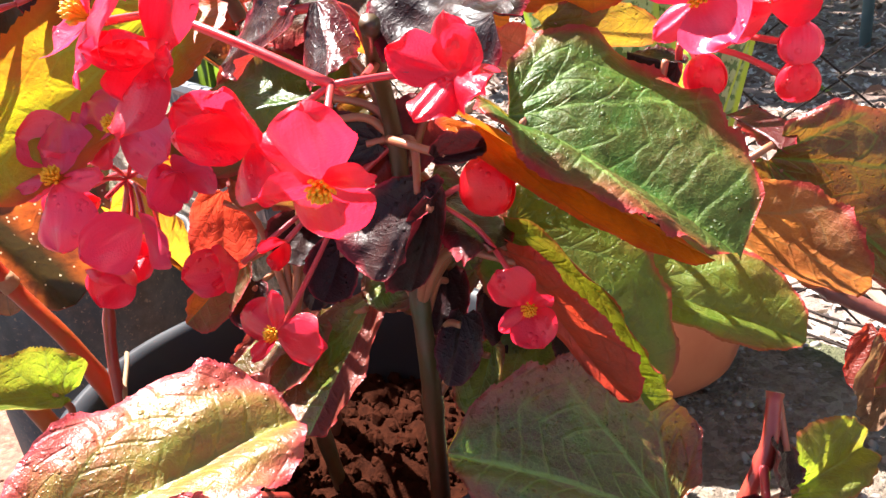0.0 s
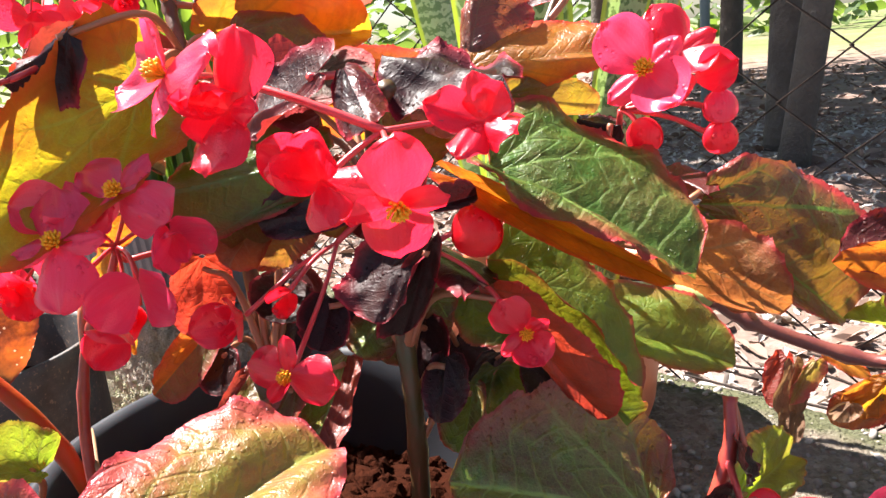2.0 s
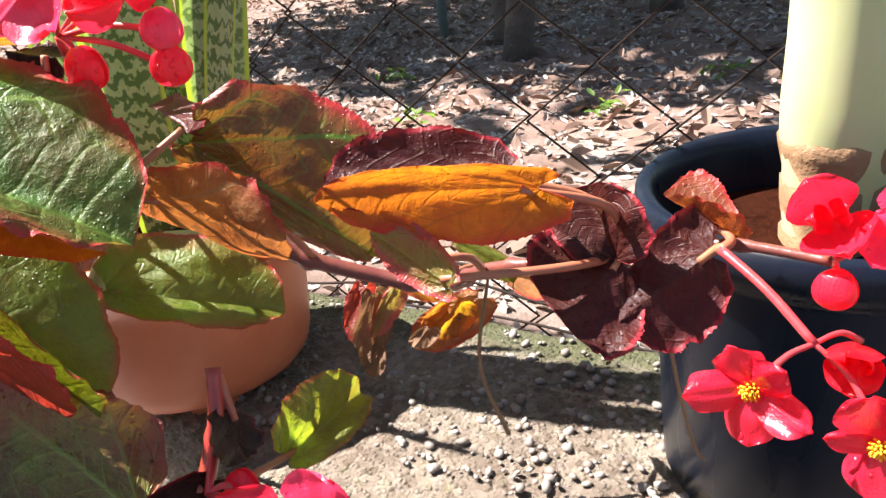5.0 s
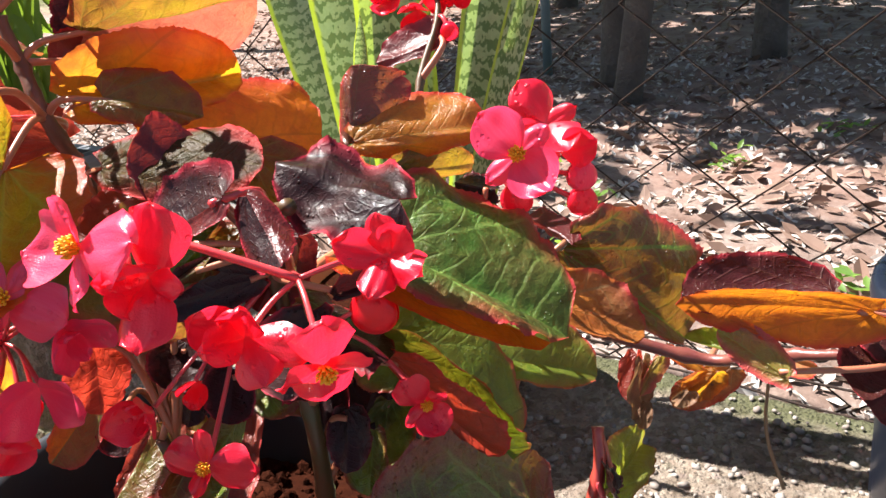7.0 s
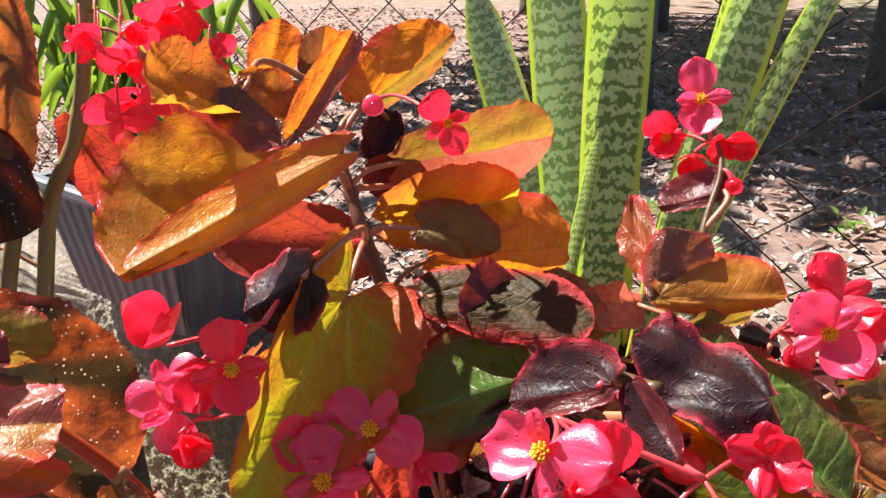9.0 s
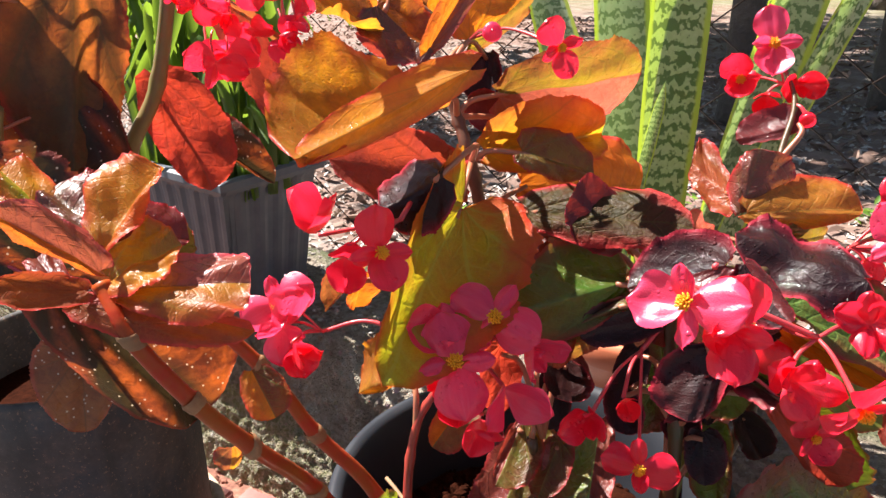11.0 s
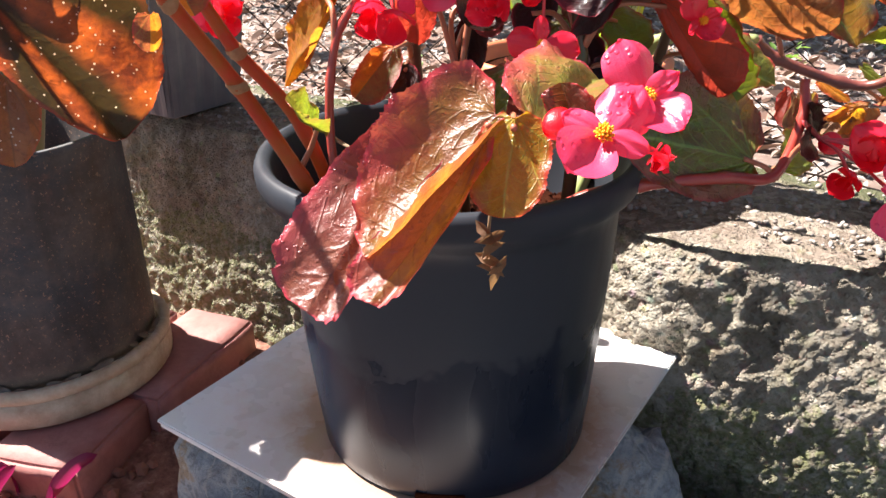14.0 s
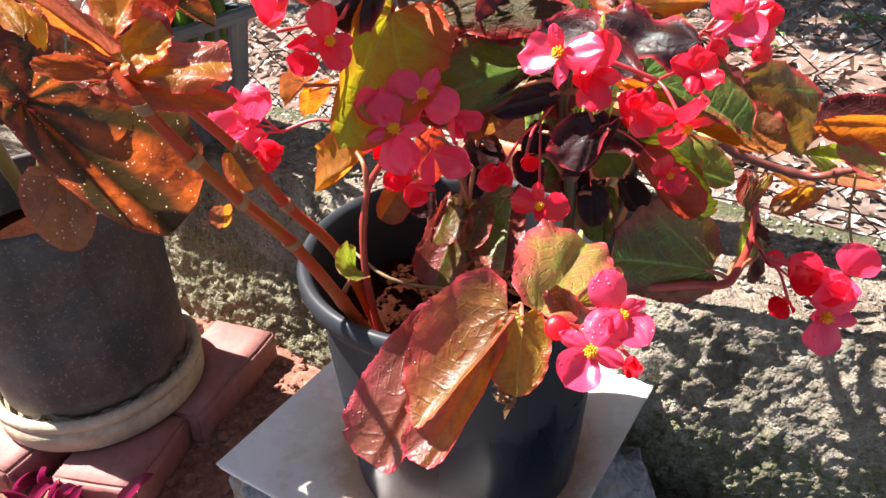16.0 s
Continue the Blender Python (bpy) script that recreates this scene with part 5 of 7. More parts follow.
def brick(at, yaw, size, label):
    bm = bmesh.new()
    bmesh.ops.create_cube(bm, size=1, matrix=Matrix.Diagonal((*size, 1)))
    bmesh.ops.bevel(bm, geom=bm.edges[:], offset=0.004, segments=2, affect="EDGES")
    bmesh.ops.subdivide_edges(bm, edges=bm.edges[:], cuts=3, use_grid_fill=True)
    for vert in bm.verts:
        vert.co += Vector((noise.noise(vert.co * 30), noise.noise(vert.co * 30 + Vector((5, 0, 0))), noise.noise(vert.co * 30 + Vector((0, 5, 0))))) * 0.0018
    bm.transform(pose(*at, 0, 0, yaw))
    return tagged(part("brick", bm, BRICK, None), label, "brick", "bricks under the saucer")


brick((-0.455, 0.045, -0.031), 12, (0.11, 0.20, 0.060), "pink-red clay brick under the saucer")
brick((-0.43, -0.125, -0.032), 20, (0.12, 0.13, 0.060), "pink-red clay brick broken short under the saucer")
brick((-0.58, -0.14, -0.031), 96, (0.20, 0.10, 0.058), "pink-red clay brick under the saucer")
brick((-0.63, 0.05, -0.031), 8, (0.20, 0.10, 0.058), "pink-red clay brick under the saucer")

TP = (-0.008, 0.264, 0.262)
terra = thing("plant_pot", TP, "smooth terracotta-coloured plastic pot on the wall", "plant pot")
lathe("pot_body", [(0.0, 0.010), (0.080, 0.010), (0.095, 0.126), (0.098, 0.131), (0.1015, 0.130), (0.1035, 0.124), (0.103, 0.106), (0.1015, 0.1035), (0.0985, 0.102), (0.0965, 0.085), (0.0895, 0.022), (0.0865, 0.012), (0.083, 0.008), (0.0, 0.008)], TP, TERRACOTTA, terra, 80)
for k in range(6):
    a = radians(60 * k + 20)
    bm = bmesh.new()
    bmesh.ops.create_cube(bm, size=1, matrix=Matrix.Translation((TP[0] + 0.070 * math.cos(a), TP[1] + 0.070 * math.sin(a), TP[2] + 0.004)) @ Matrix.Rotation(a, 4, "Z") @ Matrix.Diagonal((0.010, 0.034, 0.016, 1)))
    bmesh.ops.bevel(bm, geom=bm.edges[:], offset=0.003, segments=2, affect="EDGES")
    part("foot", bm, TERRACOTTA, terra)
lathe("potting_soil", [(0.0, 0.0), (0.05, 0.004), (0.097, -0.002)], (TP[0], TP[1], TP[2] + 0.115), SOIL_POT, terra, 40)

BP = (0.436, 0.306, 0.258)
right_pot = thing("plant_pot", BP, "black plastic pot with a wide rim on the wall", "plant pot")
lathe("pot_body", [(0.0, 0.006), (0.078, 0.006), (0.0855, 0.15), (0.087, 0.166), (0.0895, 0.1745), (0.0935, 0.1765), (0.0975, 0.174), (0.0985, 0.166), (0.0965, 0.156), (0.0905, 0.153), (0.0885, 0.148), (0.0815, 0.006), (0.079, 0.0), (0.0, 0.0)], BP, BLACK, right_pot, 80)
lathe("potting_soil", [(0.0, 0.0), (0.04, 0.003), (0.086, -0.002)], (BP[0], BP[1], BP[2] + 0.142), SOIL_POT, right_pot, 40)
stemmy = thing("succulent_trunk", (0.433, 0.30, 0.40), "thick waxy pale green stem with a papery brown husk", "plant")
lathe("stem", [(0.0, -0.035), (0.018, -0.035), (0.020, 0.0), (0.0235, 0.05), (0.0255, 0.062), (0.0262, 0.08), (0.0252, 0.11), (0.0245, 0.2), (0.0225, 0.4), (0.015, 0.44), (0.0, 0.445)], (0.433, 0.30, 0.395), PAPAYA, stemmy, 40, 0.03, 3)
lathe("husk", [(0.0205, -0.030), (0.0215, -0.012), (0.0200, -0.010), (0.0222, 0.004), (0.0226, 0.016), (0.0210, 0.018), (0.0232, 0.030), (0.0238, 0.043), (0.0222, 0.045), (0.0255, 0.058), (0.0265, 0.064), (0.0250, 0.067)], (0.433, 0.30, 0.392), HUSK, stemmy, 40, 0.10, 6)
for k, (a, q, s_) in enumerate(((3.6, 0.06, 0.012), (4.1, 0.055, 0.009), (4.6, 0.062, 0.011), (3.2, 0.05, 0.008), (5.1, 0.05, 0.010), (2.8, 0.064, 0.009), (5.6, 0.064, 0.012), (4.3, 0.07, 0.008))):
    v, f = flake((BP[0] + q * math.cos(a), BP[1] + q * math.sin(a), BP[2] + 0.123), s_, a * 2, 0.4, 0.35, rng)
    tagged(mesh_object("bark_chip", v, f, HUSK, right_pot), "curled dry bark chip on the soil")
v, f = flake((BP[0] - 0.02, BP[1] - 0.045, BP[2] + 0.132), 0.034, 0.5, 0.2, 0.08, rng)
tagged(mesh_object("fallen_leaf", v, f, STRAP), "narrow green fallen leaf on the pot soil", "leaf")

# ribbed trough planter on the wall
trough = thing("trough_planter", (-0.66, 0.235, 0.265), "blue-grey ribbed plastic trough planter on the wall", "planter")


def box_ring(x0, x1, y0, y1, z, rib=0.0, n=60):
    """A rounded oblong at one height; rib makes shallow upright flutes."""
    pts = []
    w, d = x1 - x0, y1 - y0
    per = 2 * (w + d)
    count = 2 * n
    for k in range(count):
        s = per * k / count
        if s < w:
            p, o = (x0 + s, y0), (0, -1)
        elif s < w + d:
            p, o = (x1, y0 + s - w), (1, 0)
        elif s < 2 * w + d:
            p, o = (x1 - (s - w - d), y1), (0, 1)
        else:
            p, o = (x0, y1 - (s - 2 * w - d)), (-1, 0)
        q = rib * (1 if k % 4 < 2 else -1)
        pts.append((p[0] + o[0] * q, p[1] + o[1] * q, z))
    return pts


rings = [box_ring(-0.845, -0.555, 0.178, 0.295, 0.266), box_ring(-0.846, -0.554, 0.177, 0.296, 0.268, 0.001), box_ring(-0.865, -0.535, 0.160, 0.312, 0.425, 0.0016), box_ring(-0.867, -0.533, 0.158, 0.314, 0.432), box_ring(-0.878, -0.522, 0.149, 0.323, 0.434), box_ring(-0.880, -0.520, 0.147, 0.325, 0.440), box_ring(-0.879, -0.521, 0.148, 0.324, 0.449), box_ring(-0.874, -0.526, 0.153, 0.319, 0.452), box_ring(-0.862, -0.538, 0.165, 0.307, 0.450), box_ring(-0.858, -0.542, 0.169, 0.303, 0.425), box_ring(-0.85, -0.55, 0.178, 0.295, 0.40)]
tv = [p for ring in rings for p in ring]
m_ = len(rings[0])
tf = [(i * m_ + k, i * m_ + (k + 1) % m_, (i + 1) * m_ + (k + 1) % m_, (i + 1) * m_ + k) for i in range(len(rings) - 1) for k in range(m_)]
mesh_object("trough", tv, tf + [tuple(range(m_))[::-1]], PLANTER, trough, smooth=False)
mesh_object("potting_soil", box_ring(-0.853, -0.547, 0.174, 0.298, 0.418), [tuple(range(m_))], SOIL_POT, trough)


def strap(points, width, material, parent, name="leaf", fold=0.3, twist=0.0, cols=3):
    """A long narrow leaf along a line, a shallow gutter in section."""
    line = spline(points, 7)
    n = len(line)
    verts, faces, uvs = [], [], []
    for i, p in enumerate(line):
        d = (line[min(i + 1, n - 1)] - line[max(i - 1, 0)]).normalized()
        u = i / (n - 1)
        side = d.cross(Vector((math.cos(twist), math.sin(twist), 0.05))).normalized()
        up = side.cross(d)
        w = width * 0.5 * (0.62 + 0.38 * math.sin(math.pi * min(u * 0.9 + 0.05, 1))) * (1 if u < 0.82 else max(0.02, 1 - ((u - 0.82) / 0.18) ** 1.8))
        for j in range(-cols, cols + 1):
            v = j / cols
            verts.append(p + side * w * v + up * w * fold * (v * v - 0.5))
            uvs.append((0.5 + 0.5 * v, u))
    m = 2 * cols + 1
    for i in range(n - 1):
        for j in range(m - 1):
            a = i * m + j
            faces.append((a, a + 1, a + m + 1, a + m))
    return mesh_object(name, verts, faces, material, parent, uvs)


snake = thing("snake_plant", (TP[0], TP[1], TP[2] + 0.115), "tall snake plant with banded green leaves and yellow edges", "plant")
SNAKES = ((-0.05, 0.27, -0.175, 0.30, 0.72, 0.044, 0.5), (-0.03, 0.265, -0.080, 0.27, 0.83, 0.050, 0.6), (-0.005, 0.30, -0.035, 0.31, 0.84, 0.050, 0.5), (0.005, 0.265, 0.000, 0.265, 0.86, 0.052, 0.55), (0.055, 0.30, 0.110, 0.31, 0.80, 0.048, 0.6), (0.06, 0.285, 0.160, 0.29, 0.76, 0.022, 1.3))
for k, (bx, by, tx, ty, tz, w, tw) in enumerate(SNAKES):
    bx = -0.012 + bx * 0.55
    z0 = TP[2] + 0.10
    strap([(bx, by, z0), (bx + (tx - bx) * 0.3, by + (ty - by) * 0.3, z0 + (tz - z0) * 0.35), (bx + (tx - bx) * 0.65, by + (ty - by) * 0.65, z0 + (tz - z0) * 0.7), (tx, ty, tz)], w, SNAKE, snake, "leaf", 0.35, -0.6 - tw * 0.5, 4)
for k, (dx, tx_) in enumerate(((-0.02, -0.10), (0.012, 0.07), (-0.005, -0.045))):
    strap([(dx, 0.30, 0.37), (dx + tx_ * 0.3, 0.305, 0.50), (dx + tx_ * 0.7, 0.31, 0.66), (dx + tx_, 0.32, 0.79)], 0.022, SNAKE, snake, "leaf", 0.5, -0.9, 3)
strap([(-0.03, 0.235, 0.37), (-0.02, 0.225, 0.47), (0.0, 0.215, 0.56), (0.012, 0.21, 0.615)], 0.012, SNAKE, snake, "leaf", 0.6, -0.9, 3)

lily = thing("strap_leaved_plant", (-0.70, 0.235, 0.418), "bushy plant with narrow arching dark green leaves in the trough", "plant")
for k in range(110):
    bx, by = rng.uniform(-0.80, -0.53), rng.uniform(0.19, 0.28)
    a, h, o = rng.uniform(0, 6.28), rng.uniform(0.12, 0.32), rng.uniform(0.03, 0.12)
    dx, dy = math.cos(a) * o, math.sin(a) * o
    strap([(bx, by, 0.415), (bx + dx * 0.25, by + dy * 0.25, 0.415 + h * 0.7), (bx + dx * 0.7, by + dy * 0.7, 0.415 + h), (bx + dx * 1.3, by + dy * 1.3, 0.415 + h * 0.72)], rng.uniform(0.011, 0.02), STRAP, lily, "leaf", 0.4, rng.uniform(0, 3.1), 2)

creeper = thing("purple_creeper", (-0.46, -0.22, -0.045), "purple trailing plant with pointed pink and green leaves", "plant")
for k in range(26):
    bx, by = -0.46 + rng.gauss(0, 0.055), -0.235 + rng.gauss(0, 0.032)
    a, ln = rng.uniform(0, 6.28), rng.uniform(0.03, 0.055)
    z = -0.045 + rng.uniform(0.0, 0.03)
    strap([(bx, by, z), (bx + math.cos(a) * ln * 0.5, by + math.sin(a) * ln * 0.5, z + ln * 0.4), (bx + math.cos(a) * ln, by + math.sin(a) * ln, z + ln * 0.5)], 0.019, PURPLE, creeper, "leaf", 0.5, a + 1.57, 2)

# ---- the red begonia in the black pot ----
main = thing("begonia", (POT[0], POT[1], 0.345), "sprawling red-flowered begonia with dark, green and orange leaves", "plant")
tube("stem", [(0.115, 0.0, 0.300), (0.122, 0.0, 0.40), (0.122, 0.0, 0.45), (0.11, 0.005, 0.52), (0.13, -0.01, 0.555), (0.165, -0.03, 0.572)], 0.0050, 0.003, STEM_GREEN, main, 10, 8, 5, 0.15)
tube("stem", [(0.0, 0.0, 0.300), (-0.01, 0.0, 0.47), (-0.02, 0.005, 0.54), (-0.018, -0.012, 0.593), (-0.03, -0.01, 0.62), (-0.037, -0.01, 0.642)], 0.0052, 0.0030, STEM_DARK, main, 10, 8, 9, 0.35)
tube("stem", [(0.11, 0.06, 0.300), (0.14, 0.085, 0.42), (0.15, 0.09, 0.47), (0.16, 0.08, 0.52), (0.14, 0.09, 0.56), (0.13, 0.11, 0.59), (0.128, 0.135, 0.62), (0.115, 0.150, 0.64)], 0.0046, 0.0012, STEM_GREEN, main, 10, 8, 7, 0.2)
tube("stem", [(0.09, 0.05, 0.300), (0.12, 0.11, 0.42), (0.135, 0.125, 0.44), (0.161, 0.145, 0.442), (0.19, 0.165, 0.436)], 0.0055, 0.005, STEM_LIME, main, 10, 8, 3, 0.1)
tube("stem", [(0.19, 0.165, 0.436), (0.21, 0.176, 0.421), (0.263, 0.198, 0.404), (0.297, 0.188, 0.422), (0.33, 0.182, 0.433), (0.366, 0.190, 0.440), (0.403, 0.184, 0.449), (0.439, 0.176, 0.450)], 0.0045, 0.0018, STEM_PURPLE, main, 10, 8, 8, 0.4)
tube("stem", [(0.10, -0.03, 0.300), (0.13, -0.03, 0.357), (0.17, -0.005, 0.372), (0.215, 0.02, 0.378), (0.24, 0.04, 0.378), (0.247, 0.06, 0.41), (0.243, 0.071, 0.432)], 0.0048, 0.0028, STEM_RED, main, 10, 8, 6, 0.2)
tube("stem", [(0.08, -0.05, 0.300), (0.10, -0.07, 0.37), (0.13, -0.12, 0.41), (0.155, -0.15, 0.435), (0.175, -0.16, 0.447), (0.20, -0.163, 0.454)], 0.005, 0.002, STEM_RED, main, 10, 8, 5, 0.25)
tube("stem", [(0.030, -0.105, 0.300), (0.008, -0.141, 0.391), (-0.010, -0.164, 0.448), (-0.010, -0.200, 0.498), (-0.012, -0.224, 0.534), (-0.022, -0.241, 0.57), (-0.039, -0.241, 0.590)], 0.0048, 0.0034, STEM_BROWN, main, 14, 12, 6, 0.2)
tube("stem", [(0.015, -0.095, 0.300), (-0.008, -0.118, 0.410), (-0.034, -0.141, 0.461), (-0.052, -0.159, 0.507), (-0.082, -0.19, 0.56), (-0.112, -0.215, 0.592)], 0.0046, 0.0033, STEM_BROWN, main, 14, 12, 5, 0.2)
tube("stem", [(0.02, -0.11, 0.300), (0.008, -0.112, 0.40), (0.008, -0.102, 0.46), (0.02, -0.09, 0.49), (0.03, -0.085, 0.51)], 0.0032, 0.0018, STEM_RED, main, 10, 8, 5, 0.3)
tube("stem", [(0.05, -0.02, 0.300), (0.05, -0.03, 0.38), (0.045, -0.035, 0.43)], 0.0045, 0.003, STEM_GREEN, main, 8, 6, 3, 0.2)
tube("dry_twig", [(0.06, -0.07, 0.375), (0.03, -0.11, 0.40), (-0.02, -0.10, 0.41)], 0.0016, 0.0012, DRY, main, 6, 6)
tube("dry_twig", [(0.30, 0.185, 0.42), (0.305, 0.16, 0.39), (0.317, 0.158, 0.356)], 0.0009, 0.0012, DRY, main, 6, 6)
tube("dry_twig", [(0.385, 0.16, 0.43), (0.392, 0.158, 0.395), (0.398, 0.160, 0.37), (0.402, 0.158, 0.367)], 0.0010, 0.0007, DRY, main, 6, 6)

# leaves
leaf(main, "tan", (0.274, 0.265, 0.378), (0.324, 0.208, 0.407), (0.303, 0.228, 0.403), (0.304, 0.219, 0.392), stalk=(0.263, 0.198, 0.404))
leaf(main, "lime", (0.296, 0.139, 0.449), (0.260, 0.154, 0.442), (0.288, 0.135, 0.464), (0.287, 0.129, 0.454), stalk=(0.297, 0.188, 0.422))
leaf(main, "lime", (0.233, 0.105, 0.361), (0.236, 0.159, 0.359), (0.229, 0.126, 0.385), (0.248, 0.128, 0.355), stalk=(0.24, 0.04, 0.375))
leaf(main, "dark", (0.256, 0.045, 0.404), (0.258, -0.003, 0.412), (0.259, 0.013, 0.421), (0.263, 0.033, 0.394), stalk=(0.24, 0.04, 0.375))
leaf(main, "black", (0.249, 0.069, 0.416), (0.257, 0.063, 0.399), (0.261, 0.048, 0.419), (0.253, 0.077, 0.401), stalk=(0.243, 0.071, 0.43))
leaf(main, "darkwet", (0.139, -0.002, 0.509), (0.137, -0.028, 0.477), (0.114, -0.025, 0.495), (0.152, -0.014, 0.499), stalk=(0.11, 0.005, 0.52))
leaf(main, "dark", (0.154, -0.008, 0.508), (0.132, -0.009, 0.464), (0.123, -0.015, 0.471), (0.150, -0.004, 0.487), stalk=(0.122, 0, 0.45))
leaf(main, "dark", (0.129, 0.015, 0.495), (0.175, 0.000, 0.490), (0.138, 0.035, 0.484), (0.163, -0.009, 0.489), stalk=(0.122, 0, 0.45))
leaf(main, "dark", (0.159, -0.008, 0.524), (0.168, 0.008, 0.526), (0.166, -0.003, 0.534), (0.166, 0.000, 0.522), stalk=(0.11, 0.005, 0.52))
leaf(main, "green", (0.124, 0.057, 0.420), (0.130, 0.034, 0.393), (0.141, 0.060, 0.406), (0.106, 0.043, 0.401), stalk=(0.14, 0.085, 0.42))
leaf(main, "black", (0.120, 0.064, 0.425), (0.124, 0.046, 0.407), (0.130, 0.060, 0.417), (0.110, 0.049, 0.414), stalk=(0.14, 0.085, 0.42))
leaf(main, "amber", (-0.031, -0.075, 0.679), (-0.03, -0.119, 0.693), (-0.045, -0.092, 0.713), (-0.011, -0.111, 0.689), other="gold", stalk=(-0.04, -0.02, 0.68), wave=1.0)
leaf(main, "wetbrown", (-0.03, -0.075, 0.689), (-0.006, -0.06, 0.664), (-0.017, -0.093, 0.67), (-0.019, -0.05, 0.688), other="amber", stalk=(-0.04, -0.02, 0.68), wave=1.1)
leaf(main, "orange", (-0.008, -0.062, 0.667), (-0.002, -0.025, 0.709), (-0.005, -0.055, 0.692), (0.003, -0.033, 0.692), other="rosebrown", stalk=(-0.04, -0.02, 0.68), wave=0.8)
leaf(main, "orange", (-0.047, 0.027, 0.661), (-0.050, 0.114, 0.692), (-0.060, 0.045, 0.695), (-0.057, 0.088, 0.662), other="olive", stalk=(-0.038, -0.01, 0.645))
leaf(main, "dark", (-0.046, 0.045, 0.651), (-0.042, 0.031, 0.620), (-0.053, 0.025, 0.640), (-0.030, 0.038, 0.634), stalk=(-0.038, -0.01, 0.645))
leaf(main, "darkred", (0.137, 0.130, 0.611), (0.102, 0.110, 0.599), (0.112, 0.131, 0.617), (0.124, 0.117, 0.601), stalk=(0.13, 0.11, 0.59))
leaf(main, "pink", (0.096, 0.111, 0.533), (0.080, 0.056, 0.554), (0.086, 0.088, 0.554), (0.105, 0.059, 0.542), stalk=(0.16, 0.08, 0.52))
leaf(main, "olive", (0.149, 0.054, 0.560), (0.164, 0.102, 0.550), (0.159, 0.078, 0.566), (0.156, 0.081, 0.548), stalk=(0.14, 0.09, 0.56))
leaf(main, "black", (0.183, 0.089, 0.542), (0.164, 0.083, 0.546), (0.167, 0.104, 0.545), (0.175, 0.085, 0.535), stalk=(0.16, 0.08, 0.52))
leaf(main, "darkred", (0.212, 0.114, 0.507), (0.180, 0.125, 0.514), (0.192, 0.136, 0.515), (0.183, 0.140, 0.500), stalk=(0.15, 0.09, 0.47))
leaf(main, "yellow", (-0.004, -0.091, 0.489), (-0.100, -0.045, 0.412), (-0.072, -0.050, 0.473), (-0.038, -0.073, 0.455), stalk=(0.008, -0.102, 0.46))
leaf(main, "lime", (0.022, -0.136, 0.420), (0.041, -0.175, 0.446), (0.013, -0.132, 0.440), (0.048, -0.157, 0.435), stalk=(0.003, -0.14, 0.389))
leaf(main, "brown", (-0.069, -0.068, 0.522), (-0.048, -0.113, 0.523), (-0.054, -0.103, 0.545), (-0.054, -0.072, 0.539), stalk=(-0.01, 0, 0.47))
leaf(main, "orange", (-0.091, -0.041, 0.508), (-0.096, -0.045, 0.484), (-0.088, -0.020, 0.502), (-0.092, -0.056, 0.500), stalk=(-0.01, 0, 0.47))
leaf(main, "red", (0.028, -0.045, 0.494), (0.037, -0.056, 0.457), (0.027, -0.065, 0.480), (0.037, -0.035, 0.476), stalk=(0.05, -0.03, 0.43))
leaf(main, "wetolive", (0.099, 0.040, 0.461), (0.092, 0.002, 0.441), (0.075, 0.017, 0.461), (0.116, 0.025, 0.441), stalk=(0.12, 0, 0.45))
leaf(main, "dark", (0.097, -0.020, 0.478), (0.107, -0.037, 0.461), (0.091, -0.035, 0.475), (0.112, -0.023, 0.466), stalk=(0.122, 0, 0.45))
leaf(main, "green", (0.121, 0.050, 0.465), (0.146, 0.051, 0.443), (0.136, 0.068, 0.464), (0.127, 0.031, 0.448), stalk=(0.122, 0, 0.45))
leaf(main, "black", (0.140, 0.069, 0.429), (0.160, 0.061, 0.409), (0.161, 0.071, 0.423), (0.147, 0.052, 0.416), stalk=(0.14, 0.085, 0.42))
leaf(main, "dark", (0.055, -0.014, 0.479), (0.064, -0.034, 0.465), (0.051, -0.034, 0.482), (0.076, -0.017, 0.469), stalk=(0.05, -0.03, 0.43))
leaf(main, "green", (0.025, 0.005, 0.504), (0.017, -0.031, 0.495), (0.014, -0.016, 0.518), (0.035, -0.013, 0.487), stalk=(-0.01, 0, 0.47))
leaf(main, "darkred", (-0.024, 0.043, 0.605), (-0.040, 0.011, 0.623), (-0.028, 0.027, 0.630), (-0.029, 0.021, 0.603), stalk=(-0.03, -0.01, 0.62))
leaf(main, "redbrown", (-0.090, 0.003, 0.652), (-0.099, -0.021, 0.674), (-0.095, -0.020, 0.658), (-0.087, -0.003, 0.679), stalk=(-0.038, -0.01, 0.645))
leaf(main, "wetbrown", (-0.081, 0.019, 0.670), (-0.063, 0.014, 0.705), (-0.081, 0.007, 0.690), (-0.063, 0.028, 0.689), other="orange", stalk=(-0.04, -0.02, 0.68))
leaf(main, "orange", (-0.107, 0.003, 0.674), (-0.094, 0.008, 0.709), (-0.106, -0.009, 0.694), (-0.087, 0.015, 0.689), stalk=(-0.04, -0.02, 0.68))
leaf(main, "red", (0.216, 0.202, 0.393), (0.217, 0.185, 0.368), (0.208, 0.192, 0.386), (0.218, 0.207, 0.378), wave=1.4)
leaf(main, "dead", (0.22, 0.203, 0.389), (0.226, 0.182, 0.356), (0.218, 0.185, 0.376), (0.226, 0.208, 0.372), wave=1.4)
leaf(main, "palepink", (0.229, 0.209, 0.391), (0.223, 0.191, 0.37), (0.223, 0.2, 0.383), (0.233, 0.211, 0.379), wave=1.4)
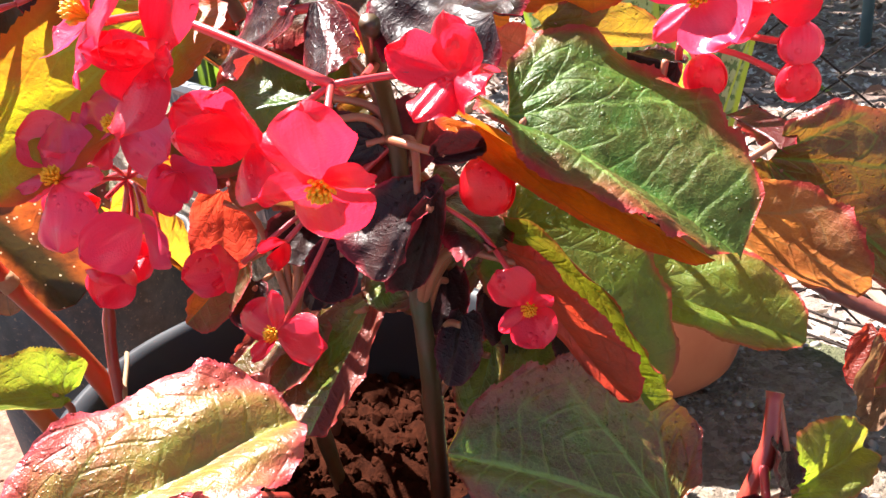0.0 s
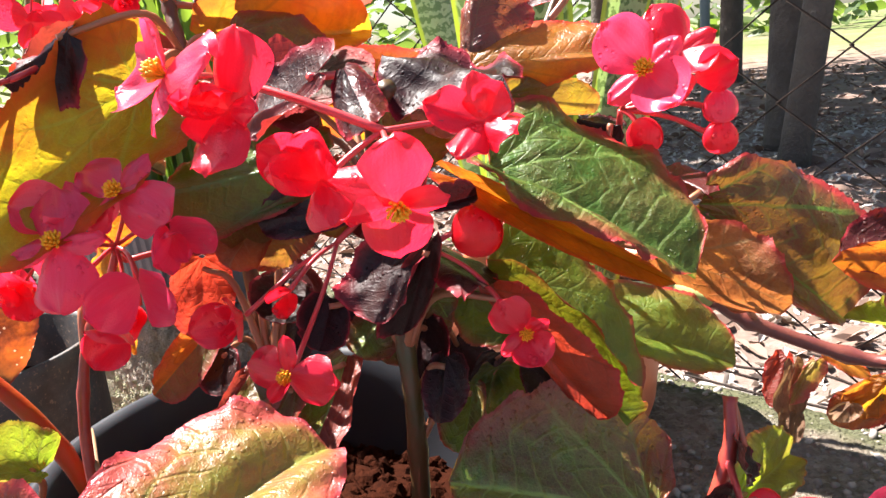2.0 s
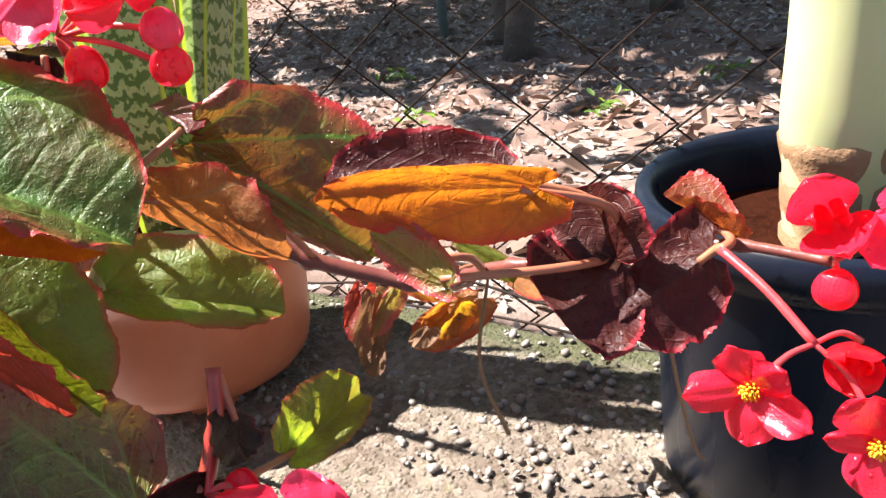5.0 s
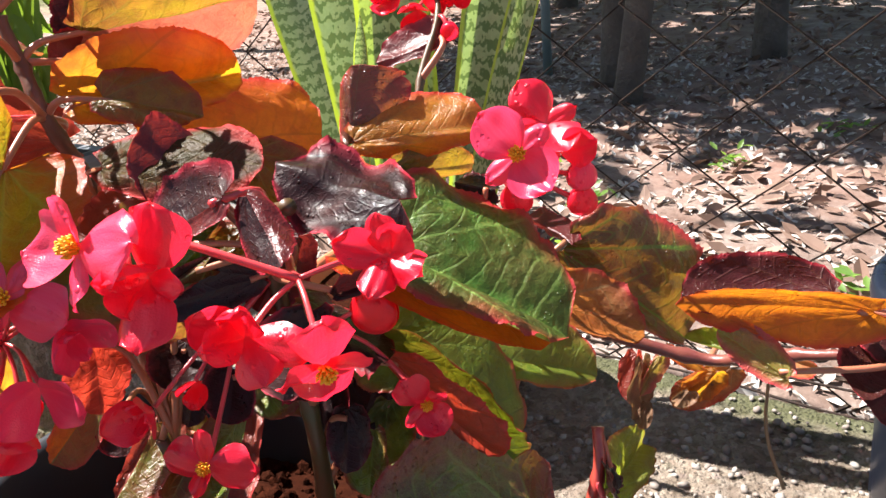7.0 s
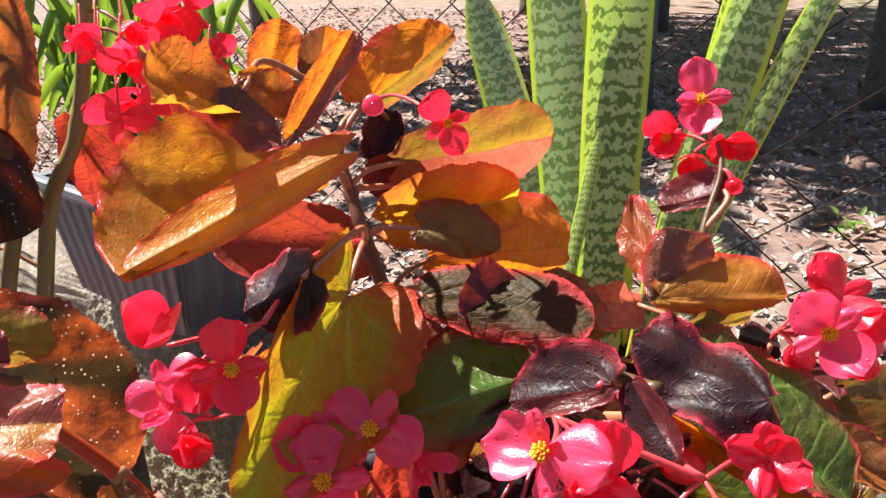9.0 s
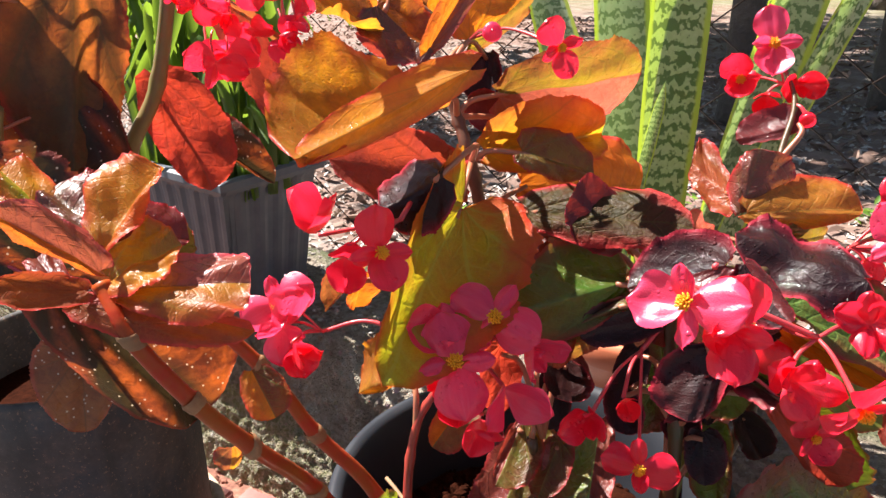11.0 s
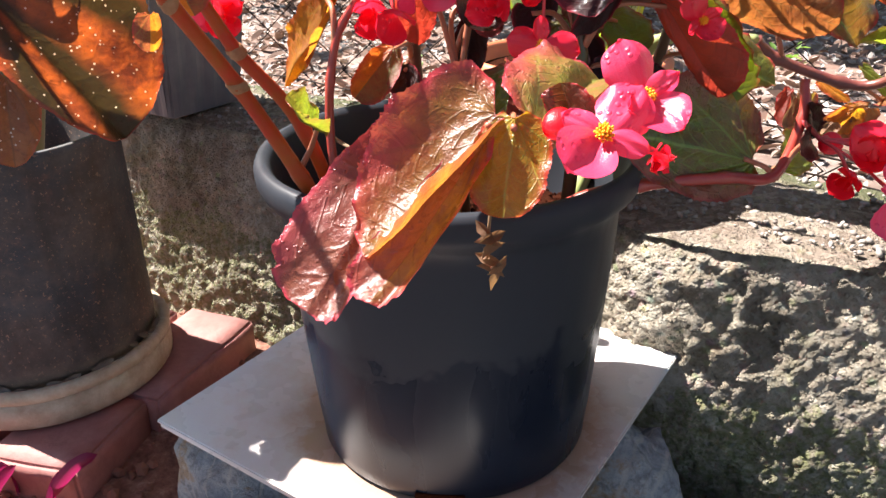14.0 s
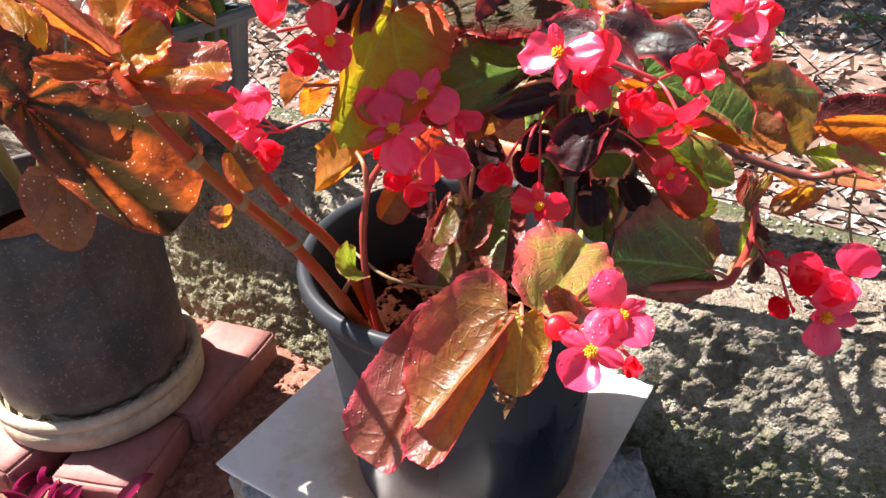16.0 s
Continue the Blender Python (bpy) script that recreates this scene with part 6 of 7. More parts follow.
leaf(main, "tan", (0.269, 0.23, 0.38), (0.24, 0.206, 0.357), (0.245, 0.216, 0.377), (0.269, 0.224, 0.361), wave=1.4)
leaf(main, "yellow", (0.262, 0.221, 0.381), (0.248, 0.208, 0.363), (0.248, 0.212, 0.378), (0.266, 0.225, 0.365), wave=1.4)
leaf(main, "dead", (0.249, 0.208, 0.371), (0.244, 0.199, 0.363), (0.241, 0.201, 0.368), (0.255, 0.207, 0.366), wave=1.4)
leaf(main, "dead", (0.227, 0.191, 0.366), (0.228, 0.181, 0.352), (0.222, 0.183, 0.359), (0.232, 0.188, 0.358), wave=1.4)
leaf(main, "lime", (0.259, 0.236, 0.41), (0.285, 0.246, 0.385), (0.274, 0.25, 0.401), (0.269, 0.234, 0.397), wave=1.4)
leaf(main, "gold", (0.235, 0.207, 0.402), (0.257, 0.21, 0.388), (0.25, 0.211, 0.396), (0.241, 0.204, 0.393), wave=1.4)
leaf(main, "tan", (0.063, -0.025, 0.524), (0.067, -0.051, 0.497), (0.046, -0.042, 0.516), (0.07, -0.032, 0.502), stalk=(0.05, -0.03, 0.43))
leaf(main, "darkred", (0.022, -0.053, 0.533), (0.045, -0.05, 0.501), (0.026, -0.062, 0.517), (0.03, -0.037, 0.519), stalk=(-0.01, 0, 0.47))
leaf(main, "darkred", (0.08, 0.0, 0.561), (0.054, -0.014, 0.586), (0.064, 0.002, 0.593), (0.063, -0.019, 0.56), stalk=(0.11, 0.005, 0.52))
leaf(main, "wetolive", (0.05, -0.001, 0.562), (0.067, 0.007, 0.546), (0.057, 0.011, 0.563), (0.053, -0.008, 0.551), stalk=(-0.02, 0.005, 0.54))
leaf(main, "olive", (0.009, 0.006, 0.599), (0.04, 0.039, 0.584), (0.014, 0.034, 0.609), (0.022, 0.011, 0.584), stalk=(-0.018, -0.012, 0.593))
leaf(main, "darkred", (0.043, -0.014, 0.483), (0.068, -0.005, 0.46), (0.051, 0.0, 0.483), (0.053, -0.018, 0.462), stalk=(0.05, -0.03, 0.43))
leaf(main, "wetolive", (0.102, 0.012, 0.465), (0.103, -0.015, 0.45), (0.091, -0.004, 0.463), (0.112, 0.007, 0.449), stalk=(0.12, 0, 0.4))
leaf(main, "darkred", (0.111, 0.023, 0.532), (0.107, -0.007, 0.505), (0.096, 0.0, 0.525), (0.118, 0.017, 0.51), stalk=(0.11, 0.005, 0.50))
leaf(main, "olive", (0.077, 0.02, 0.532), (0.077, -0.008, 0.505), (0.064, -0.002, 0.527), (0.082, 0.011, 0.506), stalk=(0.11, 0.005, 0.50))
leaf(main, "wetolive", (0.093, 0.031, 0.494), (0.12, 0.03, 0.456), (0.109, 0.045, 0.48), (0.1, 0.02, 0.468), stalk=(0.11, 0.005, 0.50))
leaf(main, "redbrown", (0.037, -0.004, 0.555), (0.023, -0.037, 0.533), (0.017, -0.023, 0.555), (0.04, -0.013, 0.534), stalk=(0.11, 0.005, 0.50))
leaf(main, "olive", (0.059, 0.049, 0.562), (0.088, 0.064, 0.524), (0.081, 0.076, 0.552), (0.065, 0.046, 0.533), stalk=(0.11, 0.005, 0.50))
leaf(main, "dark", (0.097, 0.055, 0.431), (0.118, 0.048, 0.409), (0.114, 0.067, 0.42), (0.103, 0.043, 0.414), stalk=(0.11, 0.005, 0.50))

# the large leaves
leaf(main, "biggreen", (0.163, 0.024, 0.531), (0.232, 0.062, 0.483), (0.176, 0.084, 0.543), (0.206, 0.012, 0.516), stalk=(0.16, 0.08, 0.52), wave=0.7)
leaf(main, "orange", (0.155, 0.016, 0.529), (0.228, 0.055, 0.484), (0.194, 0.015, 0.523), (0.186, 0.010, 0.513), wave=0.4)
leaf(main, "shadegreen", (0.158, 0.022, 0.484), (0.211, 0.043, 0.421), (0.177, 0.062, 0.487), (0.208, 0.028, 0.466), stalk=(0.122, 0, 0.45), wave=0.5)
leaf(main, "red", (0.166, 0.016, 0.482), (0.203, 0.039, 0.424), (0.210, 0.026, 0.464), (0.176, 0.030, 0.448), stalk=(0.122, 0, 0.45), wave=0.4)
leaf(main, "shadegreen", (0.160, 0.095, 0.439), (0.213, 0.143, 0.411), (0.174, 0.140, 0.448), (0.187, 0.108, 0.418), stalk=(0.14, 0.085, 0.42), wave=0.9)
leaf(main, "wetolive", (0.226, 0.032, 0.388), (0.166, -0.022, 0.411), (0.194, 0.038, 0.437), (0.203, 0.006, 0.366), stalk=(0.24, 0.04, 0.375), wave=0.6)
leaf(main, "foldgreen", (0.204, 0.122, 0.498), (0.258, 0.160, 0.438), (0.248, 0.173, 0.500), (0.226, 0.132, 0.463), stalk=(0.21, 0.176, 0.421), wave=1.2)
leaf(main, "tan", (0.188, 0.108, 0.480), (0.250, 0.118, 0.460), (0.230, 0.112, 0.494), (0.200, 0.132, 0.450), stalk=(0.15, 0.09, 0.47), wave=0.6)
leaf(main, "orange", (0.347, 0.134, 0.486), (0.265, 0.118, 0.481), (0.312, 0.122, 0.496), (0.322, 0.130, 0.465), stalk=(0.366, 0.176, 0.444), wave=0.5)
leaf(main, "maroon", (0.330, 0.148, 0.484), (0.267, 0.120, 0.482), (0.288, 0.146, 0.502), (0.305, 0.132, 0.476), stalk=(0.366, 0.176, 0.444), wave=0.8)
leaf(main, "palepink", (0.318, 0.120, 0.452), (0.284, 0.124, 0.468), (0.303, 0.128, 0.471), (0.300, 0.118, 0.452), stalk=(0.366, 0.176, 0.444), wave=0.7)
leaf(main, "maroon", (0.368, 0.163, 0.447), (0.353, 0.138, 0.434), (0.337, 0.158, 0.458), (0.378, 0.140, 0.424), stalk=(0.366, 0.176, 0.444), wave=0.8)
leaf(main, "maroon", (0.366, 0.163, 0.449), (0.353, 0.174, 0.473), (0.337, 0.165, 0.461), (0.380, 0.160, 0.468), wave=0.9)
leaf(main, "maroon", (0.398, 0.171, 0.450), (0.371, 0.150, 0.429), (0.385, 0.178, 0.463), (0.399, 0.156, 0.422), stalk=(0.403, 0.168, 0.454), wave=0.8)
leaf(main, "wetred", (0.403, 0.184, 0.454), (0.377, 0.193, 0.464), (0.392, 0.204, 0.469), (0.405, 0.174, 0.468), stalk=(0.403, 0.168, 0.454), wave=0.6)
leaf(main, "goldbrown", (0.133, 0.050, 0.573), (0.184, 0.086, 0.574), (0.149, 0.083, 0.590), (0.156, 0.067, 0.563), stalk=(0.14, 0.09, 0.56), wave=0.7)
leaf(main, "wetbrown", (0.128, 0.052, 0.572), (0.130, 0.063, 0.607), (0.117, 0.060, 0.591), (0.147, 0.078, 0.592), stalk=(0.14, 0.09, 0.56), wave=0.8)
leaf(main, "wetred", (0.098, 0.128, 0.556), (0.064, 0.142, 0.571), (0.066, 0.166, 0.583), (0.090, 0.114, 0.551), stalk=(0.14, 0.09, 0.56), wave=0.8)
leaf(main, "darkwet", (0.203, -0.013, 0.573), (0.145, -0.014, 0.584), (0.164, 0.013, 0.585), (0.186, -0.032, 0.561), wave=1.6)
leaf(main, "darkwet", (0.152, -0.050, 0.580), (0.111, -0.061, 0.562), (0.126, -0.042, 0.589), (0.135, -0.061, 0.564), stalk=(0.13, -0.01, 0.555), stalk_mat=STALK, wave=0.9, other="darkred")
leaf(main, "darkwet", (0.160, -0.044, 0.580), (0.185, -0.056, 0.562), (0.168, -0.061, 0.569), (0.178, -0.048, 0.578), curl=-0.9, other="darkred")
leaf(main, "quilted", (0.028, -0.015, 0.571), (0.119, 0.003, 0.574), (0.066, 0.014, 0.586), (0.086, -0.016, 0.560), stalk=(-0.02, 0.005, 0.54), wave=0.7)
leaf(main, "greenorange", (0.003, -0.052, 0.576), (0.028, -0.150, 0.519), (0.011, -0.080, 0.606), (0.060, -0.062, 0.553), stalk=(-0.018, -0.012, 0.593), wave=0.8)
leaf(main, "goldbrown", (-0.010, -0.056, 0.637), (-0.005, -0.162, 0.629), (-0.052, -0.105, 0.672), (0.000, -0.096, 0.637), stalk=(-0.03, -0.01, 0.62), wave=0.7)
leaf(main, "gold", (0.014, -0.058, 0.657), (-0.006, -0.161, 0.630), (-0.008, -0.092, 0.656), (0.006, -0.098, 0.634), wave=0.6)
leaf(main, "gold", (-0.020, 0.008, 0.595), (0.019, 0.088, 0.597), (0.010, 0.032, 0.630), (0.020, 0.036, 0.584), stalk=(-0.02, 0.0, 0.59), wave=0.9)
leaf(main, "orange", (-0.010, 0.034, 0.568), (0.031, 0.134, 0.550), (-0.004, 0.118, 0.588), (0.012, 0.096, 0.530), stalk=(-0.02, 0.005, 0.54), wave=0.9)
leaf(main, "olive", (-0.018, 0.022, 0.630), (0.044, 0.087, 0.640), (0.026, 0.046, 0.664), (0.002, 0.068, 0.606), other="pink", stalk=(-0.03, -0.01, 0.62), wave=0.9)
leaf(main, "redbrown", (-0.045, 0.008, 0.573), (-0.079, -0.073, 0.600), (-0.058, -0.027, 0.614), (-0.040, -0.045, 0.570), stalk=(-0.018, -0.012, 0.593), wave=0.8)
leaf(main, "darkwet", (0.014, -0.081, 0.606), (-0.010, -0.104, 0.588), (-0.017, -0.083, 0.611), (0.013, -0.093, 0.583), stalk=(-0.018, -0.012, 0.593), curl=-0.5)
leaf(main, "green", (0.088, -0.014, 0.541), (0.053, -0.073, 0.535), (0.050, -0.010, 0.557), (0.072, -0.050, 0.514), stalk=(0.11, 0.005, 0.52), wave=0.8)
leaf(main, "brown", (0.094, -0.021, 0.532), (0.060, -0.052, 0.511), (0.065, -0.016, 0.532), (0.070, -0.022, 0.491), other="olive", stalk=(0.11, 0.005, 0.52), wave=0.6)
leaf(main, "black", (0.108, -0.003, 0.521), (0.075, -0.038, 0.516), (0.089, -0.018, 0.534), (0.095, -0.027, 0.509), stalk=(0.11, 0.005, 0.52))
leaf(main, "wetolive", (0.074, 0.000, 0.436), (0.092, -0.050, 0.392), (0.055, -0.040, 0.412), (0.096, -0.022, 0.414), other="redbrown", stalk=(0.05, -0.03, 0.38), wave=0.8, label="wet olive leaf with pale veins low in the pot")
leaf(main, "brown", (0.058, -0.023, 0.426), (0.061, -0.052, 0.403), (0.048, -0.040, 0.416), (0.072, -0.032, 0.415), other="olive", stalk=(0.05, -0.03, 0.38), wave=0.8)
leaf(main, "redbrown", (0.034, -0.030, 0.433), (0.038, -0.065, 0.409), (0.031, -0.048, 0.425), (0.056, -0.041, 0.418), other="olive", stalk=(0.05, -0.03, 0.38), wave=0.8)
leaf(main, "dark", (0.008, -0.033, 0.437), (0.020, -0.046, 0.418), (0.004, -0.048, 0.427), (0.023, -0.034, 0.427), stalk=(-0.01, 0.0, 0.41))
leaf(main, "orange", (0.000, -0.035, 0.448), (-0.008, -0.069, 0.420), (-0.012, -0.055, 0.441), (0.009, -0.053, 0.423), other="brown", stalk=(-0.01, 0.0, 0.43), wave=0.8)
leaf(main, "black", (0.134, 0.013, 0.445), (0.144, -0.004, 0.422), (0.128, 0.002, 0.434), (0.151, 0.010, 0.437), stalk=(0.122, 0, 0.42))
leaf(main, "green", (0.142, 0.021, 0.430), (0.150, 0.002, 0.406), (0.131, 0.007, 0.416), (0.154, 0.015, 0.419), other="wetolive", stalk=(0.122, 0, 0.40), wave=0.8)
leaf(main, "dark", (0.114, 0.021, 0.457), (0.125, 0.006, 0.434), (0.108, 0.010, 0.446), (0.131, 0.019, 0.448), stalk=(0.122, 0, 0.44))
leaf(main, "black", (0.042, 0.001, 0.466), (0.049, -0.021, 0.430), (0.035, -0.015, 0.449), (0.056, -0.004, 0.447), stalk=(0.045, -0.035, 0.43))
leaf(main, "black", (0.087, 0.017, 0.485), (0.090, -0.001, 0.455), (0.078, 0.004, 0.471), (0.098, 0.013, 0.469), stalk=(0.122, 0, 0.45))
leaf(main, "redbrown", (0.030, -0.008, 0.418), (0.030, -0.056, 0.360), (0.007, -0.045, 0.384), (0.054, -0.030, 0.386), other="olive", stalk=(0.05, -0.02, 0.38), wave=0.8)
leaf(main, "pinkgreen", (0.161, -0.174, 0.456), (0.136, -0.235, 0.410), (0.123, -0.192, 0.467), (0.157, -0.222, 0.438), stalk=(0.155, -0.15, 0.435), sag=0.05, wave=0.7)
leaf(main, "rosebrown", (0.160, -0.180, 0.448), (0.147, -0.246, 0.397), (0.134, -0.229, 0.414), (0.163, -0.226, 0.415), wave=0.9, other="pinkgreen")
leaf(main, "rosebrown", (0.128, -0.180, 0.452), (0.117, -0.253, 0.388), (0.096, -0.232, 0.421), (0.137, -0.234, 0.402), wave=0.8)
leaf(main, "olivegold", (0.171, -0.173, 0.457), (0.181, -0.199, 0.424), (0.158, -0.190, 0.440), (0.188, -0.172, 0.440), stalk=(0.155, -0.15, 0.435), wave=0.6)
leaf(main, "palepink", (0.174, -0.158, 0.452), (0.168, -0.078, 0.453), (0.142, -0.116, 0.473), (0.200, -0.118, 0.452), stalk=(0.155, -0.15, 0.435), sag=0.05)
leaf(main, "wetbrown", (0.192, -0.149, 0.447), (0.180, -0.150, 0.469), (0.177, -0.158, 0.459), (0.201, -0.155, 0.463), stalk=(0.155, -0.15, 0.435))
leaf(main, "palepink", (0.190, -0.142, 0.453), (0.207, -0.116, 0.463), (0.199, -0.124, 0.469), (0.197, -0.132, 0.449), stalk=(0.155, -0.15, 0.435), wave=0.5)

# rosette at the end of the two long stems
leaf(main, "gold", (-0.047, -0.231, 0.601), (-0.048, -0.199, 0.628), (-0.067, -0.217, 0.629), (-0.035, -0.221, 0.614), other="orange", wave=1.3)
leaf(main, "wetbrown", (-0.053, -0.230, 0.604), (-0.084, -0.235, 0.621), (-0.068, -0.244, 0.612), (-0.075, -0.212, 0.620), wave=1.3)
leaf(main, "olivegold", (-0.040, -0.236, 0.591), (-0.027, -0.209, 0.600), (-0.049, -0.215, 0.605), (-0.019, -0.231, 0.589), other="gold", wave=1.6)
leaf(main, "rosebrown", (-0.032, -0.236, 0.586), (0.003, -0.198, 0.586), (-0.019, -0.197, 0.594), (0.004, -0.220, 0.576), other="goldbrown", wave=1.5)
leaf(main, "red", (-0.037, -0.250, 0.585), (0.005, -0.200, 0.565), (-0.024, -0.221, 0.579), (-0.012, -0.234, 0.567), other="wetred", wave=1.2)
leaf(main, "orange", (-0.034, -0.243, 0.598), (-0.027, -0.279, 0.634), (-0.029, -0.265, 0.614), (-0.038, -0.252, 0.624), other="rosebrown", wave=1.3)
leaf(main, "greenorange", (-0.069, -0.239, 0.604), (-0.097, -0.247, 0.631), (-0.083, -0.251, 0.617), (-0.095, -0.231, 0.628), other="gold", wave=1.3)
leaf(main, "wetred", (-0.038, -0.248, 0.590), (-0.040, -0.283, 0.603), (-0.043, -0.261, 0.602), (-0.032, -0.269, 0.592), wave=1.3)
leaf(main, "darkred", (-0.054, -0.228, 0.601), (-0.045, -0.194, 0.594), (-0.061, -0.200, 0.610), (-0.043, -0.212, 0.594), wave=1.3)
leaf(main, "gold", (-0.115, -0.234, 0.589), (-0.137, -0.213, 0.611), (-0.131, -0.23, 0.607), (-0.133, -0.216, 0.597), other="", wave=1.2)
leaf(main, "yellow", (-0.111, -0.243, 0.6), (-0.139, -0.24, 0.619), (-0.127, -0.248, 0.608), (-0.132, -0.229, 0.61), other="", wave=1.2)
leaf(main, "olive", (-0.114, -0.193, 0.576), (-0.11, -0.152, 0.562), (-0.125, -0.161, 0.583), (-0.107, -0.172, 0.559), other="", wave=1.2)
leaf(main, "redbrown", (-0.061, -0.246, 0.577), (-0.094, -0.242, 0.588), (-0.085, -0.251, 0.587), (-0.09, -0.234, 0.586), other="", wave=1.2)

# pale scars and knots on the two long stems
for at, d, r_ in (((-0.010, -0.164, 0.448), (0.0, -0.5, 0.85), 0.0047), ((-0.010, -0.200, 0.498), (0.0, -0.55, 0.83), 0.0045), ((-0.012, -0.224, 0.534), (-0.05, -0.5, 0.85), 0.0043), ((-0.022, -0.241, 0.57), (-0.3, -0.3, 0.85), 0.0041), ((-0.034, -0.141, 0.461), (-0.4, -0.4, 0.8), 0.0045), ((-0.052, -0.159, 0.507), (-0.4, -0.4, 0.8), 0.0043), ((-0.082, -0.19, 0.56), (-0.5, -0.45, 0.7), 0.0039)):
    m = Matrix.Translation(at) @ Vector(d).to_track_quat("Z", "Y").to_matrix().to_4x4()
    sv, sf = [], []
    for i, (rr, z) in enumerate(((1.04, -0.0036), (1.16, -0.0022), (1.10, 0.0), (1.22, 0.0016), (1.03, 0.0036))):
        for j in range(18):
            a = 2 * math.pi * j / 18
            w = 1 + 0.09 * noise.noise(Vector((math.cos(a) * 1.6, math.sin(a) * 1.6, at[2] * 90 + i)))
            sv.append(m @ Vector((r_ * rr * w * math.cos(a), r_ * rr * w * math.sin(a), z + 0.0018 * math.sin(a + at[2] * 50))))
    for i in range(4):
        for j in range(18):
            k, l = i * 18 + j, i * 18 + (j + 1) % 18
            sf.append((k, l, l + 18, k + 18))
    tagged(mesh_object("stem_scar", sv, sf, SCAR, main), "pale tan scar ring on the stem")
leaf(main, "brown", (-0.052, -0.165, 0.507), (-0.036, -0.165, 0.484), (-0.036, -0.154, 0.498), (-0.049, -0.174, 0.490), other="gold", wave=1.4, label="small curled brown leaf on the stem")
leaf(main, "gold", (-0.026, -0.200, 0.490), (-0.036, -0.197, 0.470), (-0.030, -0.192, 0.480), (-0.038, -0.204, 0.482), other="brown", wave=1.2)

# ---- flowers ----
TO_CAM = Vector((0.28, -0.36, 0.62))


def face(at, up=0.0, turn=0.0):
    d = (TO_CAM - Vector(at)).normalized()
    d = Matrix.Rotation(radians(turn), 3, "Z") @ d
    return (d + Vector((0, 0, up))).normalized()


def bloom(at, size, kind, roll=0, up=-0.2, turn=0, hub=None, open_=0.9, petals=4, stamens=True):
    return flower(main, at, face(at, up, turn), size, kind, roll, hub, open_, petals, stamens)


def spray(at, size, kind, facing, axis, hub, open_=0.9, petals=4, stamens=True):
    """A flower given by where it faces and by the line of its two wide petals."""
    d = Vector(facing).normalized()
    q = d.to_track_quat("Z", "Y").to_matrix()
    a = Vector(axis)
    return flower(main, at, facing, size, kind, math.degrees(math.atan2(a.dot(q.col[1]), a.dot(q.col[0]))), hub, open_, petals, stamens)


H12 = (0.030, -0.085, 0.512)
bloom((0.020, -0.078, 0.478), 0.0230, "red", 95, -0.5, -10, H12, 0.55, 4, False)
bloom((0.052, -0.098, 0.482), 0.0213, "red", 60, -0.6, 0, H12, 0.5, 2, False)
H5 = (0.147, -0.084, 0.582)
H3 = (0.197, -0.061, 0.562)
bloom((0.062, -0.072, 0.517), 0.024, "pink", 20, -0.5, 30, H12, 0.6, 4, False)
bloom((0.028, -0.098, 0.505), 0.023, "red", 140, -0.4, -30, H12, 0.55, 4, False)
tube("flower_stalk", [(0.13, -0.01, 0.555), (0.165, -0.035, 0.556), (0.185, -0.052, 0.558), H3], 0.0018, 0.0016, STALK, main, 8, 6)
tube("flower_stalk", [H3, (0.172, -0.075, 0.574), H5], 0.0015, 0.0013, STALK, main, 8, 6)
H4 = (0.150, -0.004, 0.505)
H0 = (0.104, -0.017, 0.505)
tube("flower_stalk", [(0.11, 0.005, 0.52), H0], 0.0018, 0.0015, STALK, main, 8, 6)
tube("flower_stalk", [(0.122, 0.0, 0.49), H4], 0.0018, 0.0015, STALK, main, 8, 6)
H6 = (0.180, 0.095, 0.548)
tube("flower_stalk", [(0.16, 0.08, 0.52), (0.172, 0.10, 0.53), H6], 0.002, 0.0015, STALK, main, 8, 6)
H7 = (0.116, 0.150, 0.630)
bud(main, (0.138, 0.130, 0.612), face((0.14, 0.12, 0.61), -0.4), 0.010, (0.128, 0.135, 0.62), "red")
H8 = (-0.035, 0.012, 0.664)
bud(main, (0.003, -0.020, 0.672), face((0.0, 0.0, 0.68), 0.4), 0.011, H8, "pink")
H9 = (0.006, -0.105, 0.588)
tube("flower_stalk", [(-0.018, -0.012, 0.593), (-0.01, -0.06, 0.60), H9], 0.0018, 0.0014, STALK, main, 8, 6)
H10 = (-0.085, -0.085, 0.486)
bloom((-0.115, -0.096, 0.502), 0.026, "pink", 20, 0.0, -10, H10)
bloom((-0.108, -0.098, 0.488), 0.028, "pink", 80, -0.3, 0, H10, 0.7, 4, False)
bloom((-0.102, -0.094, 0.474), 0.025, "red", 100, -0.7, 10, H10, 0.55, 4, False)
bloom((-0.092, -0.104, 0.482), 0.021, "red", 30, -0.5, 30, H10, 0.5, 2, False)
tube("flower_stalk", [(-0.03, -0.06, 0.49), (-0.06, -0.07, 0.495), H10], 0.0016, 0.0013, STALK, main, 8, 6)
tube("flower_stalk", [(-0.01, 0.0, 0.47), (-0.02, -0.03, 0.49), (-0.03, -0.06, 0.49)], 0.002, 0.0016, STALK, main, 8, 6)
HA_ = (0.20, -0.163, 0.454)
HB_ = (0.262, 0.040, 0.405)
bloom((0.310, 0.012, 0.388), 0.029, "pink", 90, -0.1, 25, HB_)
bloom((0.314, 0.038, 0.410), 0.030, "pink", 60, 0.2, 20, HB_, 0.6, 2, False)
bloom((0.302, 0.028, 0.404), 0.026, "red", 150, 0.1, 5, HB_, 0.7, 2, False)
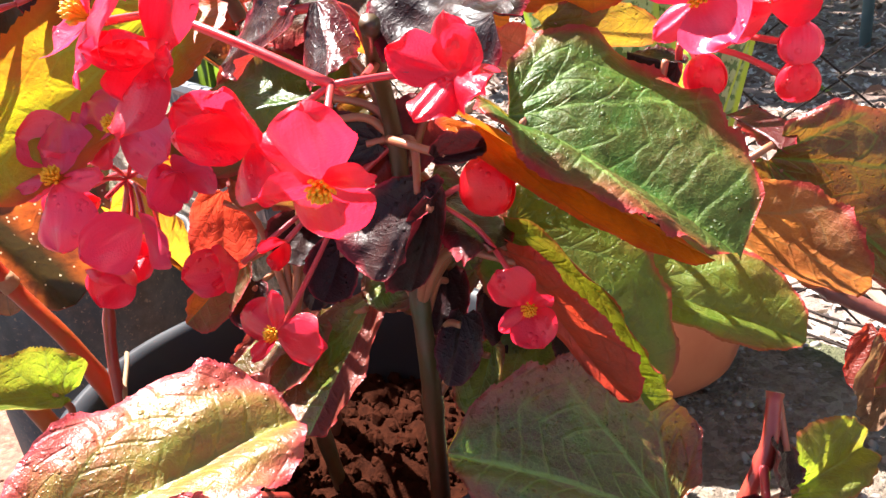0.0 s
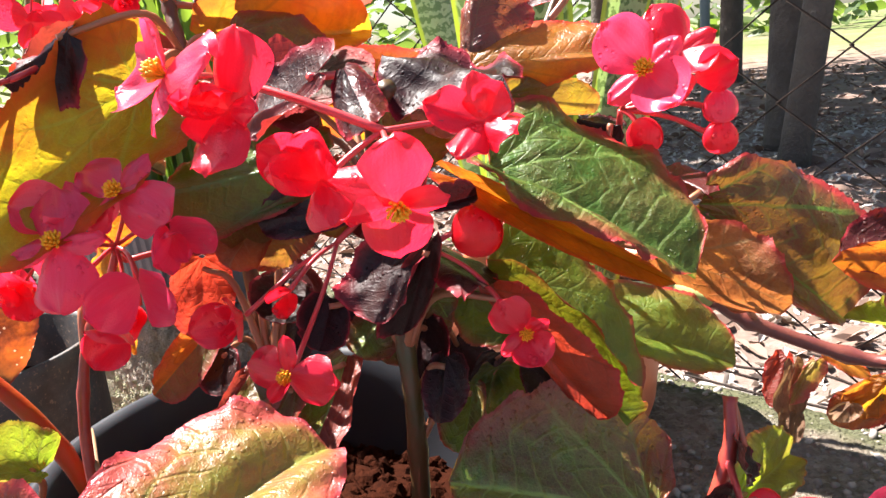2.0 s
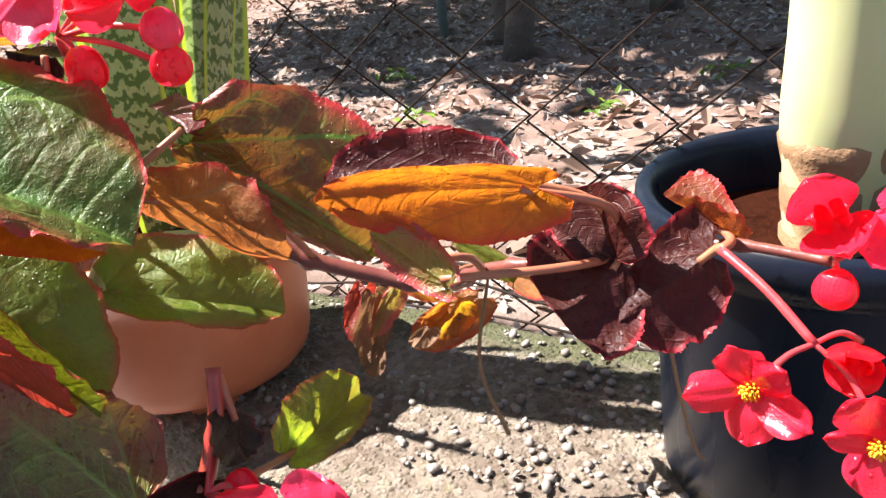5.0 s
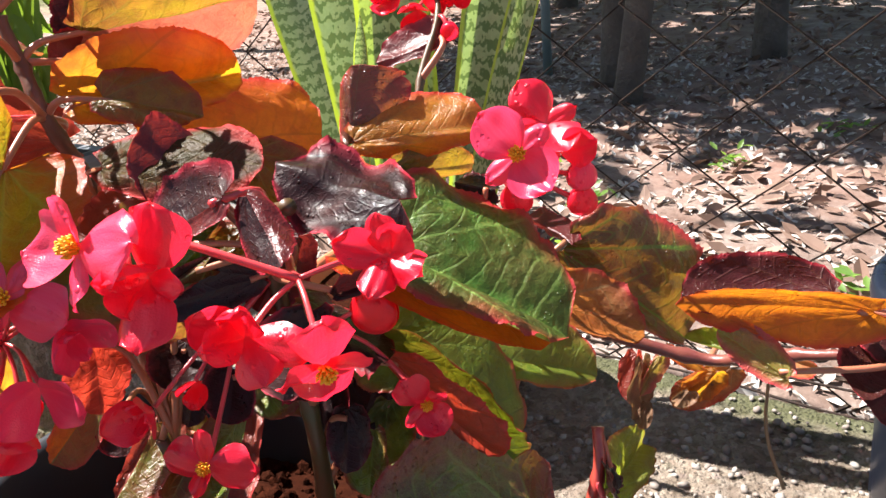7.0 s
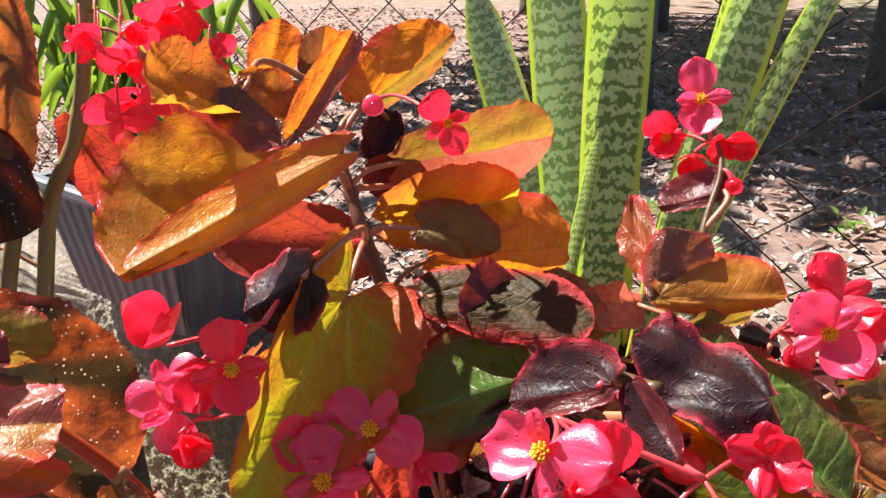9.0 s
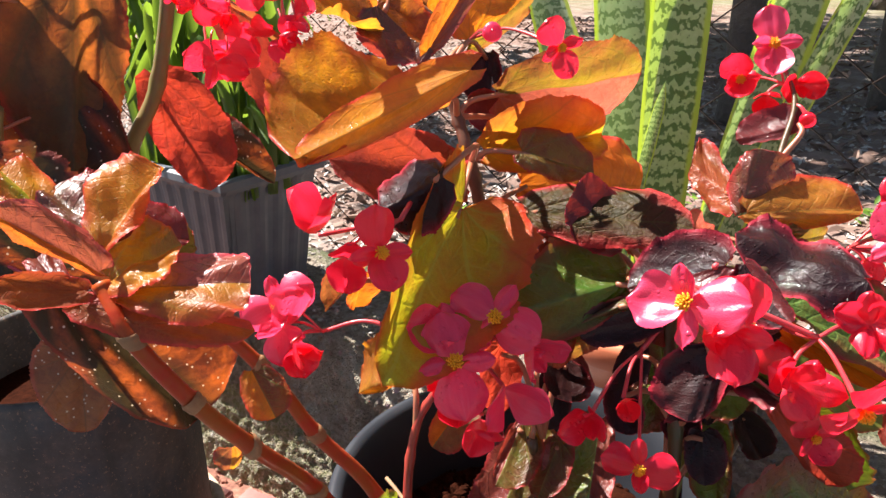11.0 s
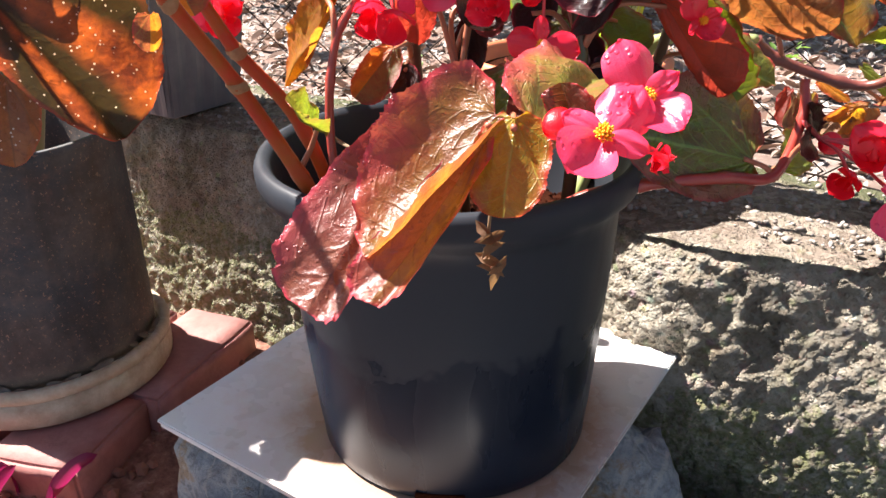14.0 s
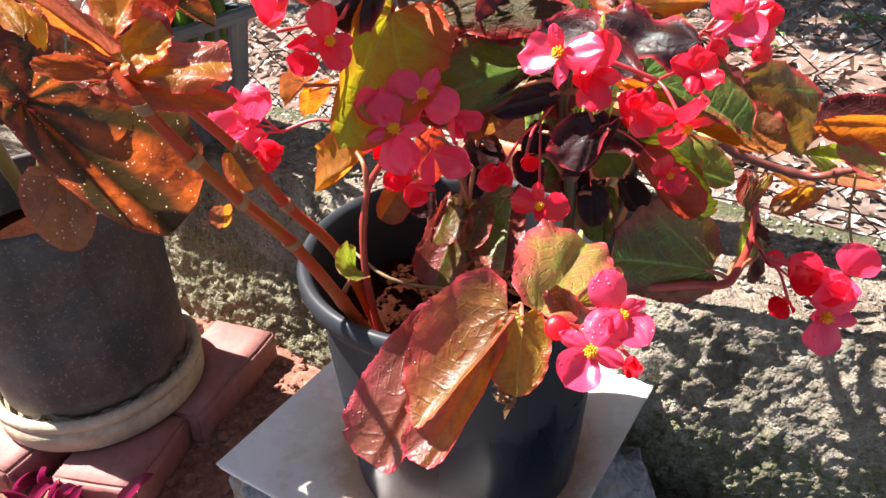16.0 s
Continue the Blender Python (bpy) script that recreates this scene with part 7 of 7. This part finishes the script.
bloom((0.293, 0.036, 0.402), 0.022, "deep", 90, -0.3, 0, HB_, 0.5, 4, False)
bloom((0.284, 0.013, 0.392), 0.018, "deep", 60, -0.5, -10, HB_, 0.5, 4, False)
bud(main, (0.267, 0.050, 0.400), face((0.267, 0.055, 0.40), -0.2), 0.014, HB_, "red")
tube("flower_stalk", [(0.247, 0.06, 0.41), HB_], 0.0018, 0.0014, STALK, main, 8, 6)
HG = (0.436, 0.142, 0.437)
bloom((0.421, 0.119, 0.432), 0.0211, "red", 60, -0.1, 10, HG, 0.9, 5)
bloom((0.457, 0.126, 0.415), 0.0211, "red", 90, -0.2, 10, HG, 0.75)
bloom((0.449, 0.155, 0.431), 0.0194, "deep", 100, -0.5, 10, HG, 0.55, 4, False)
bloom((0.437, 0.180, 0.464), 0.024, "red", 120, 0.2, 10, (0.439, 0.172, 0.452), 0.55, 4, False)
bloom((0.458, 0.180, 0.462), 0.024, "pink", 70, 0.2, 10, (0.439, 0.172, 0.452), 0.6, 4, False)
bud(main, (0.440, 0.160, 0.447), face((0.44, 0.16, 0.447), 0.0), 0.014, (0.439, 0.172, 0.452), "red")
tube("flower_stalk", [(0.403, 0.168, 0.454), (0.42, 0.155, 0.447), HG], 0.0018, 0.0015, STALK, main, 8, 6)

# flowers whose petals show clearly: place, facing and the line of the two wide petals
spray((0.052, -0.087, 0.539), 0.0262, "pink", (0.5, -0.73, 0.45), (0.79, 0.41, -0.45), H12, 0.97, 4, True)
spray((0.046, -0.113, 0.522), 0.0275, "pink", (0.46, -0.59, 0.66), (0.41, -0.13, -0.9), H12, 0.9, 4, True)
spray((0.061, -0.09, 0.5), 0.0285, "pink", (0.82, -0.54, -0.17), (0.78, 0.62, -0.02), H12, 0.6, 2, False)
spray((0.034, -0.1, 0.528), 0.025, "pink", (0.33, -0.64, 0.7), (-0.77, -0.63, -0.08), H12, 0.75, 4, False)
spray((0.157, -0.106, 0.584), 0.0235, "pink", (-0.22, -0.8, 0.5), (-0.83, -0.52, 0.2), H5, 0.95, 4, True)
spray((0.172, -0.096, 0.573), 0.0225, "red", (0.3, -0.82, 0.3), (-0.08, 0.41, 0.91), H5, 0.72, 4, False)
spray((0.163, -0.096, 0.574), 0.0185, "red", (0.75, -0.45, -0.2), (0.24, -0.13, -0.96), H5, 0.5, 2, False)
spray((0.212, -0.033, 0.561), 0.019, "red", (0.41, -0.78, 0.46), (-0.31, 0.25, 0.92), H3, 0.85, 5, False)
spray((0.193, -0.083, 0.551), 0.0205, "red", (0.58, -0.72, 0.38), (-0.73, -0.21, 0.65), H3, 0.72, 5, False)
spray((0.22, -0.078, 0.545), 0.0215, "red", (0.68, -0.58, -0.42), (-0.24, 0.13, 0.96), H3, 0.82, 4, True)
spray((0.194, 0.001, 0.475), 0.0175, "red", (0.71, -0.71, 0.03), (-0.55, -0.26, 0.8), H4, 0.72, 4, True)
spray((0.128, -0.066, 0.466), 0.021, "red", (0.42, -0.86, 0.28), (0.88, 0.42, -0.05), H0, 0.85, 4, True)
spray((0.099, -0.066, 0.485), 0.0215, "red", (0.44, -0.88, 0.18), (-0.80, -0.42, -0.40), H0, 0.62, 4, False)
spray((0.11, -0.05, 0.492), 0.013, "deep", (0.63, -0.78, 0.04), (0.58, 0.05, -0.81), H0, 0.5, 2, False)
spray((0.208, 0.07, 0.567), 0.0255, "pink", (0.32, -0.89, 0.33), (-0.64, -0.07, 0.77), H6, 0.96, 4, True)
spray((0.205, 0.104, 0.572), 0.0235, "red", (0.59, -0.73, 0.35), (-0.46, 0.12, 0.88), H6, 0.8, 4, False)
spray((0.214, 0.1, 0.56), 0.02, "red", (0.63, -0.73, 0.26), (0.7, 0.67, 0.24), H6, 0.7, 2, False)
spray((0.104, 0.158, 0.654), 0.0245, "pink", (0.37, -0.91, 0.17), (-0.23, 0.31, 0.92), H7, 0.93, 4, True)
spray((0.089, 0.148, 0.631), 0.0215, "red", (0.22, -0.97, 0.13), (-0.34, 0.22, 0.92), H7, 0.8, 4, True)
spray((0.124, 0.152, 0.63), 0.019, "deep", (0.57, -0.82, -0.06), (0.74, 0.66, 0.12), H7, 0.65, 4, False)
spray((0.107, 0.146, 0.622), 0.0185, "deep", (0.36, -0.87, -0.34), (-0.21, 0.33, 0.92), H7, 0.5, 2, False)
spray((0.037, -0.004, 0.665), 0.018, "red", (0.81, -0.58, -0.13), (-0.57, -0.02, 0.82), H8, 0.7, 4, True)
spray((-0.014, -0.143, 0.589), 0.0265, "red", (0.36, -0.29, 0.89), (-0.81, -0.46, 0.35), H9, 0.45, 2, False)
spray((-0.006, -0.136, 0.574), 0.021, "red", (0.84, -0.53, 0.08), (0.21, -0.33, -0.92), H9, 0.5, 2, False)
spray((0.017, -0.133, 0.582), 0.0225, "red", (0.87, -0.46, 0.18), (-0.34, 0.22, 0.92), H9, 0.8, 4, True)
spray((0.216, -0.185, 0.461), 0.0245, "pink", (0.28, -0.85, 0.44), (0.24, 0.58, 0.78), HA_, 0.95, 4, True)
spray((0.221, -0.161, 0.470), 0.0235, "pink", (0.64, -0.68, 0.36), (-0.58, 0.01, 0.82), HA_, 0.78, 4, True)
spray((0.232, -0.171, 0.452), 0.0165, "red", (0.49, -0.87, 0.06), (0.76, 0.24, -0.6), HA_, 0.55, 5, False)
bud(main, (0.166, 0.008, 0.510), face((0.166, 0.008, 0.51), -0.1), 0.0225, H4)
bud(main, (0.193, 0.093, 0.536), face((0.193, 0.093, 0.536), -0.2), 0.0165, H6, "red")
bud(main, (0.222, 0.106, 0.534), face((0.222, 0.106, 0.534), -0.2, 30), 0.0150, H6, "red")
bud(main, (0.222, 0.106, 0.547), face((0.222, 0.106, 0.547), 0.0, 40), 0.0150, H6, "pink")
bud(main, (0.192, -0.174, 0.458), face((0.192, -0.174, 0.458), 0.2), 0.014, HA_, "deep")

# ---- the spotted cane begonia in the weathered pot ----
spotted = thing("cane_begonia", (LP[0], LP[1], 0.275), "tall cane begonia with white-spotted lobed leaves and red flowers", "plant")
CANES = (((-0.50, -0.05, 0.27), (-0.475, -0.02, 0.42), (-0.45, 0.0, 0.53), (-0.435, 0.035, 0.60), (-0.42, 0.06, 0.72), (-0.42, 0.07, 0.82)),
         ((-0.53, -0.07, 0.27), (-0.50, -0.04, 0.44), (-0.475, -0.01, 0.56), (-0.47, 0.01, 0.70), (-0.48, 0.02, 0.80)),
         ((-0.56, -0.06, 0.27), (-0.52, -0.10, 0.40), (-0.47, -0.12, 0.50), (-0.43, -0.12, 0.60)))
for c in CANES:
    tube("cane", c, 0.0085, 0.0065, CANE, spotted, 12, 8, 5, 0.18)
leaf(spotted, "spotted", (-0.275, -0.171, 0.503), (-0.232, -0.10, 0.366), (-0.237, -0.068, 0.489), (-0.256, -0.170, 0.430), stalk=(-0.40, -0.20, 0.47), stalk_mat=STALK, sag=0.05, wave=0.8)
leaf(spotted, "spotted", (-0.280, -0.165, 0.503), (-0.330, -0.20, 0.585), (-0.300, -0.125, 0.575), (-0.325, -0.235, 0.535), stalk=(-0.43, -0.12, 0.50), wave=0.8)
leaf(spotted, "spottedtan", (-0.337, -0.132, 0.408), (-0.335, -0.145, 0.335), (-0.327, -0.112, 0.383), (-0.356, -0.168, 0.400), stalk=(-0.50, -0.11, 0.43))
leaf(spotted, "bigtan", (-0.425, -0.03, 0.72), (-0.42, -0.07, 0.535), (-0.46, -0.10, 0.65), (-0.413, 0.0, 0.64), stalk=(-0.47, 0.01, 0.70), label="large olive and orange lobed leaf")
leaf(spotted, "spotted", (-0.45, -0.06, 0.63), (-0.395, -0.05, 0.525), (-0.46, -0.11, 0.56), (-0.40, -0.03, 0.585), stalk=(-0.475, -0.01, 0.56))
leaf(spotted, "spotted", (-0.452, 0.069, 0.549), (-0.385, 0.125, 0.482), (-0.43, 0.110, 0.556), (-0.425, 0.095, 0.512), stalk=(-0.435, 0.035, 0.58))
leaf(spotted, "red", (-0.44, 0.04, 0.60), (-0.40, 0.055, 0.49), (-0.44, 0.02, 0.55), (-0.385, 0.075, 0.56), stalk=(-0.435, 0.035, 0.60))
leaf(spotted, "red", (-0.385, 0.09, 0.66), (-0.345, 0.125, 0.54), (-0.40, 0.10, 0.60), (-0.345, 0.12, 0.61), stalk=(-0.425, 0.055, 0.68))
leaf(spotted, "tan", (-0.34, 0.075, 0.665), (-0.27, 0.135, 0.60), (-0.30, 0.08, 0.65), (-0.32, 0.12, 0.625), stalk=(-0.42, 0.06, 0.70))
# unseen leaves added off to the left to cast shade on the tile
for k, (b, t, l, r) in enumerate((
        ((-0.53, -0.10, 0.48), (-0.47, -0.24, 0.42), (-0.55, -0.19, 0.46), (-0.42, -0.16, 0.47)),
        ((-0.49, -0.13, 0.60), (-0.51, -0.26, 0.545), (-0.57, -0.19, 0.585), (-0.43, -0.20, 0.575)),
        ((-0.44, -0.21, 0.66), (-0.45, -0.34, 0.60), (-0.52, -0.28, 0.64), (-0.38, -0.27, 0.63)),
        ((-0.43, -0.16, 0.57), (-0.41, -0.28, 0.525), (-0.48, -0.22, 0.555), (-0.36, -0.22, 0.55)),
        ((-0.54, -0.10, 0.56), (-0.58, -0.22, 0.48), (-0.62, -0.15, 0.53), (-0.51, -0.18, 0.53)),
        ((-0.60, -0.06, 0.83), (-0.65, -0.18, 0.78), (-0.68, -0.10, 0.80), (-0.57, -0.14, 0.80)),
        ((-0.61, -0.17, 0.76), (-0.62, -0.29, 0.70), (-0.68, -0.22, 0.73), (-0.55, -0.24, 0.72)),
        ((-0.51, -0.08, 0.76), (-0.52, -0.24, 0.74), (-0.57, -0.15, 0.75), (-0.475, -0.17, 0.745)))):
    leaf(spotted, "spotted" if k % 2 else "bigtan", b, t, l, r, stalk=(-0.48, -0.01, b[2] - 0.02), wave=0.8)
HS = (-0.40, 0.06, 0.72)
for k in range(19):
    at = (-0.305 + 0.024 * math.sin(k * 2.1), 0.045 + 0.045 * math.sin(k * 1.3 + 0.4), 0.668 + 0.036 * math.cos(k * 1.7))
    flower(spotted, at, face(at, -0.5 + 0.3 * math.sin(k), 28 * math.sin(k * 2)), 0.025 + 0.004 * math.sin(k * 3), ("red", "red", "pink", "red")[k % 4], 40 * k, (at[0] - 0.02, at[1] + 0.015, at[2] + 0.025), 0.55 + 0.2 * (k % 2), 4, k % 4 == 0)

# fallen petals and bits of dead leaf
for k, (x, y, z) in enumerate(((0.09, -0.06, 0.326), (0.105, -0.052, 0.326), (0.125, -0.04, 0.326), (0.03, -0.115, 0.326))):
    f_ = mesh_object("fallen_petal", *flake((x, y, z), 0.012, k * 1.3, 0.2, 0.3, rng), PETAL["red"])
    tagged(f_, "fallen red petal on the potting soil", "petal", "fallen petals")
dry = thing("dry_leaf", (0.105, -0.168, 0.36), "curled brown dead leaf hanging over the pot rim", "dead leaf")
v, f = [], []
for k in range(11):
    a, b = flake((0.1555 + 0.0025 * math.sin(k * 2), -0.170 + 0.0008 * k, 0.401 - 0.0028 * k), 0.0075, k * 1.1, 1.2, 0.5, rng)
    o = len(v)
    v += a
    f += [tuple(q + o for q in g) for g in b]
mesh_object("blade", v, f, LEAF["dead"], dry)
tube("stalk", [(0.155, -0.15, 0.432), (0.157, -0.166, 0.42), (0.156, -0.169, 0.40)], 0.0008, 0.0008, DRY, dry, 6, 5)
